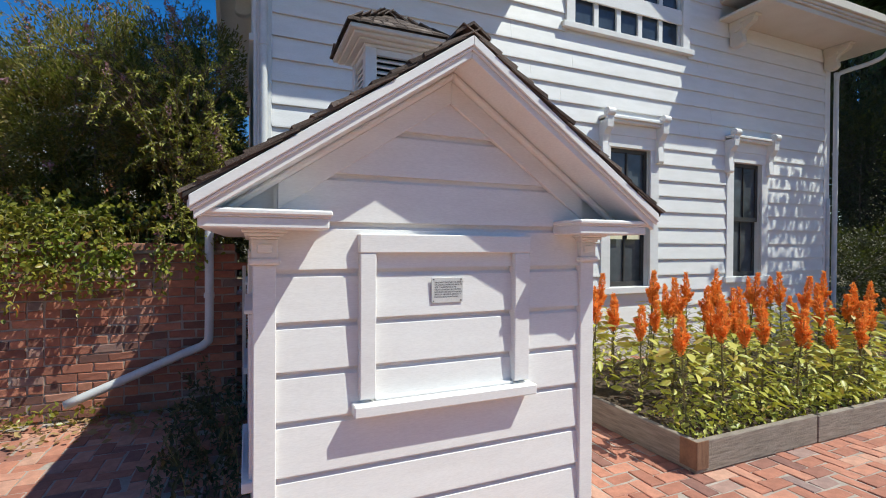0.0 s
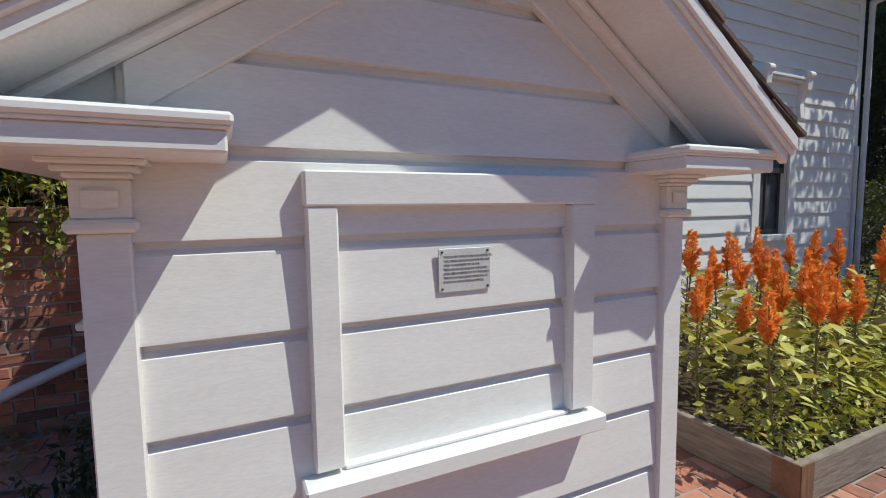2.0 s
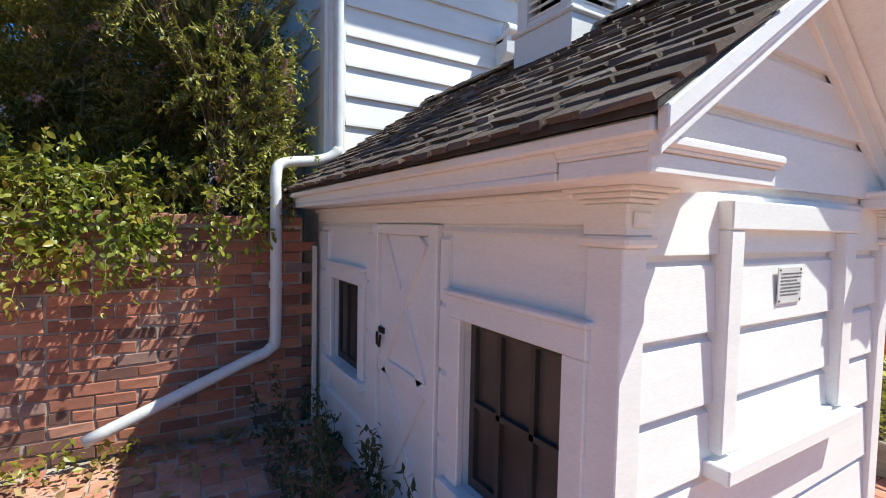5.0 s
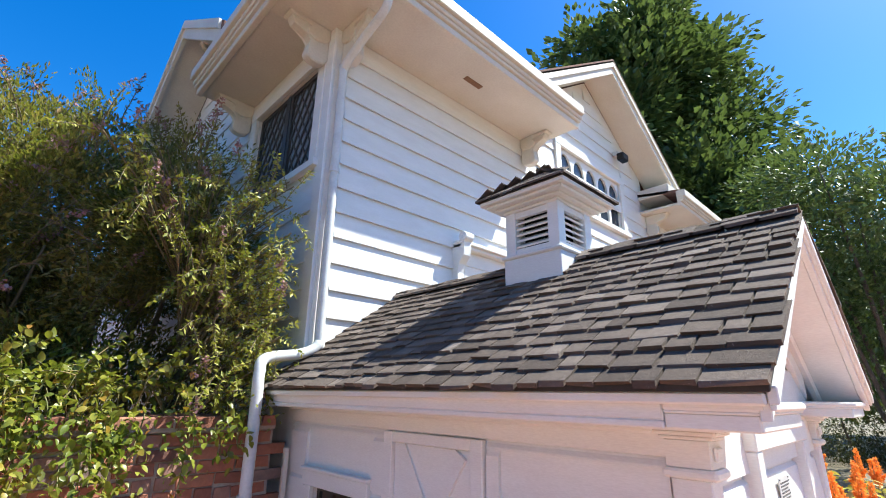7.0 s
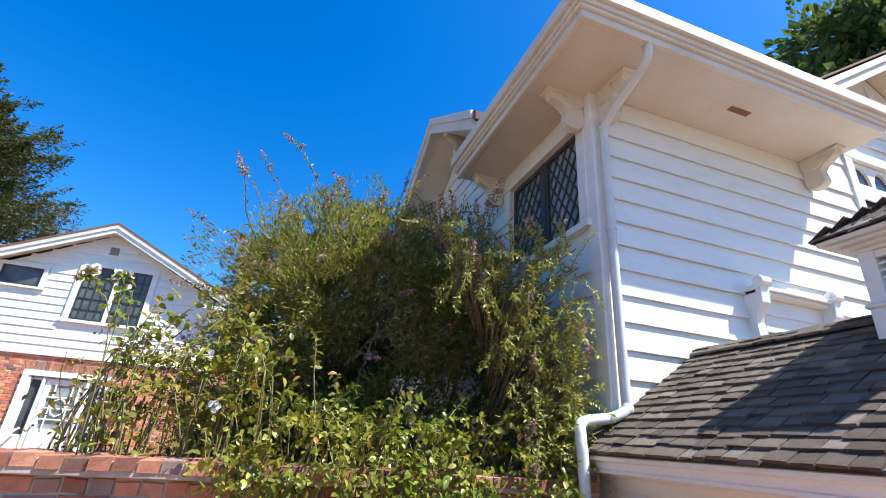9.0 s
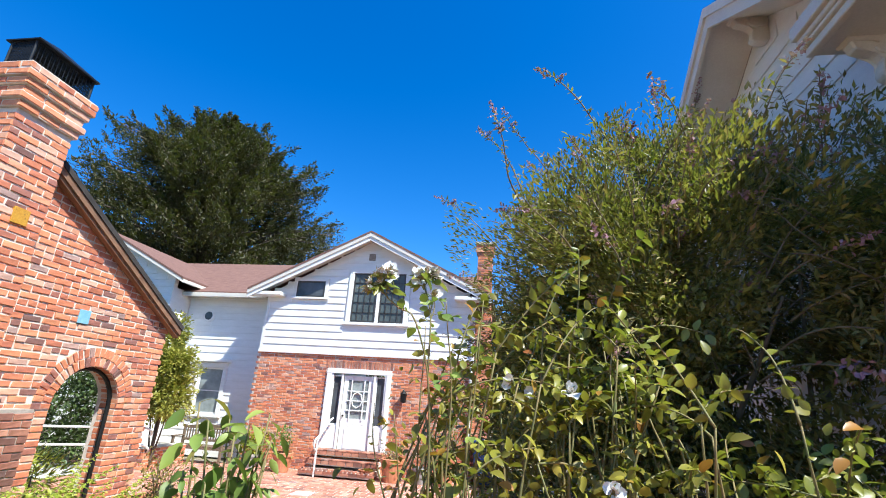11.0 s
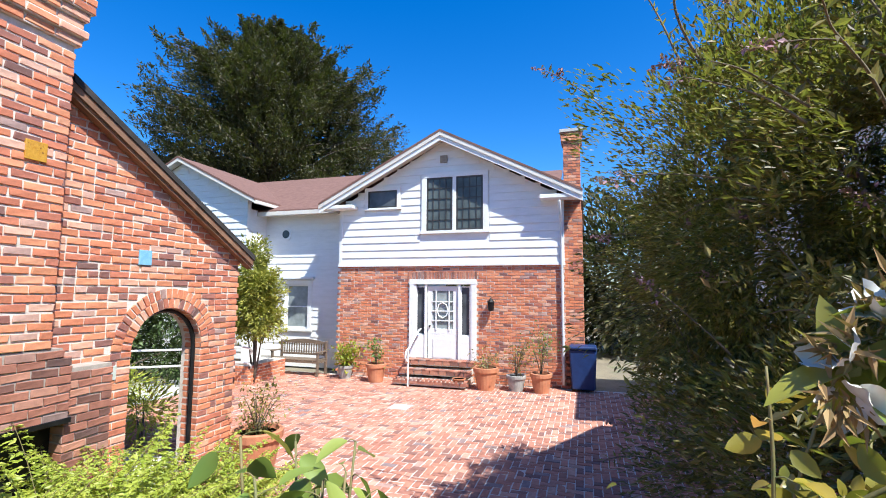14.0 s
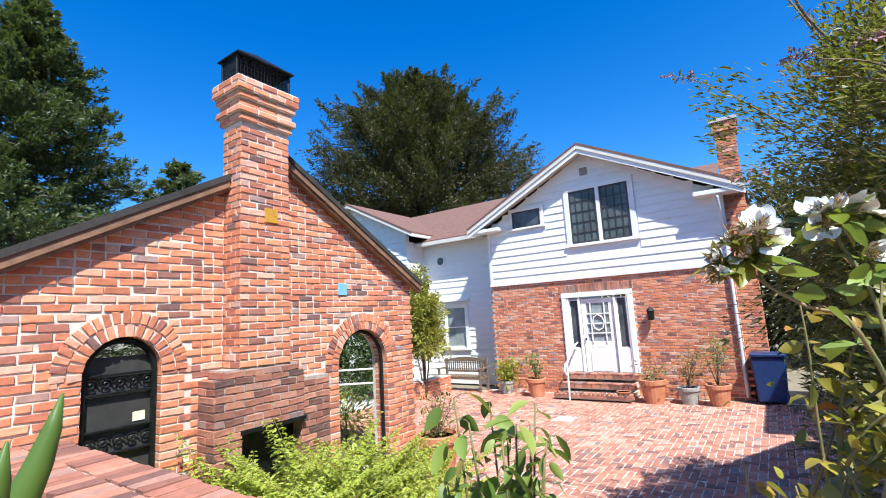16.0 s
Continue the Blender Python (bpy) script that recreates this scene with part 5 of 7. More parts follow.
for ac, r, s in ARCHES:
    ring = hang(new("arch_ring"), kit)
    tagged(ring, "arch of two rings of radial bricks")
    n = int(math.pi * (r + 0.11) / 0.0745)
    spots = []
    for mid in (0.056, 0.172):
        count = int(math.pi * (r + mid) / 0.073)
        for k in range(count + 1):
            a = math.pi * k / count + rng.uniform(-0.006, 0.006)
            out = r + mid + rng.uniform(-0.004, 0.004)
            spots.append((KF @ Matrix.Translation((ac + out * math.cos(a), s + out * math.sin(a), 0.006 + rng.uniform(-0.004, 0.004))) @ Matrix.Rotation(a + rng.uniform(-0.03, 0.03), 4, "Z") @ Matrix.Diagonal((rng.uniform(0.52, 0.56), rng.uniform(0.90, 1.02), 1, 1)), (0, 0)))
    lay(ring, spots, KIND_RED, BRICK_MESH, lambda a, b: True, 300)
    spots = []
    for k in range(n + 1):
        a = math.pi * k / n
        w = Vector((0, -math.cos(a), -math.sin(a)))
        u = Vector((1, 0, 0))
        for j in range(1):
            spots.append((frame_of(u, w.cross(u), w, (KX - 0.13, ac + (r - 0.004) * math.cos(a), s + (r - 0.004) * math.sin(a))) @ Matrix.Diagonal((1.2, 0.95, 0.3, 1)), (0, 0)))
    v = 0.0375
    while v < s:
        for sg in (-1, 1):
            w = Vector((0, -sg, 0))
            u = Vector((sg, 0, 0))
            spots.append((frame_of(u, Vector((0, 0, 1)), w, (KX - 0.13, ac + sg * (r - 0.004), v)) @ Matrix.Diagonal((1.2, 1, 0.3, 1)), (0, 0)))
        v += 0.0755
    lay(ring, spots, KIND_RED, BRICK_MESH, lambda a, b: False)
    bm = bmesh.new()
    for k in range(24):
        a0, a1 = math.pi * k / 24, math.pi * (k + 1) / 24
        q = [(ac + rr * math.cos(a), s + rr * math.sin(a)) for rr, a in ((r + 0.001, a0), (r + 0.25, a0), (r + 0.25, a1), (r + 0.001, a1))]
        prism(bm, q, KF @ Matrix.Translation((0, 0, -0.05)), 0.04)
    bmesh.ops.remove_doubles(bm, verts=bm.verts, dist=0.0005)
    part("arch_mortar", bm, MORTAR_PALE, ring)
# chimney: shaft, wide base with shoulders, corbelled head
def stack(parent, y0, y1, x0, x1, z0, z1, name, kinds, joined, near=lambda *a: False):
    bm = bmesh.new()
    box(bm, x0 + 0.012, x1 - 0.012, y0 + 0.012, y1 - 0.012, z0, z1 - 0.004)
    p = part(name, bm, MORTAR_DIRT if kinds is KIND_OLD else MORTAR_PALE, parent)
    spots = []
    for fr, a, b in ((frame_of((0, 1, 0), (0, 0, 1), (1, 0, 0), (x1, 0, 0)), y0, y1), (frame_of((0, -1, 0), (0, 0, 1), (-1, 0, 0), (x0, 0, 0)), -y1, -y0), (frame_of((1, 0, 0), (0, 0, 1), (0, -1, 0), (0, y0, 0)), x0, x1), (frame_of((-1, 0, 0), (0, 0, 1), (0, 1, 0), (0, y1, 0)), -x1, -x0)):
        n = max(1, round((b - a) / 0.215))
        w = (b - a) / n
        v, k = z0 + 0.0375, 0
        while v < z1 - 0.02:
            e = [a + i * w for i in range(n + 1)] if k % 2 == 0 else [a] + [a + (i + 0.5) * w for i in range(n)] + [b]
            for c, d in zip(e, e[1:]):
                spots.append((fr @ Matrix.Translation(((c + d) / 2, v + rng.uniform(-0.002, 0.002), rng.uniform(-0.003, 0.003))) @ Matrix.Diagonal(((d - c - 0.010) / 0.205, 1, 1, 1)), (0, 0)))
            v += 0.0755
            k += 1
    lay(p, spots, kinds, joined, near, 300)
    return p


chim = thing("chimney", (-7.75, 6.9, 0), "red brick chimney with corbelled head and black mesh spark guard", "chimney")
stack(chim, 6.575, 7.185, -7.84, -7.49, 1.81, 4.43, "shaft", KIND_RED, BRICK_MESH, lambda *a: True)
stack(chim, 6.32, 7.36, -7.80, -7.49, 1.20, 1.72, "shoulder", KIND_OLD, OLDBRICK_MESH)
stack(chim, 6.41, 7.29, -7.80, -7.49, 1.72, 1.81, "shoulder_cap", KIND_OLD, OLDBRICK_MESH)
stack(chim, 6.32, 6.61, -7.80, -7.49, 0.0, 1.20, "fireplace_jamb", KIND_OLD, OLDBRICK_MESH)
stack(chim, 7.36, 7.78, -7.80, -7.55, 0.0, 1.62, "fireplace_jamb", KIND_OLD, OLDBRICK_MESH)
# flat black sheet closes the opening between the jambs
slab("firebox", (-7.79, -7.70, 6.61, 7.36, 0.0, 1.2), IRON, chim, "flat black sheet in the firebox opening", 0)
slab("lintel", (-7.80, -7.485, 6.59, 7.38, 1.17, 1.215), IRON, chim, "iron lintel")
for g, z0, z1 in ((0.03, 4.430, 4.510), (0.06, 4.510, 4.590), (0.03, 4.590, 4.670), (0.06, 4.670, 4.750), (0.09, 4.750, 4.910)):
    stack(chim, 6.575 - g, 7.185 + g, -7.84 - g, -7.49 + g, z0, z1, "corbel", KIND_RED, BRICK_MESH)
bm = bmesh.new()
for yy in (6.545, 7.215):
    for xx in (-7.81, -7.52):
        tube(bm, [(xx, yy, 4.910), (xx, yy, 5.190)], 0.014, 6)
for k in range(17):
    q = k / 16
    for yy in (6.545, 7.215):
        tube(bm, [(-7.81 + 0.29 * q, yy, 4.930), (-7.81 + 0.29 * q, yy, 5.190)], 0.005, 4)
    for xx in (-7.81, -7.52):
        tube(bm, [(xx, 6.545 + 0.67 * q, 4.930), (xx, 6.545 + 0.67 * q, 5.190)], 0.005, 4)
for k in range(6):
    zz = 4.930 + 0.05 * k
    tube(bm, [(-7.81, 6.545, zz), (-7.52, 6.545, zz), (-7.52, 7.215, zz), (-7.81, 7.215, zz), (-7.81, 6.545, zz)], 0.005, 4)
part("spark_guard", bm, IRON, chim, "black wire mesh spark guard")
bm = bmesh.new()
a = [bm.verts.new(p) for p in ((-7.87, 6.515, 5.190), (-7.46, 6.515, 5.190), (-7.46, 7.245, 5.190), (-7.87, 7.245, 5.190))]
b = [bm.verts.new(p) for p in ((-7.87, 6.515, 5.205), (-7.46, 6.515, 5.205), (-7.46, 7.245, 5.205), (-7.87, 7.245, 5.205))]
t = bm.verts.new((-7.665, 6.88, 5.380))
bm.faces.new(a[::-1])
for i in range(4):
    j = (i + 1) % 4
    bm.faces.new((a[i], a[j], b[j], b[i]))
    bm.faces.new((b[i], b[j], t))
part("chimney_cap", bm, IRON, chim, "black sheet-metal hood")
# kitchen roof, verge boards, rear
for s in (-1, 1):
    u1, slope = (3.2, 0.55) if s < 0 else (2.53, 0.587)
    u0 = 0.73 if s < 0 else 0.0
    bm = bmesh.new()
    plate(bm, [(-12.0, KR, KRZ - 0.07), (-7.93, KR, KRZ - 0.07), (-7.93, KR + s * u1, KRZ - 0.07 - slope * u1), (-12.0, KR + s * u1, KRZ - 0.07 - slope * u1)], 0.07)
    plate(bm, [(-7.93, KR + s * u0, KRZ - 0.07 - slope * u0), (-7.66, KR + s * u0, KRZ - 0.07 - slope * u0), (-7.66, KR + s * u1, KRZ - 0.07 - slope * u1), (-7.93, KR + s * u1, KRZ - 0.07 - slope * u1)], 0.07)
    part("roof_slope", bm, ROOF_DARK, kit, "dark shingled roof slope")
    for x0, x1, d0, d1 in ((-7.70, -7.675, 0.072, 0.15), (-7.79, -7.70, 0.074, 0.19)):
        bm = bmesh.new()
        pts = [bm.verts.new((x, KR + s * u, KRZ - slope * u - d)) for x in (x0, x1) for u, d in ((u0, d0), (u0, d1), (u1 - 0.02, d1), (u1 - 0.02, d0))]
        for f in ((0, 1, 2, 3), (7, 6, 5, 4), (0, 4, 5, 1), (1, 5, 6, 2), (2, 6, 7, 3), (3, 7, 4, 0)):
            bm.faces.new([pts[i] for i in f])
        part("verge_board", bm, WOOD_BROWN, kit, "brown stained verge board")
slab("south_wall", (-12.0, KX - 0.3, KY0, KY0 + 0.28, 0, 2.5), MORTAR, kit)
slab("inner_wall", (-12.0, KX - 0.3, 7.6, 7.85, 0, 3.9), MORTAR, kit)
slab("rear_post", (-11.9, -11.75, KY1 - 0.2, KY1 - 0.05, 0, 2.6), WOOD_BROWN, kit)
# arch linings: dark iron frame in the open arch, iron gate in the other
bm = bmesh.new()
ac, r, s = ARCHES[1]
pts = [(KX - 0.10, ac + (r - 0.025), 0.0), (KX - 0.10, ac + (r - 0.025), s)] + [(KX - 0.10, ac + (r - 0.025) * math.cos(a), s + (r - 0.025) * math.sin(a)) for a in np.linspace(0, math.pi, 14)][1:] 
tube(bm, pts, 0.026, 6)
part("arch_frame", bm, IRON, kit, "black iron arch frame")
gate = thing("iron_gate", (KX - 0.1, 5.68, 0), "closed black iron gate with mesh and scrollwork in the arch", "gate")
ac, r, s = ARCHES[0]
bm = bmesh.new()
pts = [(KX - 0.09, ac - r + 0.03, 0.0), (KX - 0.09, ac - r + 0.03, s)] + [(KX - 0.09, ac - (r - 0.03) * math.cos(a), s + (r - 0.03) * math.sin(a)) for a in np.linspace(0, math.pi, 14)][1:] + [(KX - 0.09, ac + r - 0.03, 0.0)]
tube(bm, pts, 0.028, 6)
part("gate_frame", bm, IRON, gate)
for zz in (0.3, 1.20, 1.40, 1.70, 1.86):
    slab("gate_bar", (KX - 0.105, KX - 0.075, ac - r + 0.04, ac + r - 0.04, zz, zz + 0.022), IRON, gate, bevel=0.003)
for zz in (1.25, 1.74):
    bm = bmesh.new()
    for k in range(5):
        yy = ac - 0.22 + k * 0.11
        tube(bm, [(KX - 0.088, yy + 0.055 * (1 - j / 18) * math.cos(j * 0.62), zz + 0.06 + 0.045 * (1 - j / 18) * math.sin(j * 0.62)) for j in range(16)], 0.007, 5)
    part("gate_scroll", bm, IRON, gate)
slab("gate_sheet", (KX - 0.135, KX - 0.12, ac - r + 0.01, ac + r - 0.01, 0, s + 0.14), DARK_FRAME, gate, "dark mesh backing")
slab("gate_notice", (KX - 0.119, KX - 0.112, ac + 0.12, ac + 0.22, 1.44, 1.52), PAPER, gate, bevel=0)
for nm, mat, dims, lab in (("wall_tile", TILE_BLUE, (KX - 0.008, KX + 0.012, 8.17, 8.32, 2.57, 2.73), "pale blue glazed tile set in the brick gable"), ("wall_tile", TILE_GOLD, (-7.50, -7.478, 6.86, 7.02, 3.34, 3.50), "ochre glazed tile with dark figures set in the chimney"), ("wall_tile", TILE_PALE, (KX - 0.008, KX + 0.010, 7.88, 8.0, 1.40, 1.54), "pale green tile set low in the brick gable")):
    bm = bmesh.new()
    box(bm, *dims)
    solid(nm, bm, mat, lab, "tile", "", 0.003, group="glazed wall tiles")

# ---- far house across the courtyard ----
FY, FX0, FX1 = 16.2, -9.95, -3.74
fh = thing("courtyard_house", (-6.85, 19, 0), "white gabled house with brick ground floor across the courtyard", "house")
door_hole = (-7.66, -6.08, 0.56, 2.50)
fb = wall_with_holes("brick_storey", fh, "x", FY + 0.010, FY + 0.25, FX0, FX1, 0, 3.02, [door_hole], MORTAR, "brick ground storey")
FF = frame_of((1, 0, 0), (0, 0, 1), (0, -1, 0), (0, FY, 0))
lay(fb, courses(FF, FX0 + 0.05, FX1 - 0.05, 0.0, 3.0, rng, lambda u, v: (-7.80 < u < -5.94 and 0.5 < v < 2.83)), KIND_OLD, BRICK_MESH, lambda u, v: False)
spots = [(FF @ Matrix.Translation((-7.84 + k * 0.078, 2.735, 0.006)) @ Matrix.Rotation(radians(90), 4, "Z"), (0, 0)) for k in range(25)]
lay(fb, spots, KIND_OLD, OLDBRICK_MESH, lambda a, b: False)
bm = bmesh.new()
prism(bm, [(FX0, 3.02), (FX1, 3.02), (FX1, 4.70), (-6.85, 6.40), (FX0, 4.70)], frame_of((1, 0, 0), (0, 0, 1), (0, -1, 0), (0, FY + 0.25, 0)), 0.25)
ft = part("timber_storey", bm, WHITE, fh, "white clapboard upper storey")
fgap = [(-7.52, -5.60, 3.80, 5.52), (-9.20, -8.08, 4.50, 5.24)]
clapboards(ft, "x", FY, FX0 + 0.08, FX1 - 0.08, 3.04, 6.3, 0.205, fgap, WHITE, (-6.85, 6.42, 0.52))
slab("skirt_board", (FX0 - 0.03, FX1 + 0.03, FY - 0.05, FY - 0.001, 2.985, 3.045), WHITE, fh)
for x0, x1 in ((FX0 - 0.01, FX0 + 0.08), (FX1 - 0.08, FX1 + 0.01)):
    slab("corner_board", (x0, x1, FY - 0.03, FY - 0.001, 3.045, 4.7), WHITE, fh)
for s in (-1, 1):
    for y0, y1, d0, d1, nm, mt in ((15.80, 15.84, 0.0, 0.20, "rake_board", WHITE), (15.77, 15.80, -0.03, 0.08, "rake_crown", WHITE_OLD_SHADED), (15.84, FY - 0.001, 0.06, 0.10, "rake_soffit", WHITE_OLD_SHADED), (15.76, 26.0, -0.09, -0.03, "roof_slope", ROOF_RED)):
        bm = bmesh.new()
        pts = [bm.verts.new((-6.85 + s * u, y, 6.50 - 0.505 * u - d)) for y in (y0, y1) for u, d in ((0.0, d0), (0.0, d1), (3.58, d1), (3.58, d0))]
        for f in ((0, 1, 2, 3), (7, 6, 5, 4), (0, 4, 5, 1), (1, 5, 6, 2), (2, 6, 7, 3), (3, 7, 4, 0)):
            bm.faces.new([pts[i] for i in f])
        part(nm, bm, mt, fh)
    e = FX0 if s < 0 else FX1
    a, b = sorted((e + s * 0.42, e - s * 0.55))
    slab("eave_return", (a, b, 15.82, FY - 0.001, 4.60, 4.70), WHITE, fh, bevel=0.01)
    slab("side_wall", (*sorted((e, e - s * 0.25)), FY + 0.25, 26, 0, 4.7), WHITE if s < 0 else MORTAR, fh)
w = hang(new("window"), fh)
tagged(w, "pair of small-paned casements in white frame")
frame_bars("casing", w, "x", FY - 0.004, -1, -7.33, -5.77, 3.93, 5.38, 0.14, 0.05, WHITE, 0.04)
slab("mullion", (-6.60, -6.50, FY - 0.05, FY - 0.002, 3.93, 5.38), WHITE, w)
for a, b, c, d in ((-7.33, -6.60, 3.93, 5.38), (-6.50, -5.77, 3.93, 5.38)):
    sash(w, "x", FY - 0.04, -1, a, b, c, d, 4, 5, 0.022, 0.045, DARK_FRAME, GLASS_FAR)
w = hang(new("window"), fh)
tagged(w, "small horizontal window in white frame")
frame_bars("casing", w, "x", FY - 0.004, -1, -9.08, -8.20, 4.62, 5.11, 0.10, 0.05, WHITE, 0.04)
sash(w, "x", FY - 0.04, -1, -9.08, -8.20, 4.62, 5.11, 1, 1, 0.02, 0.04, DARK_FRAME, GLASS)
slab("gable_vent", (-6.95, -6.75, FY - 0.06, FY - 0.022, 5.78, 5.98), WOOD_GREY, fh)
# entrance: door between two sidelights
dw = hang(new("door"), fh)
tagged(dw, "white panelled glazed door with sidelights")
frame_bars("casing", dw, "x", FY + 0.0, -1, -7.66, -6.08, 0.56, 2.50, 0.13, 0.05, WHITE, 0.0, "", False)
for a, b in ((-7.62, -7.36), (-6.38, -6.12)):
    sash(dw, "x", FY + 0.03, -1, a, b, 1.15, 2.45, 1, 1, 0.02, 0.03, WHITE, GLASS)
    slab("sidelight_panel", (a, b, FY - 0.01, FY + 0.05, 0.56, 1.15), WHITE, dw, bevel=0.01)
for a in (-7.66, -7.36, -6.44, -6.12):
    slab("mullion", (a, a + 0.06, FY - 0.03, FY + 0.06, 0.56, 2.50), WHITE, dw)
slab("leaf", (-7.28, -6.46, FY + 0.02, FY + 0.06, 0.46, 1.18), WHITE, dw, bevel=0.006)
sash(dw, "x", FY + 0.02, -1, -7.28, -6.46, 1.18, 2.45, 1, 1, 0.02, 0.12, WHITE, GLASS_PALE)
bm = bmesh.new()
for x in (-7.05, -6.69):
    box(bm, x - 0.015, x + 0.015, FY + 0.0, FY + 0.02, 1.30, 2.34)
for zz in (1.55, 1.80, 2.05):
    box(bm, -7.16, -6.58, FY + 0.001, FY + 0.019, zz - 0.015, zz + 0.015)
lathe_pts = [(-6.87 + 0.15 * math.cos(a), FY + 0.01, 1.82 + 0.20 * math.sin(a)) for a in np.linspace(0, math.tau, 9)]
tube(bm, lathe_pts, 0.018, 5)
part("glazing_bars", bm, WHITE, dw)
slab("bottom_panel", (-7.14, -6.60, FY + 0.008, FY + 0.02, 0.58, 1.08), WHITE, dw, bevel=0.012)
bm = bmesh.new()
tube(bm, [(-7.22, FY + 0.01, 1.40), (-7.22, FY - 0.03, 1.40)], 0.025, 8)
part("knob", bm, IRON, dw)
# steps and rail
st = thing("steps", (-7.0, 15.6, 0), "three worn red brick doorsteps", "steps")
for k, (y0, z1) in enumerate(((15.22, 0.19), (15.56, 0.375), (15.92, 0.56))):
    slab("tread_core", (-7.86 + 0.03, -6.0 - 0.03, y0 + 0.03, FY - 0.001, max(0, z1 - 0.15), z1 - 0.035), MORTAR, st, bevel=0)
    spots = [(Matrix.Translation((-7.80 + i * 0.105, y0 + 0.10, z1)) @ Matrix.Rotation(radians(90), 4, "Z") @ Matrix.Diagonal((1.05, 1, 1, 1)), (0, 0)) for i in range(18)]
    spots += [(frame_of((1, 0, 0), (0, 0, 1), (0, -1, 0), (0, y0, 0)) @ Matrix.Translation((-7.75 + i * 0.215, z1 - 0.08, 0)), (0, 0)) for i in range(9)]
    spots += [(Matrix.Translation((-7.80 + i * 0.105, y0 + 0.31, z1)) @ Matrix.Rotation(radians(90), 4, "Z") @ Matrix.Diagonal((1.05, 1, 1, 1)), (0, 0)) for i in range(18)] if k == 2 else []
    lay(st, spots, KIND_FLOOR if k else KIND_OLD, OLDBRICK_MESH, lambda a, b: False)
hr = thing("handrail", (-7.45, 15.3, 0), "white painted tubular steel handrail beside the steps", "handrail")
bm = bmesh.new()
tube(bm, smooth_path([(-7.45, 16.15, 1.32), (-7.45, 15.9, 1.25), (-7.45, 15.30, 0.92), (-7.45, 15.12, 0.86), (-7.45, 15.06, 0.72), (-7.45, 15.14, 0.62), (-7.45, 15.24, 0.60)], 5), 0.024, 8)
part("rail", bm, WHITE, hr, smooth=True)
bm = bmesh.new()
tube(bm, [(-7.45, 15.24, 0.0), (-7.45, 15.24, 0.92)], 0.024, 8)
part("post", bm, WHITE, hr)
sc = thing("wall_lantern", (-5.55, FY - 0.1, 1.9), "dark metal wall lantern beside the door", "lamp")
slab("bracket", (-5.58, -5.52, FY - 0.09, FY - 0.001, 2.05, 2.12), IRON, sc)
bm = bmesh.new()
lathe(bm, [(0.03, -0.16), (0.07, -0.14), (0.09, 0.06), (0.11, 0.07), (0.03, 0.15), (0.01, 0.19)], (-5.55, FY - 0.13, 1.98), 8)
part("lantern_body", bm, IRON, sc)
pipe("downspout", fh, [(-3.82, 15.86, 4.55), (-3.80, 16.0, 4.2), (-3.79, 16.14, 3.9), (-3.79, 16.14, 3.0), (-3.79, 16.14, 0.1)], 0.035)
fc = thing("far_chimney", (-3.4, 17, 0), "tall red brick chimney at the side of the courtyard house", "chimney")
stack(fc, 16.45, 17.35, -3.76, -3.30, 0.0, 4.4, "chimney_base", KIND_OLD, BRICK_MESH)
stack(fc, 16.55, 17.05, -3.74, -3.32, 4.4, 6.35, "shaft", KIND_OLD, BRICK_MESH)
stack(fc, 16.50, 17.10, -3.79, -3.27, 6.20, 6.44, "corbel", KIND_OLD, BRICK_MESH)
slab("chimney_top", (-3.82, -3.24, 16.47, 17.13, 6.44, 6.52), CONCRETE, fc)
# wing to the west
wing = thing("house_wing", (-13, 18, 0), "long white clapboard wing with brown shingled roof", "house")
WY = 16.95
wb = wall_with_holes("wing_wall", wing, "x", WY + 0.002, WY + 0.2, -19.0, FX0, 0, 4.72, [(-12.22, -11.42, 1.14, 2.50)], WHITE)
clapboards(wb, "x", WY, -19.0, FX0, 0.3, 4.70, 0.205, [(-12.36, -11.28, 1.0, 2.66)])
slab("wing_back", (-19.0, FX0, 24, 24.2, 0, 4.72), WHITE, wing)
w = hang(new("window"), wing)
tagged(w, "sash window with pale blind in white casing")
frame_bars("casing", w, "x", WY - 0.004, -1, -12.22, -11.42, 1.14, 2.50, 0.13, 0.04, WHITE, 0.05)
sash(w, "x", WY + 0.03, -1, -12.22, -11.42, 1.14, 2.50, 1, 2, 0.03, 0.05, WHITE, GLASS_PALE)
slab("hood", (-12.45, -11.2, WY - 0.16, WY - 0.004, 2.66, 2.74), WHITE, w, bevel=0.01)
bm = bmesh.new()
tube(bm, [(-12.28, WY - 0.05, 4.08), (-12.28, WY + 0.01, 4.08)], 0.20, 20)
rw = part("round_window", bm, WHITE, wing, "small round window in white ring")
bm = bmesh.new()
tube(bm, [(-12.28, WY - 0.055, 4.08), (-12.28, WY - 0.045, 4.08)], 0.13, 20)
part("pane", bm, GLASS, rw)
bm = bmesh.new()
plate(bm, [(-19, 16.5, 4.72), (-8.0, 16.5, 4.72), (-8.0, 20.5, 6.75), (-19, 20.5, 6.75)], 0.07)
plate(bm, [(-19, 20.5, 6.75), (-8.0, 20.5, 6.75), (-8.0, 24.5, 4.72), (-19, 24.5, 4.72)], 0.07)
plate(bm, [(-3.9, 20.0, 6.3), (-7, 20.0, 6.3), (-7, 17.0, 4.9), (-3.9, 17.0, 4.9)], 0.06)
part("wing_roof", bm, ROOF_RED, wing, "brown shingled roof")
slab("wing_eave", (-19, -10.3, 16.46, 16.56, 4.62, 4.74), WHITE_OLD_SHADED, wing)
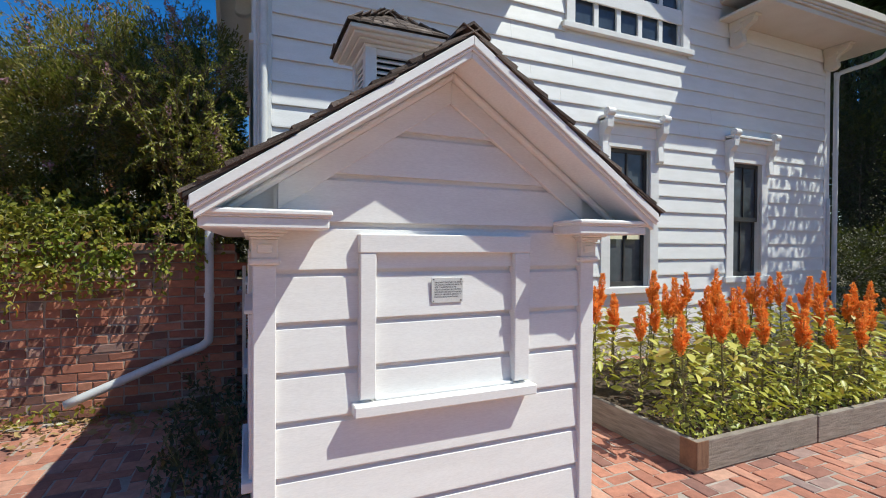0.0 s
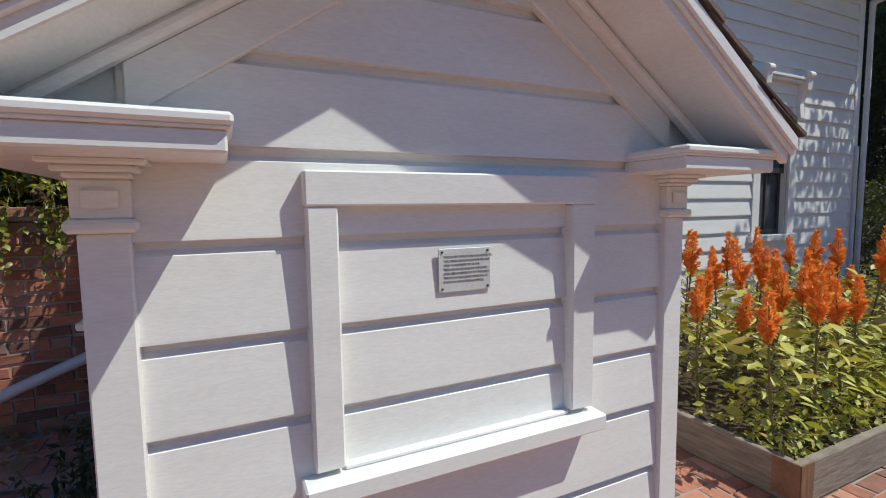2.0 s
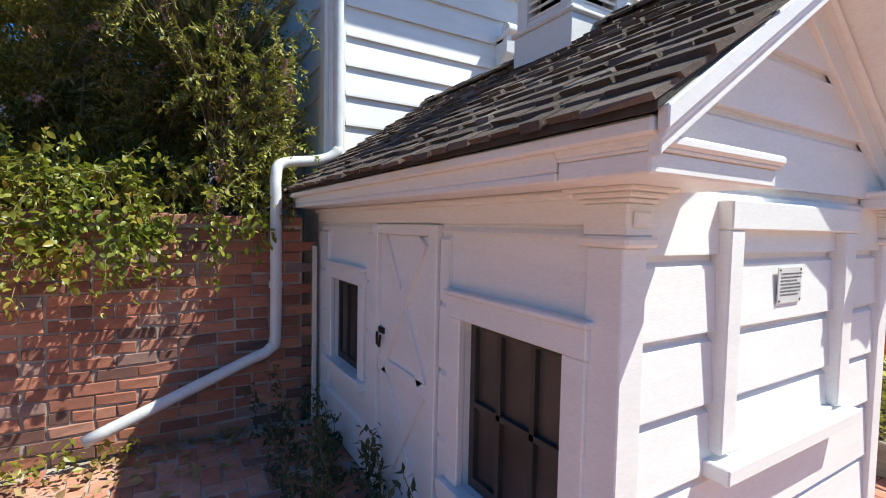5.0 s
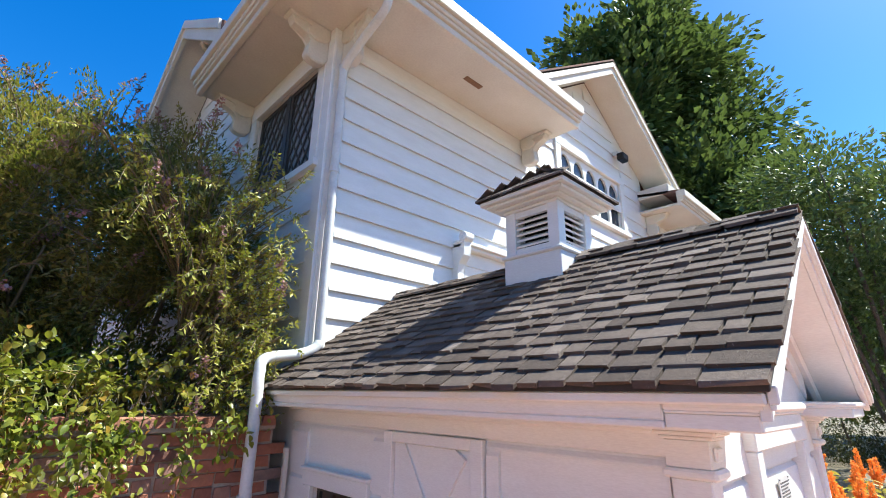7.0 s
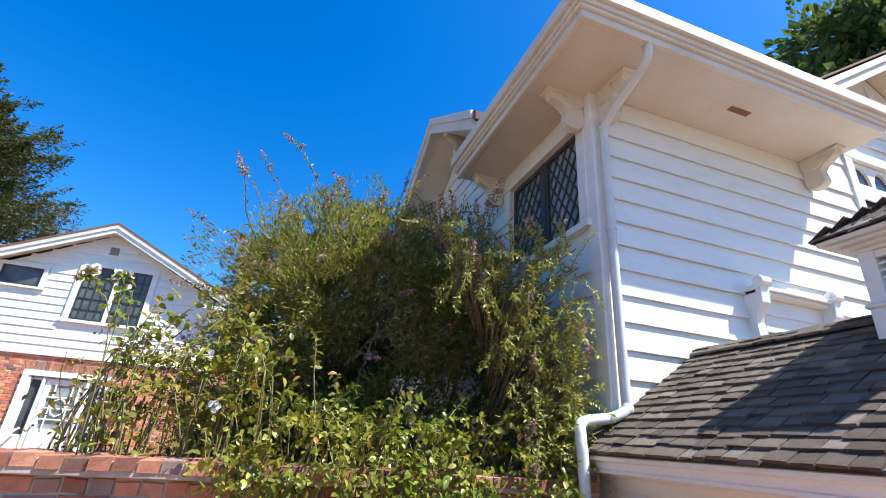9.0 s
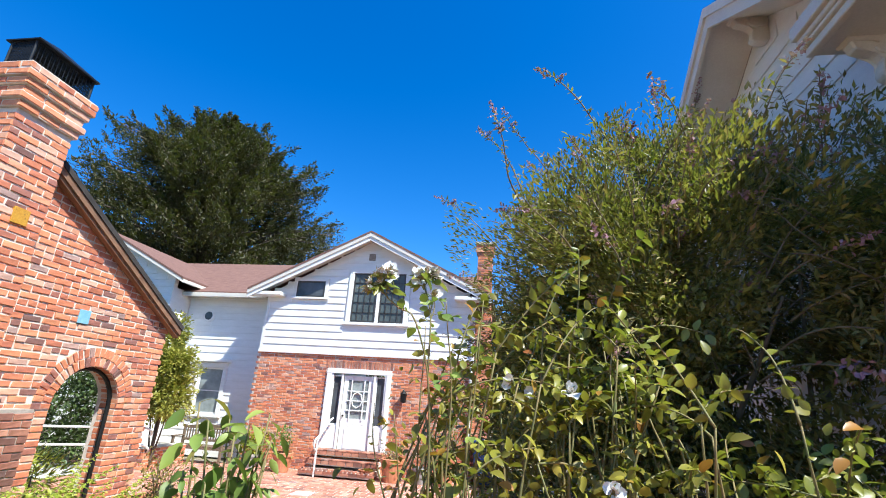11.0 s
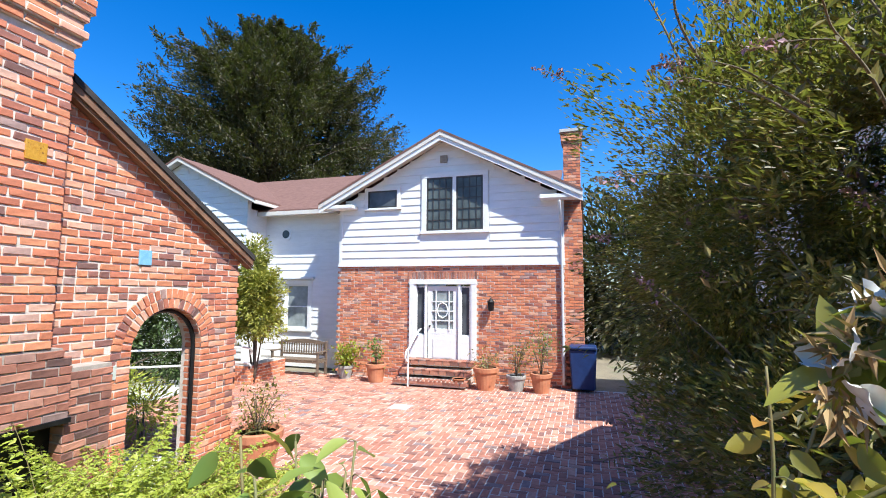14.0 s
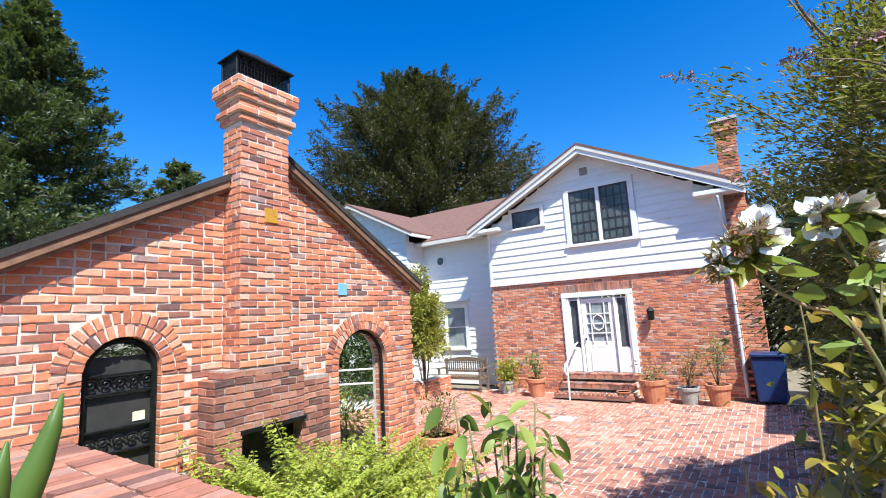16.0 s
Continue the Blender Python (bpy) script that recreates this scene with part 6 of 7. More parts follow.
slab("wing_soffit", (-19, -10.3, 16.56, WY, 4.66, 4.70), WHITE_OLD_SHADED, wing)
# gabled end of the wing, its right-hand slope running back into the wing roof
bm = bmesh.new()
plate(bm, [(-15.6, 15.75, 6.50), (-12.6, 15.75, 5.0), (-12.6, 17.05, 5.0), (-15.6, 20.0, 6.50)], 0.06)
plate(bm, [(-15.6, 15.75, 6.50), (-15.6, 20.0, 6.50), (-18.6, 17.05, 5.0), (-18.6, 15.75, 5.0)], 0.06)
part("end_gable_roof", bm, ROOF_RED, wing, "brown shingled gable roof")
bm = bmesh.new()
prism(bm, [(-18.2, 0.0), (-13.05, 0.0), (-13.05, 5.15), (-15.6, 6.42), (-18.2, 5.12)], frame_of((1, 0, 0), (0, 0, 1), (0, -1, 0), (0, 16.2, 0)), 0.15)
eg = part("end_gable_wall", bm, WHITE, wing)
clapboards(eg, "x", 16.05, -18.2, -13.05, 0.3, 6.3, 0.205, (), WHITE, (-15.6, 6.35, 0.5))
slab("end_gable_side", (-13.20, -13.05, 16.2, WY, 0.0, 4.8), WHITE, wing)
for s_ in (-1, 1):
    for y0, y1, d0, d1, nm in ((15.76, 15.80, 0.0, 0.10, "rake_board"), (15.80, 16.04, 0.02, 0.06, "rake_soffit")):
        bm = bmesh.new()
        pts = [bm.verts.new((-15.6 + s_ * u, y, 6.495 - 0.5 * u - d)) for y in (y0, y1) for u, d in ((0.0, d0), (0.0, d1), (2.98, d1), (2.98, d0))]
        for f in ((0, 1, 2, 3), (7, 6, 5, 4), (0, 4, 5, 1), (1, 5, 6, 2), (2, 6, 7, 3), (3, 7, 4, 0)):
            bm.faces.new([pts[i] for i in f])
        part(nm, bm, WHITE_OLD_SHADED, wing)
slab("end_gable_eave", (-12.64, -12.58, 15.80, 17.0, 4.89, 4.99), WHITE_OLD_SHADED, wing)

# low brick wall with white rail, sign, bench, pots, bin
lwall = thing("low_wall", (-11.4, 14.9, 0), "low red brick wall beside the ramp", "wall", kind="structure")
stack(lwall, 14.1, 15.6, -11.6, -11.2, 0.0, 0.46, "brick_base", KIND_RED, BRICK_MESH)
rl = thing("ramp_rail", (-11.0, 13.4, 0), "white tubular ramp railing", "handrail")
for dz in (0.55, 0.92):
    bm = bmesh.new()
    tube(bm, smooth_path([(-15.5, 11.2, dz), (-13.0, 12.6, dz), (-11.6, 13.7, dz), (-11.25, 14.0, dz), (-11.15, 14.15, dz - 0.10), (-11.25, 14.2, dz - 0.20)], 6), 0.024, 8)
    part("rail", bm, WHITE, rl, smooth=True)
for x, y in ((-15.0, 11.5), (-13.2, 12.5), (-11.75, 13.58)):
    bm = bmesh.new()
    tube(bm, [(x, y, 0.0), (x, y, 0.92)], 0.024, 8)
    part("post", bm, WHITE, rl)
sg = thing("access_sign", (-12.9, 16.6, 0), "small blue access sign on a white board", "sign")
slab("board", (-12.95, -12.73, WY - 0.06, WY - 0.03, 1.05, 1.38), WHITE, sg)
slab("blue_panel", (-12.94, -12.74, WY - 0.064, WY - 0.060, 1.16, 1.37), BIN_BLUE, sg, "blue panel", 0)

bench = thing("garden_bench", (-10.95, 15.75, 0), "slatted teak garden bench against the white wall", "bench")
BX0, BX1, BY0, BY1 = -11.70, -10.20, 15.62, 16.10
for x in (BX0, BX1 - 0.06):
    slab("front_leg", (x, x + 0.06, BY0, BY0 + 0.06, 0.0, 0.62), WOOD_BENCH, bench)
    slab("back_leg", (x, x + 0.06, BY1 - 0.06, BY1, 0.0, 0.90), WOOD_BENCH, bench)
    slab("armrest", (x - 0.01, x + 0.07, BY0 - 0.03, BY1 - 0.06, 0.62, 0.65), WOOD_BENCH, bench)
    slab("side_rail", (x + 0.01, x + 0.05, BY0 + 0.06, BY1 - 0.06, 0.34, 0.40), WOOD_BENCH, bench)
for k in range(5):
    slab("seat_slat", (BX0 + 0.02, BX1 - 0.02, BY0 + 0.005 + k * 0.09, BY0 + 0.085 + k * 0.09, 0.405, 0.43), WOOD_BENCH, bench)
slab("apron", (BX0 + 0.06, BX1 - 0.06, BY0 + 0.01, BY0 + 0.04, 0.34, 0.40), WOOD_BENCH, bench)
slab("lower_back_rail", (BX0 + 0.06, BX1 - 0.06, BY1 - 0.05, BY1 - 0.02, 0.50, 0.56), WOOD_BENCH, bench)
bm = bmesh.new()
for k in range(12):
    q0, q1 = k / 12, (k + 1) / 12
    x0, x1 = BX0 + 0.06 + (BX1 - BX0 - 0.12) * q0, BX0 + 0.06 + (BX1 - BX0 - 0.12) * q1
    h0, h1 = 0.08 * math.sin(math.pi * q0), 0.08 * math.sin(math.pi * q1)
    vs = [bm.verts.new(p) for p in ((x0, BY1 - 0.05, 0.82), (x1, BY1 - 0.05, 0.82), (x1, BY1 - 0.02, 0.82), (x0, BY1 - 0.02, 0.82), (x0, BY1 - 0.05, 0.87 + h0), (x1, BY1 - 0.05, 0.87 + h1), (x1, BY1 - 0.02, 0.87 + h1), (x0, BY1 - 0.02, 0.87 + h0))]
    for f in ((3, 2, 1, 0), (4, 5, 6, 7), (0, 1, 5, 4), (2, 3, 7, 6)):
        bm.faces.new([vs[i] for i in f])
bmesh.ops.remove_doubles(bm, verts=bm.verts, dist=1e-4)
part("top_rail", bm, WOOD_BENCH, bench)
for k in range(17):
    x = BX0 + 0.11 + k * 0.08
    slab("back_slat", (x, x + 0.035, BY1 - 0.042, BY1 - 0.028, 0.56, 0.82), WOOD_BENCH, bench, bevel=0)

bn = thing("wheelie_bin", (-3.34, 16.1, 0), "blue plastic wheeled refuse bin with lid, darkened as if in shade", "bin")
bm = bmesh.new()
prism(bm, [(-0.26, 0.06), (0.26, 0.06), (0.31, 0.98), (-0.31, 0.98)], frame_of((1, 0, 0), (0, 0, 1), (0, -1, 0), (-3.34, 16.40, 0)), 0.55)
part("body", bm, BIN_BLUE, bn, bevel=0.03)
bm = bmesh.new()
prism(bm, [(-0.33, 0.98), (0.33, 0.98), (0.30, 1.05), (-0.30, 1.05)], frame_of((1, 0, 0), (0, 0, 1), (0, -1, 0), (-3.34, 16.43, 0)), 0.62)
part("lid", bm, BIN_BLUE, bn, bevel=0.02)
for x in (-3.59, -3.09):
    bm = bmesh.new()
    tube(bm, [(x - 0.03, 16.36, 0.09), (x + 0.03, 16.36, 0.09)], 0.09, 14)
    part("wheel", bm, IRON, bn)


# ---- planting ----
nrng = np.random.default_rng(5)
rng = random.Random(21)


def limbs(name, parent, lines, material=BARK, n=7, label=""):
    """Tapered stems: each line is (points, thick radius, thin radius)."""
    bm = bmesh.new()
    for pts, r0, r1 in lines:
        p = smooth_path(pts, 4)
        tube(bm, p, [r0 + (r1 - r0) * i / (len(p) - 1) for i in range(len(p))], n)
    return part(name, bm, material, parent, label, smooth=True)


def spray(start, way, length, rng, count, bend=0.35):
    """Leaf places along an arching shoot; returns its line too."""
    p, d = Vector(start), Vector(way).normalized()
    pts, spots, steps = [p.copy()], [], max(3, count // 2)
    for k in range(steps):
        d = (d + Vector((rng.uniform(-0.12, 0.12), rng.uniform(-0.12, 0.12), -bend / steps + rng.uniform(-0.05, 0.05)))).normalized()
        p = p + d * length / steps
        pts.append(p.copy())
        side = d.orthogonal()
        side.rotate(Matrix.Rotation(rng.uniform(0, math.tau), 3, d))
        for s in (-1, 1):
            spots.append((np.array(p), np.array(d * 0.7 + side * s)))
    return pts, spots


# the large shrub behind the wall
shrub = thing("flowering_shrub", (-1.2, 7.6, 0), "huge loose green shrub with faded mauve flower clusters beside the house", "shrub")
heap = [((-0.55, 6.0, 2.45), (0.70, 0.9, 1.15)), ((-1.35, 6.7, 2.7), (1.05, 1.2, 1.25)), ((-1.95, 8.1, 2.7), (1.10, 1.5, 1.65)), ((-1.0, 8.6, 3.4), (1.0, 1.7, 1.45)), ((-2.10, 9.3, 2.5), (0.8, 1.2, 1.4)), ((-1.1, 6.0, 1.35), (1.1, 0.7, 1.1)), ((-2.0, 6.7, 1.4), (0.95, 0.9, 1.2)), ((-0.25, 5.45, 2.35), (0.34, 0.35, 0.75)), ((-2.35, 7.8, 1.2), (0.55, 1.1, 1.1)), ((-0.4, 7.2, 3.2), (0.6, 1.0, 1.1)), ((-0.45, 5.65, 2.65), (0.40, 0.45, 0.80)), ((-1.8, 6.1, 2.1), (0.8, 0.6, 0.9)), ((-1.75, 7.2, 3.3), (0.7, 0.9, 0.85)), ((-2.0, 6.5, 2.7), (0.6, 0.7, 0.75))]
spots = crown_spots(heap, 8200, nrng, 0.50, 0.60, 2.6, 0.0)
stems, heads = [], []
for k in range(16):
    a = rng.uniform(0, math.tau)
    c, r = heap[rng.randrange(len(heap))]
    e = Vector(c) + Vector((r[0] * math.cos(a) * 0.7, r[1] * math.sin(a) * 0.7, r[2] * 0.5))
    b = Vector((-1.3 + rng.uniform(-0.5, 0.5), 7.2 + rng.uniform(-0.9, 0.9), 0))
    stems.append(([b, b.lerp(e, 0.45) + Vector((rng.uniform(-0.2, 0.2), rng.uniform(-0.2, 0.2), 0.3)), e], rng.uniform(0.03, 0.055), 0.008))
for k in range(300):
    c, r = heap[rng.randrange(len(heap))]
    v = Vector((rng.gauss(0, 1), rng.gauss(0, 1), abs(rng.gauss(0.4, 0.8)))).normalized()
    st = Vector(c) + Vector((v.x * r[0], v.y * r[1], v.z * r[2])) * 0.85
    ln = rng.uniform(0.3, 0.62)
    pts, sp = spray(st, v + Vector((0, 0, 0.45)), ln, rng, int(ln * 62), 0.7)
    spots += sp
    stems.append((pts[::3] + [pts[-1]], 0.006, 0.002))
    if k % 2 == 0:
        heads.append((pts[-1], (pts[-1] - pts[-2]).normalized()))
drape = []
for k in range(190):
    q = rng.random()
    st = Vector((-0.08 - 0.85 * rng.random() ** 1.5 * (0.45 + q), rng.uniform(4.74, 4.98), 1.55 + 1.55 * q))
    pts, sp = spray(st, (rng.uniform(-0.5, 0.35), -0.15, rng.uniform(-0.6, 0.7)), rng.uniform(0.16, 0.36), rng, 34, 0.8)
    drape += sp
    stems.append(([Vector((-0.5, 5.5, st.z - 0.4)), st] + pts[::4] + [pts[-1]], 0.005, 0.0015))
    if k % 9 == 0:
        heads.append((pts[-1], Vector((0, -0.3, 0.6))))
# long shoots that stand out against the sky
for base, way, ln in (((-2.75, 8.6, 3.55), (-0.7, -0.1, 0.75), 1.1), ((-2.5, 8.0, 3.9), (-0.6, -0.2, 0.9), 1.2), ((-2.2, 8.2, 4.2), (-0.35, 0.1, 1.0), 1.1), ((-1.5, 7.6, 4.1), (-0.2, -0.3, 1.0), 0.6), ((-0.9, 7.9, 4.6), (0.1, -0.2, 1.0), 0.6), ((-2.6, 7.2, 3.6), (-0.5, -0.4, 0.8), 0.9), ((-1.9, 6.9, 4.0), (-0.3, -0.3, 0.9), 0.9)):
    pts, sp = spray(base, way, ln, rng, int(ln * 50), 0.5)
    spots += sp
    stems.append((pts[::4] + [pts[-1]], 0.009, 0.003))
    heads += [(pts[-1], (pts[-1] - pts[-2]).normalized()), (pts[-4], Vector((0.3, 0, 0.5)))]
spots = [q for q in spots if q[0][0] < 0.04]
stems = [q for q in stems if q[0][-1][0] < 0.02]
heads = [q for q in heads if q[0][0] < -0.05]
leaves("crown", spots, LEAF_BUSH, shrub, 0.050, 0.34)
# brighter leaf than the crown: sunlight on these sprays is put in by colour
leaves("hanging_spray", [q for q in drape if q[0][0] < 0.10 and (q[0][1] < 4.72 or q[0][0] < 0.05)], LEAF_OLIVE, shrub, 0.038, 0.40)
limbs("stem", shrub, stems, TWIG, 5)
bits = []
for p, d in heads:
    for k in range(46):
        q = k / 46
        bits.append((np.array(p + d * (0.16 * q - 0.03)) + nrng.normal(0, 0.022 * (1.1 - q), 3), nrng.normal(0, 1, 3)))
leaves("bloom", bits, BLOOM, shrub, 0.024, 0.7, "faded mauve flower clusters")

# rose hedge along the wall
roses = thing("rose_hedge", (-2.0, 4.98, 0), "climbing white rose trained over the brick garden wall", "rose")
canes, spots = [], []
for k in range(150):
    x = -0.15 - 3.0 * rng.random() ** 0.9
    tall = 1.55 + 0.12 * rng.random() + (0.62 * min(1, max(0, (-x - 1.7) / 0.6)) * rng.random())
    if x < -2.85:
        tall = min(tall, 1.95)
    y = rng.uniform(5.02, 5.25)
    b = Vector((x, y, 0.8))
    e = Vector((max(-3.0, x + rng.uniform(-0.2, 0.25)), y + rng.uniform(-0.35 if x > -2.2 else -0.1, 0.12), tall))
    canes.append(([b, b.lerp(e, 0.55) + Vector((rng.uniform(-0.1, 0.1), 0, 0.1)), e], 0.008, 0.003))
    pts, sp = spray(e, (rng.uniform(-0.6 if x > -2.4 else 0.1, 0.6), rng.uniform(-0.8 if x > -2.2 else 0.0, 0.4), rng.uniform(0.1, 0.9)), rng.uniform(0.2, 0.42), rng, 20, 0.9)
    spots += sp
    canes.append((pts[::3] + [pts[-1]], 0.004, 0.002))
    for j in range(15):
        q = rng.random()
        c = b.lerp(e, 0.5 + 0.5 * q)
        spots.append((np.array(c) + nrng.normal(0, 0.10, 3), nrng.normal(0, 1, 3) + np.array([0, -0.4, 0.3])))
# foliage hanging down the front of the wall
for k in range(60):
    x = -0.12 - 2.3 * rng.random()
    st = Vector((x, 4.72, 1.5 + rng.uniform(-0.1, 0.12)))
    ln = rng.uniform(0.15, 0.62) * (1.0 if x < -0.55 else 0.6)
    pts, sp = spray(st, (rng.uniform(-0.3, 0.3), -0.25, -0.5), ln, rng, int(16 + ln * 60), 0.9)
    for q, d in sp:
        spots.append((np.array((q[0], min(q[1], 4.73), q[2])) + np.append(nrng.normal(0, 0.05, 1), np.append(-abs(nrng.normal(0, 0.05, 1)), nrng.normal(0, 0.05, 1))), d))
    canes.append((pts[::3] + [pts[-1]], 0.004, 0.002))
leaves("foliage", spots, LEAF_ROSE, roses, 0.041, 0.60, fine=True)
limbs("cane", roses, canes, STEM, 5)


def rose_bloom(at, way, size, rng, parent):
    """An open white rose: curved petals in two whorls round a centre."""
    v, f = [], []
    turn = Vector(way).to_track_quat("Z", "Y").to_matrix().to_4x4()
    for ringk, (n, tilt, s) in enumerate(((5, 1.0, 1.0), (3, 0.45, 0.6))):
        for k in range(n):
            a = math.tau * (k + 0.37 * ringk) / n + rng.uniform(-0.15, 0.15)
            o = len(v)
            tl = tilt + rng.uniform(-0.55, 0.35)
            s1 = s * rng.uniform(0.65, 1.12)
            if rng.random() < 0.42:
                continue
            for i in range(6):
                u = i / 5
                rad = size * s1 * u
                lift = rad * math.cos(tl) * (1.0 - 0.55 * u * tl)
                out = rad * math.sin(tl) + 0.004
                w = size * s1 * 0.58 * math.sin(math.pi * (0.12 + 0.78 * u)) ** 0.8
                for j in range(5):
                    t_ = (j - 2) / 2
                    curl = 0.25 * size * t_ * t_ * u
                    p = Vector((out * math.cos(a) - t_ * w * math.sin(a) * 0.9, out * math.sin(a) + t_ * w * math.cos(a) * 0.9, lift + curl + rng.uniform(-0.002, 0.002)))
                    v.append(tuple(Vector(at) + turn @ p))
            for i in range(5):
                for j in range(4):
                    q = o + i * 5 + j
                    f.append([q, q + 1, q + 6, q + 5])
    b = quads("bloom", v, f, PETAL, parent, "", True)
    ax = Vector(way).normalized()
    leaves("stamen", [(np.array(Vector(at) + ax * 0.004) + nrng.normal(0, 0.004, 3), np.array(ax) + nrng.normal(0, 0.5, 3)) for _ in range(40)], LEAF_DRY, b, 0.014, 0.2)
    leaves("sepal", [(np.array(Vector(at) - ax * 0.012), nrng.normal(0, 1, 3) + np.array(ax) * 0.2) for _ in range(7)], LEAF_ROSE, b, 0.04, 0.35, fine=True)
    return b


for at, way, size in (((-3.073, 4.655, 2.312), (0.1, -0.6, 0.8), 0.034), ((-3.088, 4.64, 2.308), (-0.6, -0.4, 0.6), 0.020), ((-3.108, 4.65, 2.296), (-0.4, -0.3, 0.9), 0.022), ((-3.127, 4.65, 2.278), (-0.7, -0.5, 0.5), 0.020), ((-3.130, 4.645, 2.258), (-0.6, -0.8, -0.2), 0.020), ((-3.071, 4.64, 2.290), (0.2, -0.8, 0.4), 0.030), ((-3.094, 4.645, 2.276), (-0.3, -0.7, 0.5), 0.022), ((-3.002, 4.76, 2.334), (-0.3, -0.5, 0.8), 0.032), ((-2.978, 4.76, 2.340), (0.0, -0.3, 0.9), 0.036), ((-2.955, 4.765, 2.336), (0.6, -0.4, 0.7), 0.034), ((-2.996, 4.755, 2.318), (0.1, -0.9, 0.2), 0.028), ((-2.953, 4.76, 2.267), (0.3, -0.8, 0.4), 0.036), ((-2.62, 5.05, 1.98), (0.0, -0.9, 0.4), 0.045), ((-2.70, 5.0, 2.02), (-0.3, -0.9, 0.3), 0.045), ((-2.4, 4.92, 1.72), (0.0, -0.9, 0.3), 0.045), ((-2.5, 5.05, 2.0), (-0.1, -0.6, 0.8), 0.045)):
    rose_bloom(at, way, size, rng, roses)


def rose_canes(lines, leaf, material, fill=0.85):
    """Thorny shoots (points, leaf stalks, thickness) that carry leaves in threes."""
    canes, spots = [], []
    for line, n, thick in lines:
        pl = smooth_path(line, 8)
        canes.append((line, thick, thick * 0.45))
        for k in range(n):
            c = pl[int((0.12 + 0.84 * (k + 0.5) / n) * (len(pl) - 1))]
            a = k * 2.4 + rng.uniform(-0.4, 0.4)
            w = Vector((math.cos(a), math.sin(a) * 0.8 - 0.1, 0.1))
            mid = c + w * leaf * 0.55
            canes.append(([c, c + w * leaf * 0.3 + Vector((0, 0, 0.003)), mid], 0.0012, 0.0007))
            for s_, off in ((0, leaf * 0.35), (-1, 0.0), (1, 0.0)):
                if rng.random() < fill:
                    spots.append((np.array(mid + w * off), np.array(w + Vector((-w.y, w.x, 0)) * s_ * 0.9)))
    leaves("foliage", spots, material, roses, leaf, 0.62, fine=True)
    limbs("cane", roses, canes, STEM, 6)


rose_canes([
    (((-2.93, 4.80, 1.45), (-2.94, 4.74, 1.95), (-2.985, 4.68, 2.165), (-3.035, 4.665, 2.203), (-3.071, 4.66, 2.231), (-3.093, 4.66, 2.256), (-3.127, 4.65, 2.277)), 6, 0.0036),
    (((-3.071, 4.66, 2.231), (-3.079, 4.66, 2.247), (-3.074, 4.65, 2.282)), 1, 0.0024),
    (((-3.093, 4.66, 2.256), (-3.088, 4.65, 2.268), (-3.092, 4.65, 2.276)), 0, 0.0020),
    (((-3.110, 4.66, 2.266), (-3.108, 4.65, 2.28), (-3.108, 4.65, 2.292)), 0, 0.0020),
    (((-2.95, 4.74, 2.02), (-2.955, 4.75, 2.20), (-2.985, 4.76, 2.30), (-2.996, 4.76, 2.33)), 7, 0.0034),
    (((-2.985, 4.76, 2.29), (-2.97, 4.765, 2.32), (-2.956, 4.765, 2.334)), 2, 0.0022),
    (((-2.955, 4.75, 2.18), (-2.945, 4.76, 2.23), (-2.953, 4.76, 2.262)), 4, 0.0024),
    (((-2.90, 4.82, 1.5), (-2.88, 4.78, 1.95), (-2.90, 4.76, 2.16), (-2.91, 4.76, 2.25)), 7, 0.0032),
    (((-2.86, 4.9, 1.5), (-2.82, 4.88, 1.95), (-2.80, 4.88, 2.28)), 8, 0.0032),
], 0.036, LEAF_SOFT, 0.75)
rose_canes([
    (((-3.02, 5.10, 1.5), (-3.03, 5.08, 1.9), (-3.026, 5.07, 2.10), (-3.028, 5.07, 2.215)), 9, 0.0036),
    (((-3.04, 5.0, 1.5), (-3.06, 4.92, 1.75), (-3.08, 4.90, 1.90)), 5, 0.0034),
    (((-3.06, 5.0, 1.5), (-3.14, 4.92, 1.78), (-3.15, 4.90, 1.93)), 4, 0.0034),
], 0.036, LEAF_YOUNG)

# broad-leaved shrub behind the wall
bl = thing("broad_leaved_shrub", (-4.08, 5.65, 0), "young shrub with large fresh green leaves behind the wall", "shrub")
canes, spots = [], []
for k in range(17):
    b = Vector((-4.08 + rng.uniform(-0.10, 0.10), 5.66 + rng.uniform(-0.08, 0.08), 0))
    e = Vector((-4.09 + 0.27 * math.cos(k * 2.4) * rng.uniform(0.2, 1.0), 5.66 + 0.16 * math.sin(k * 2.4), rng.uniform(1.45, 1.88)))
    canes.append(([b, b.lerp(e, 0.5) + Vector((0, 0, 0.12)), e], 0.010, 0.004))
    for j in range(17):
        c = b.lerp(e, 0.55 + 0.45 * j / 16)
        a = j * 2.4 + k
        w = Vector((math.cos(a), math.sin(a), 0.3))
        o = c + w * rng.uniform(0.01, 0.07)
        canes.append(([c, (c + o) / 2 + Vector((0, 0, 0.005)), o], 0.002, 0.0012))
        spots.append((np.array(o), np.array(w) + np.array((0, 0, -0.35))))
leaves("leaves", spots, LEAF_SOFT, bl, 0.105, 0.46, droop=0.9, fine=True)
limbs("stem", bl, canes, STEM, 6)

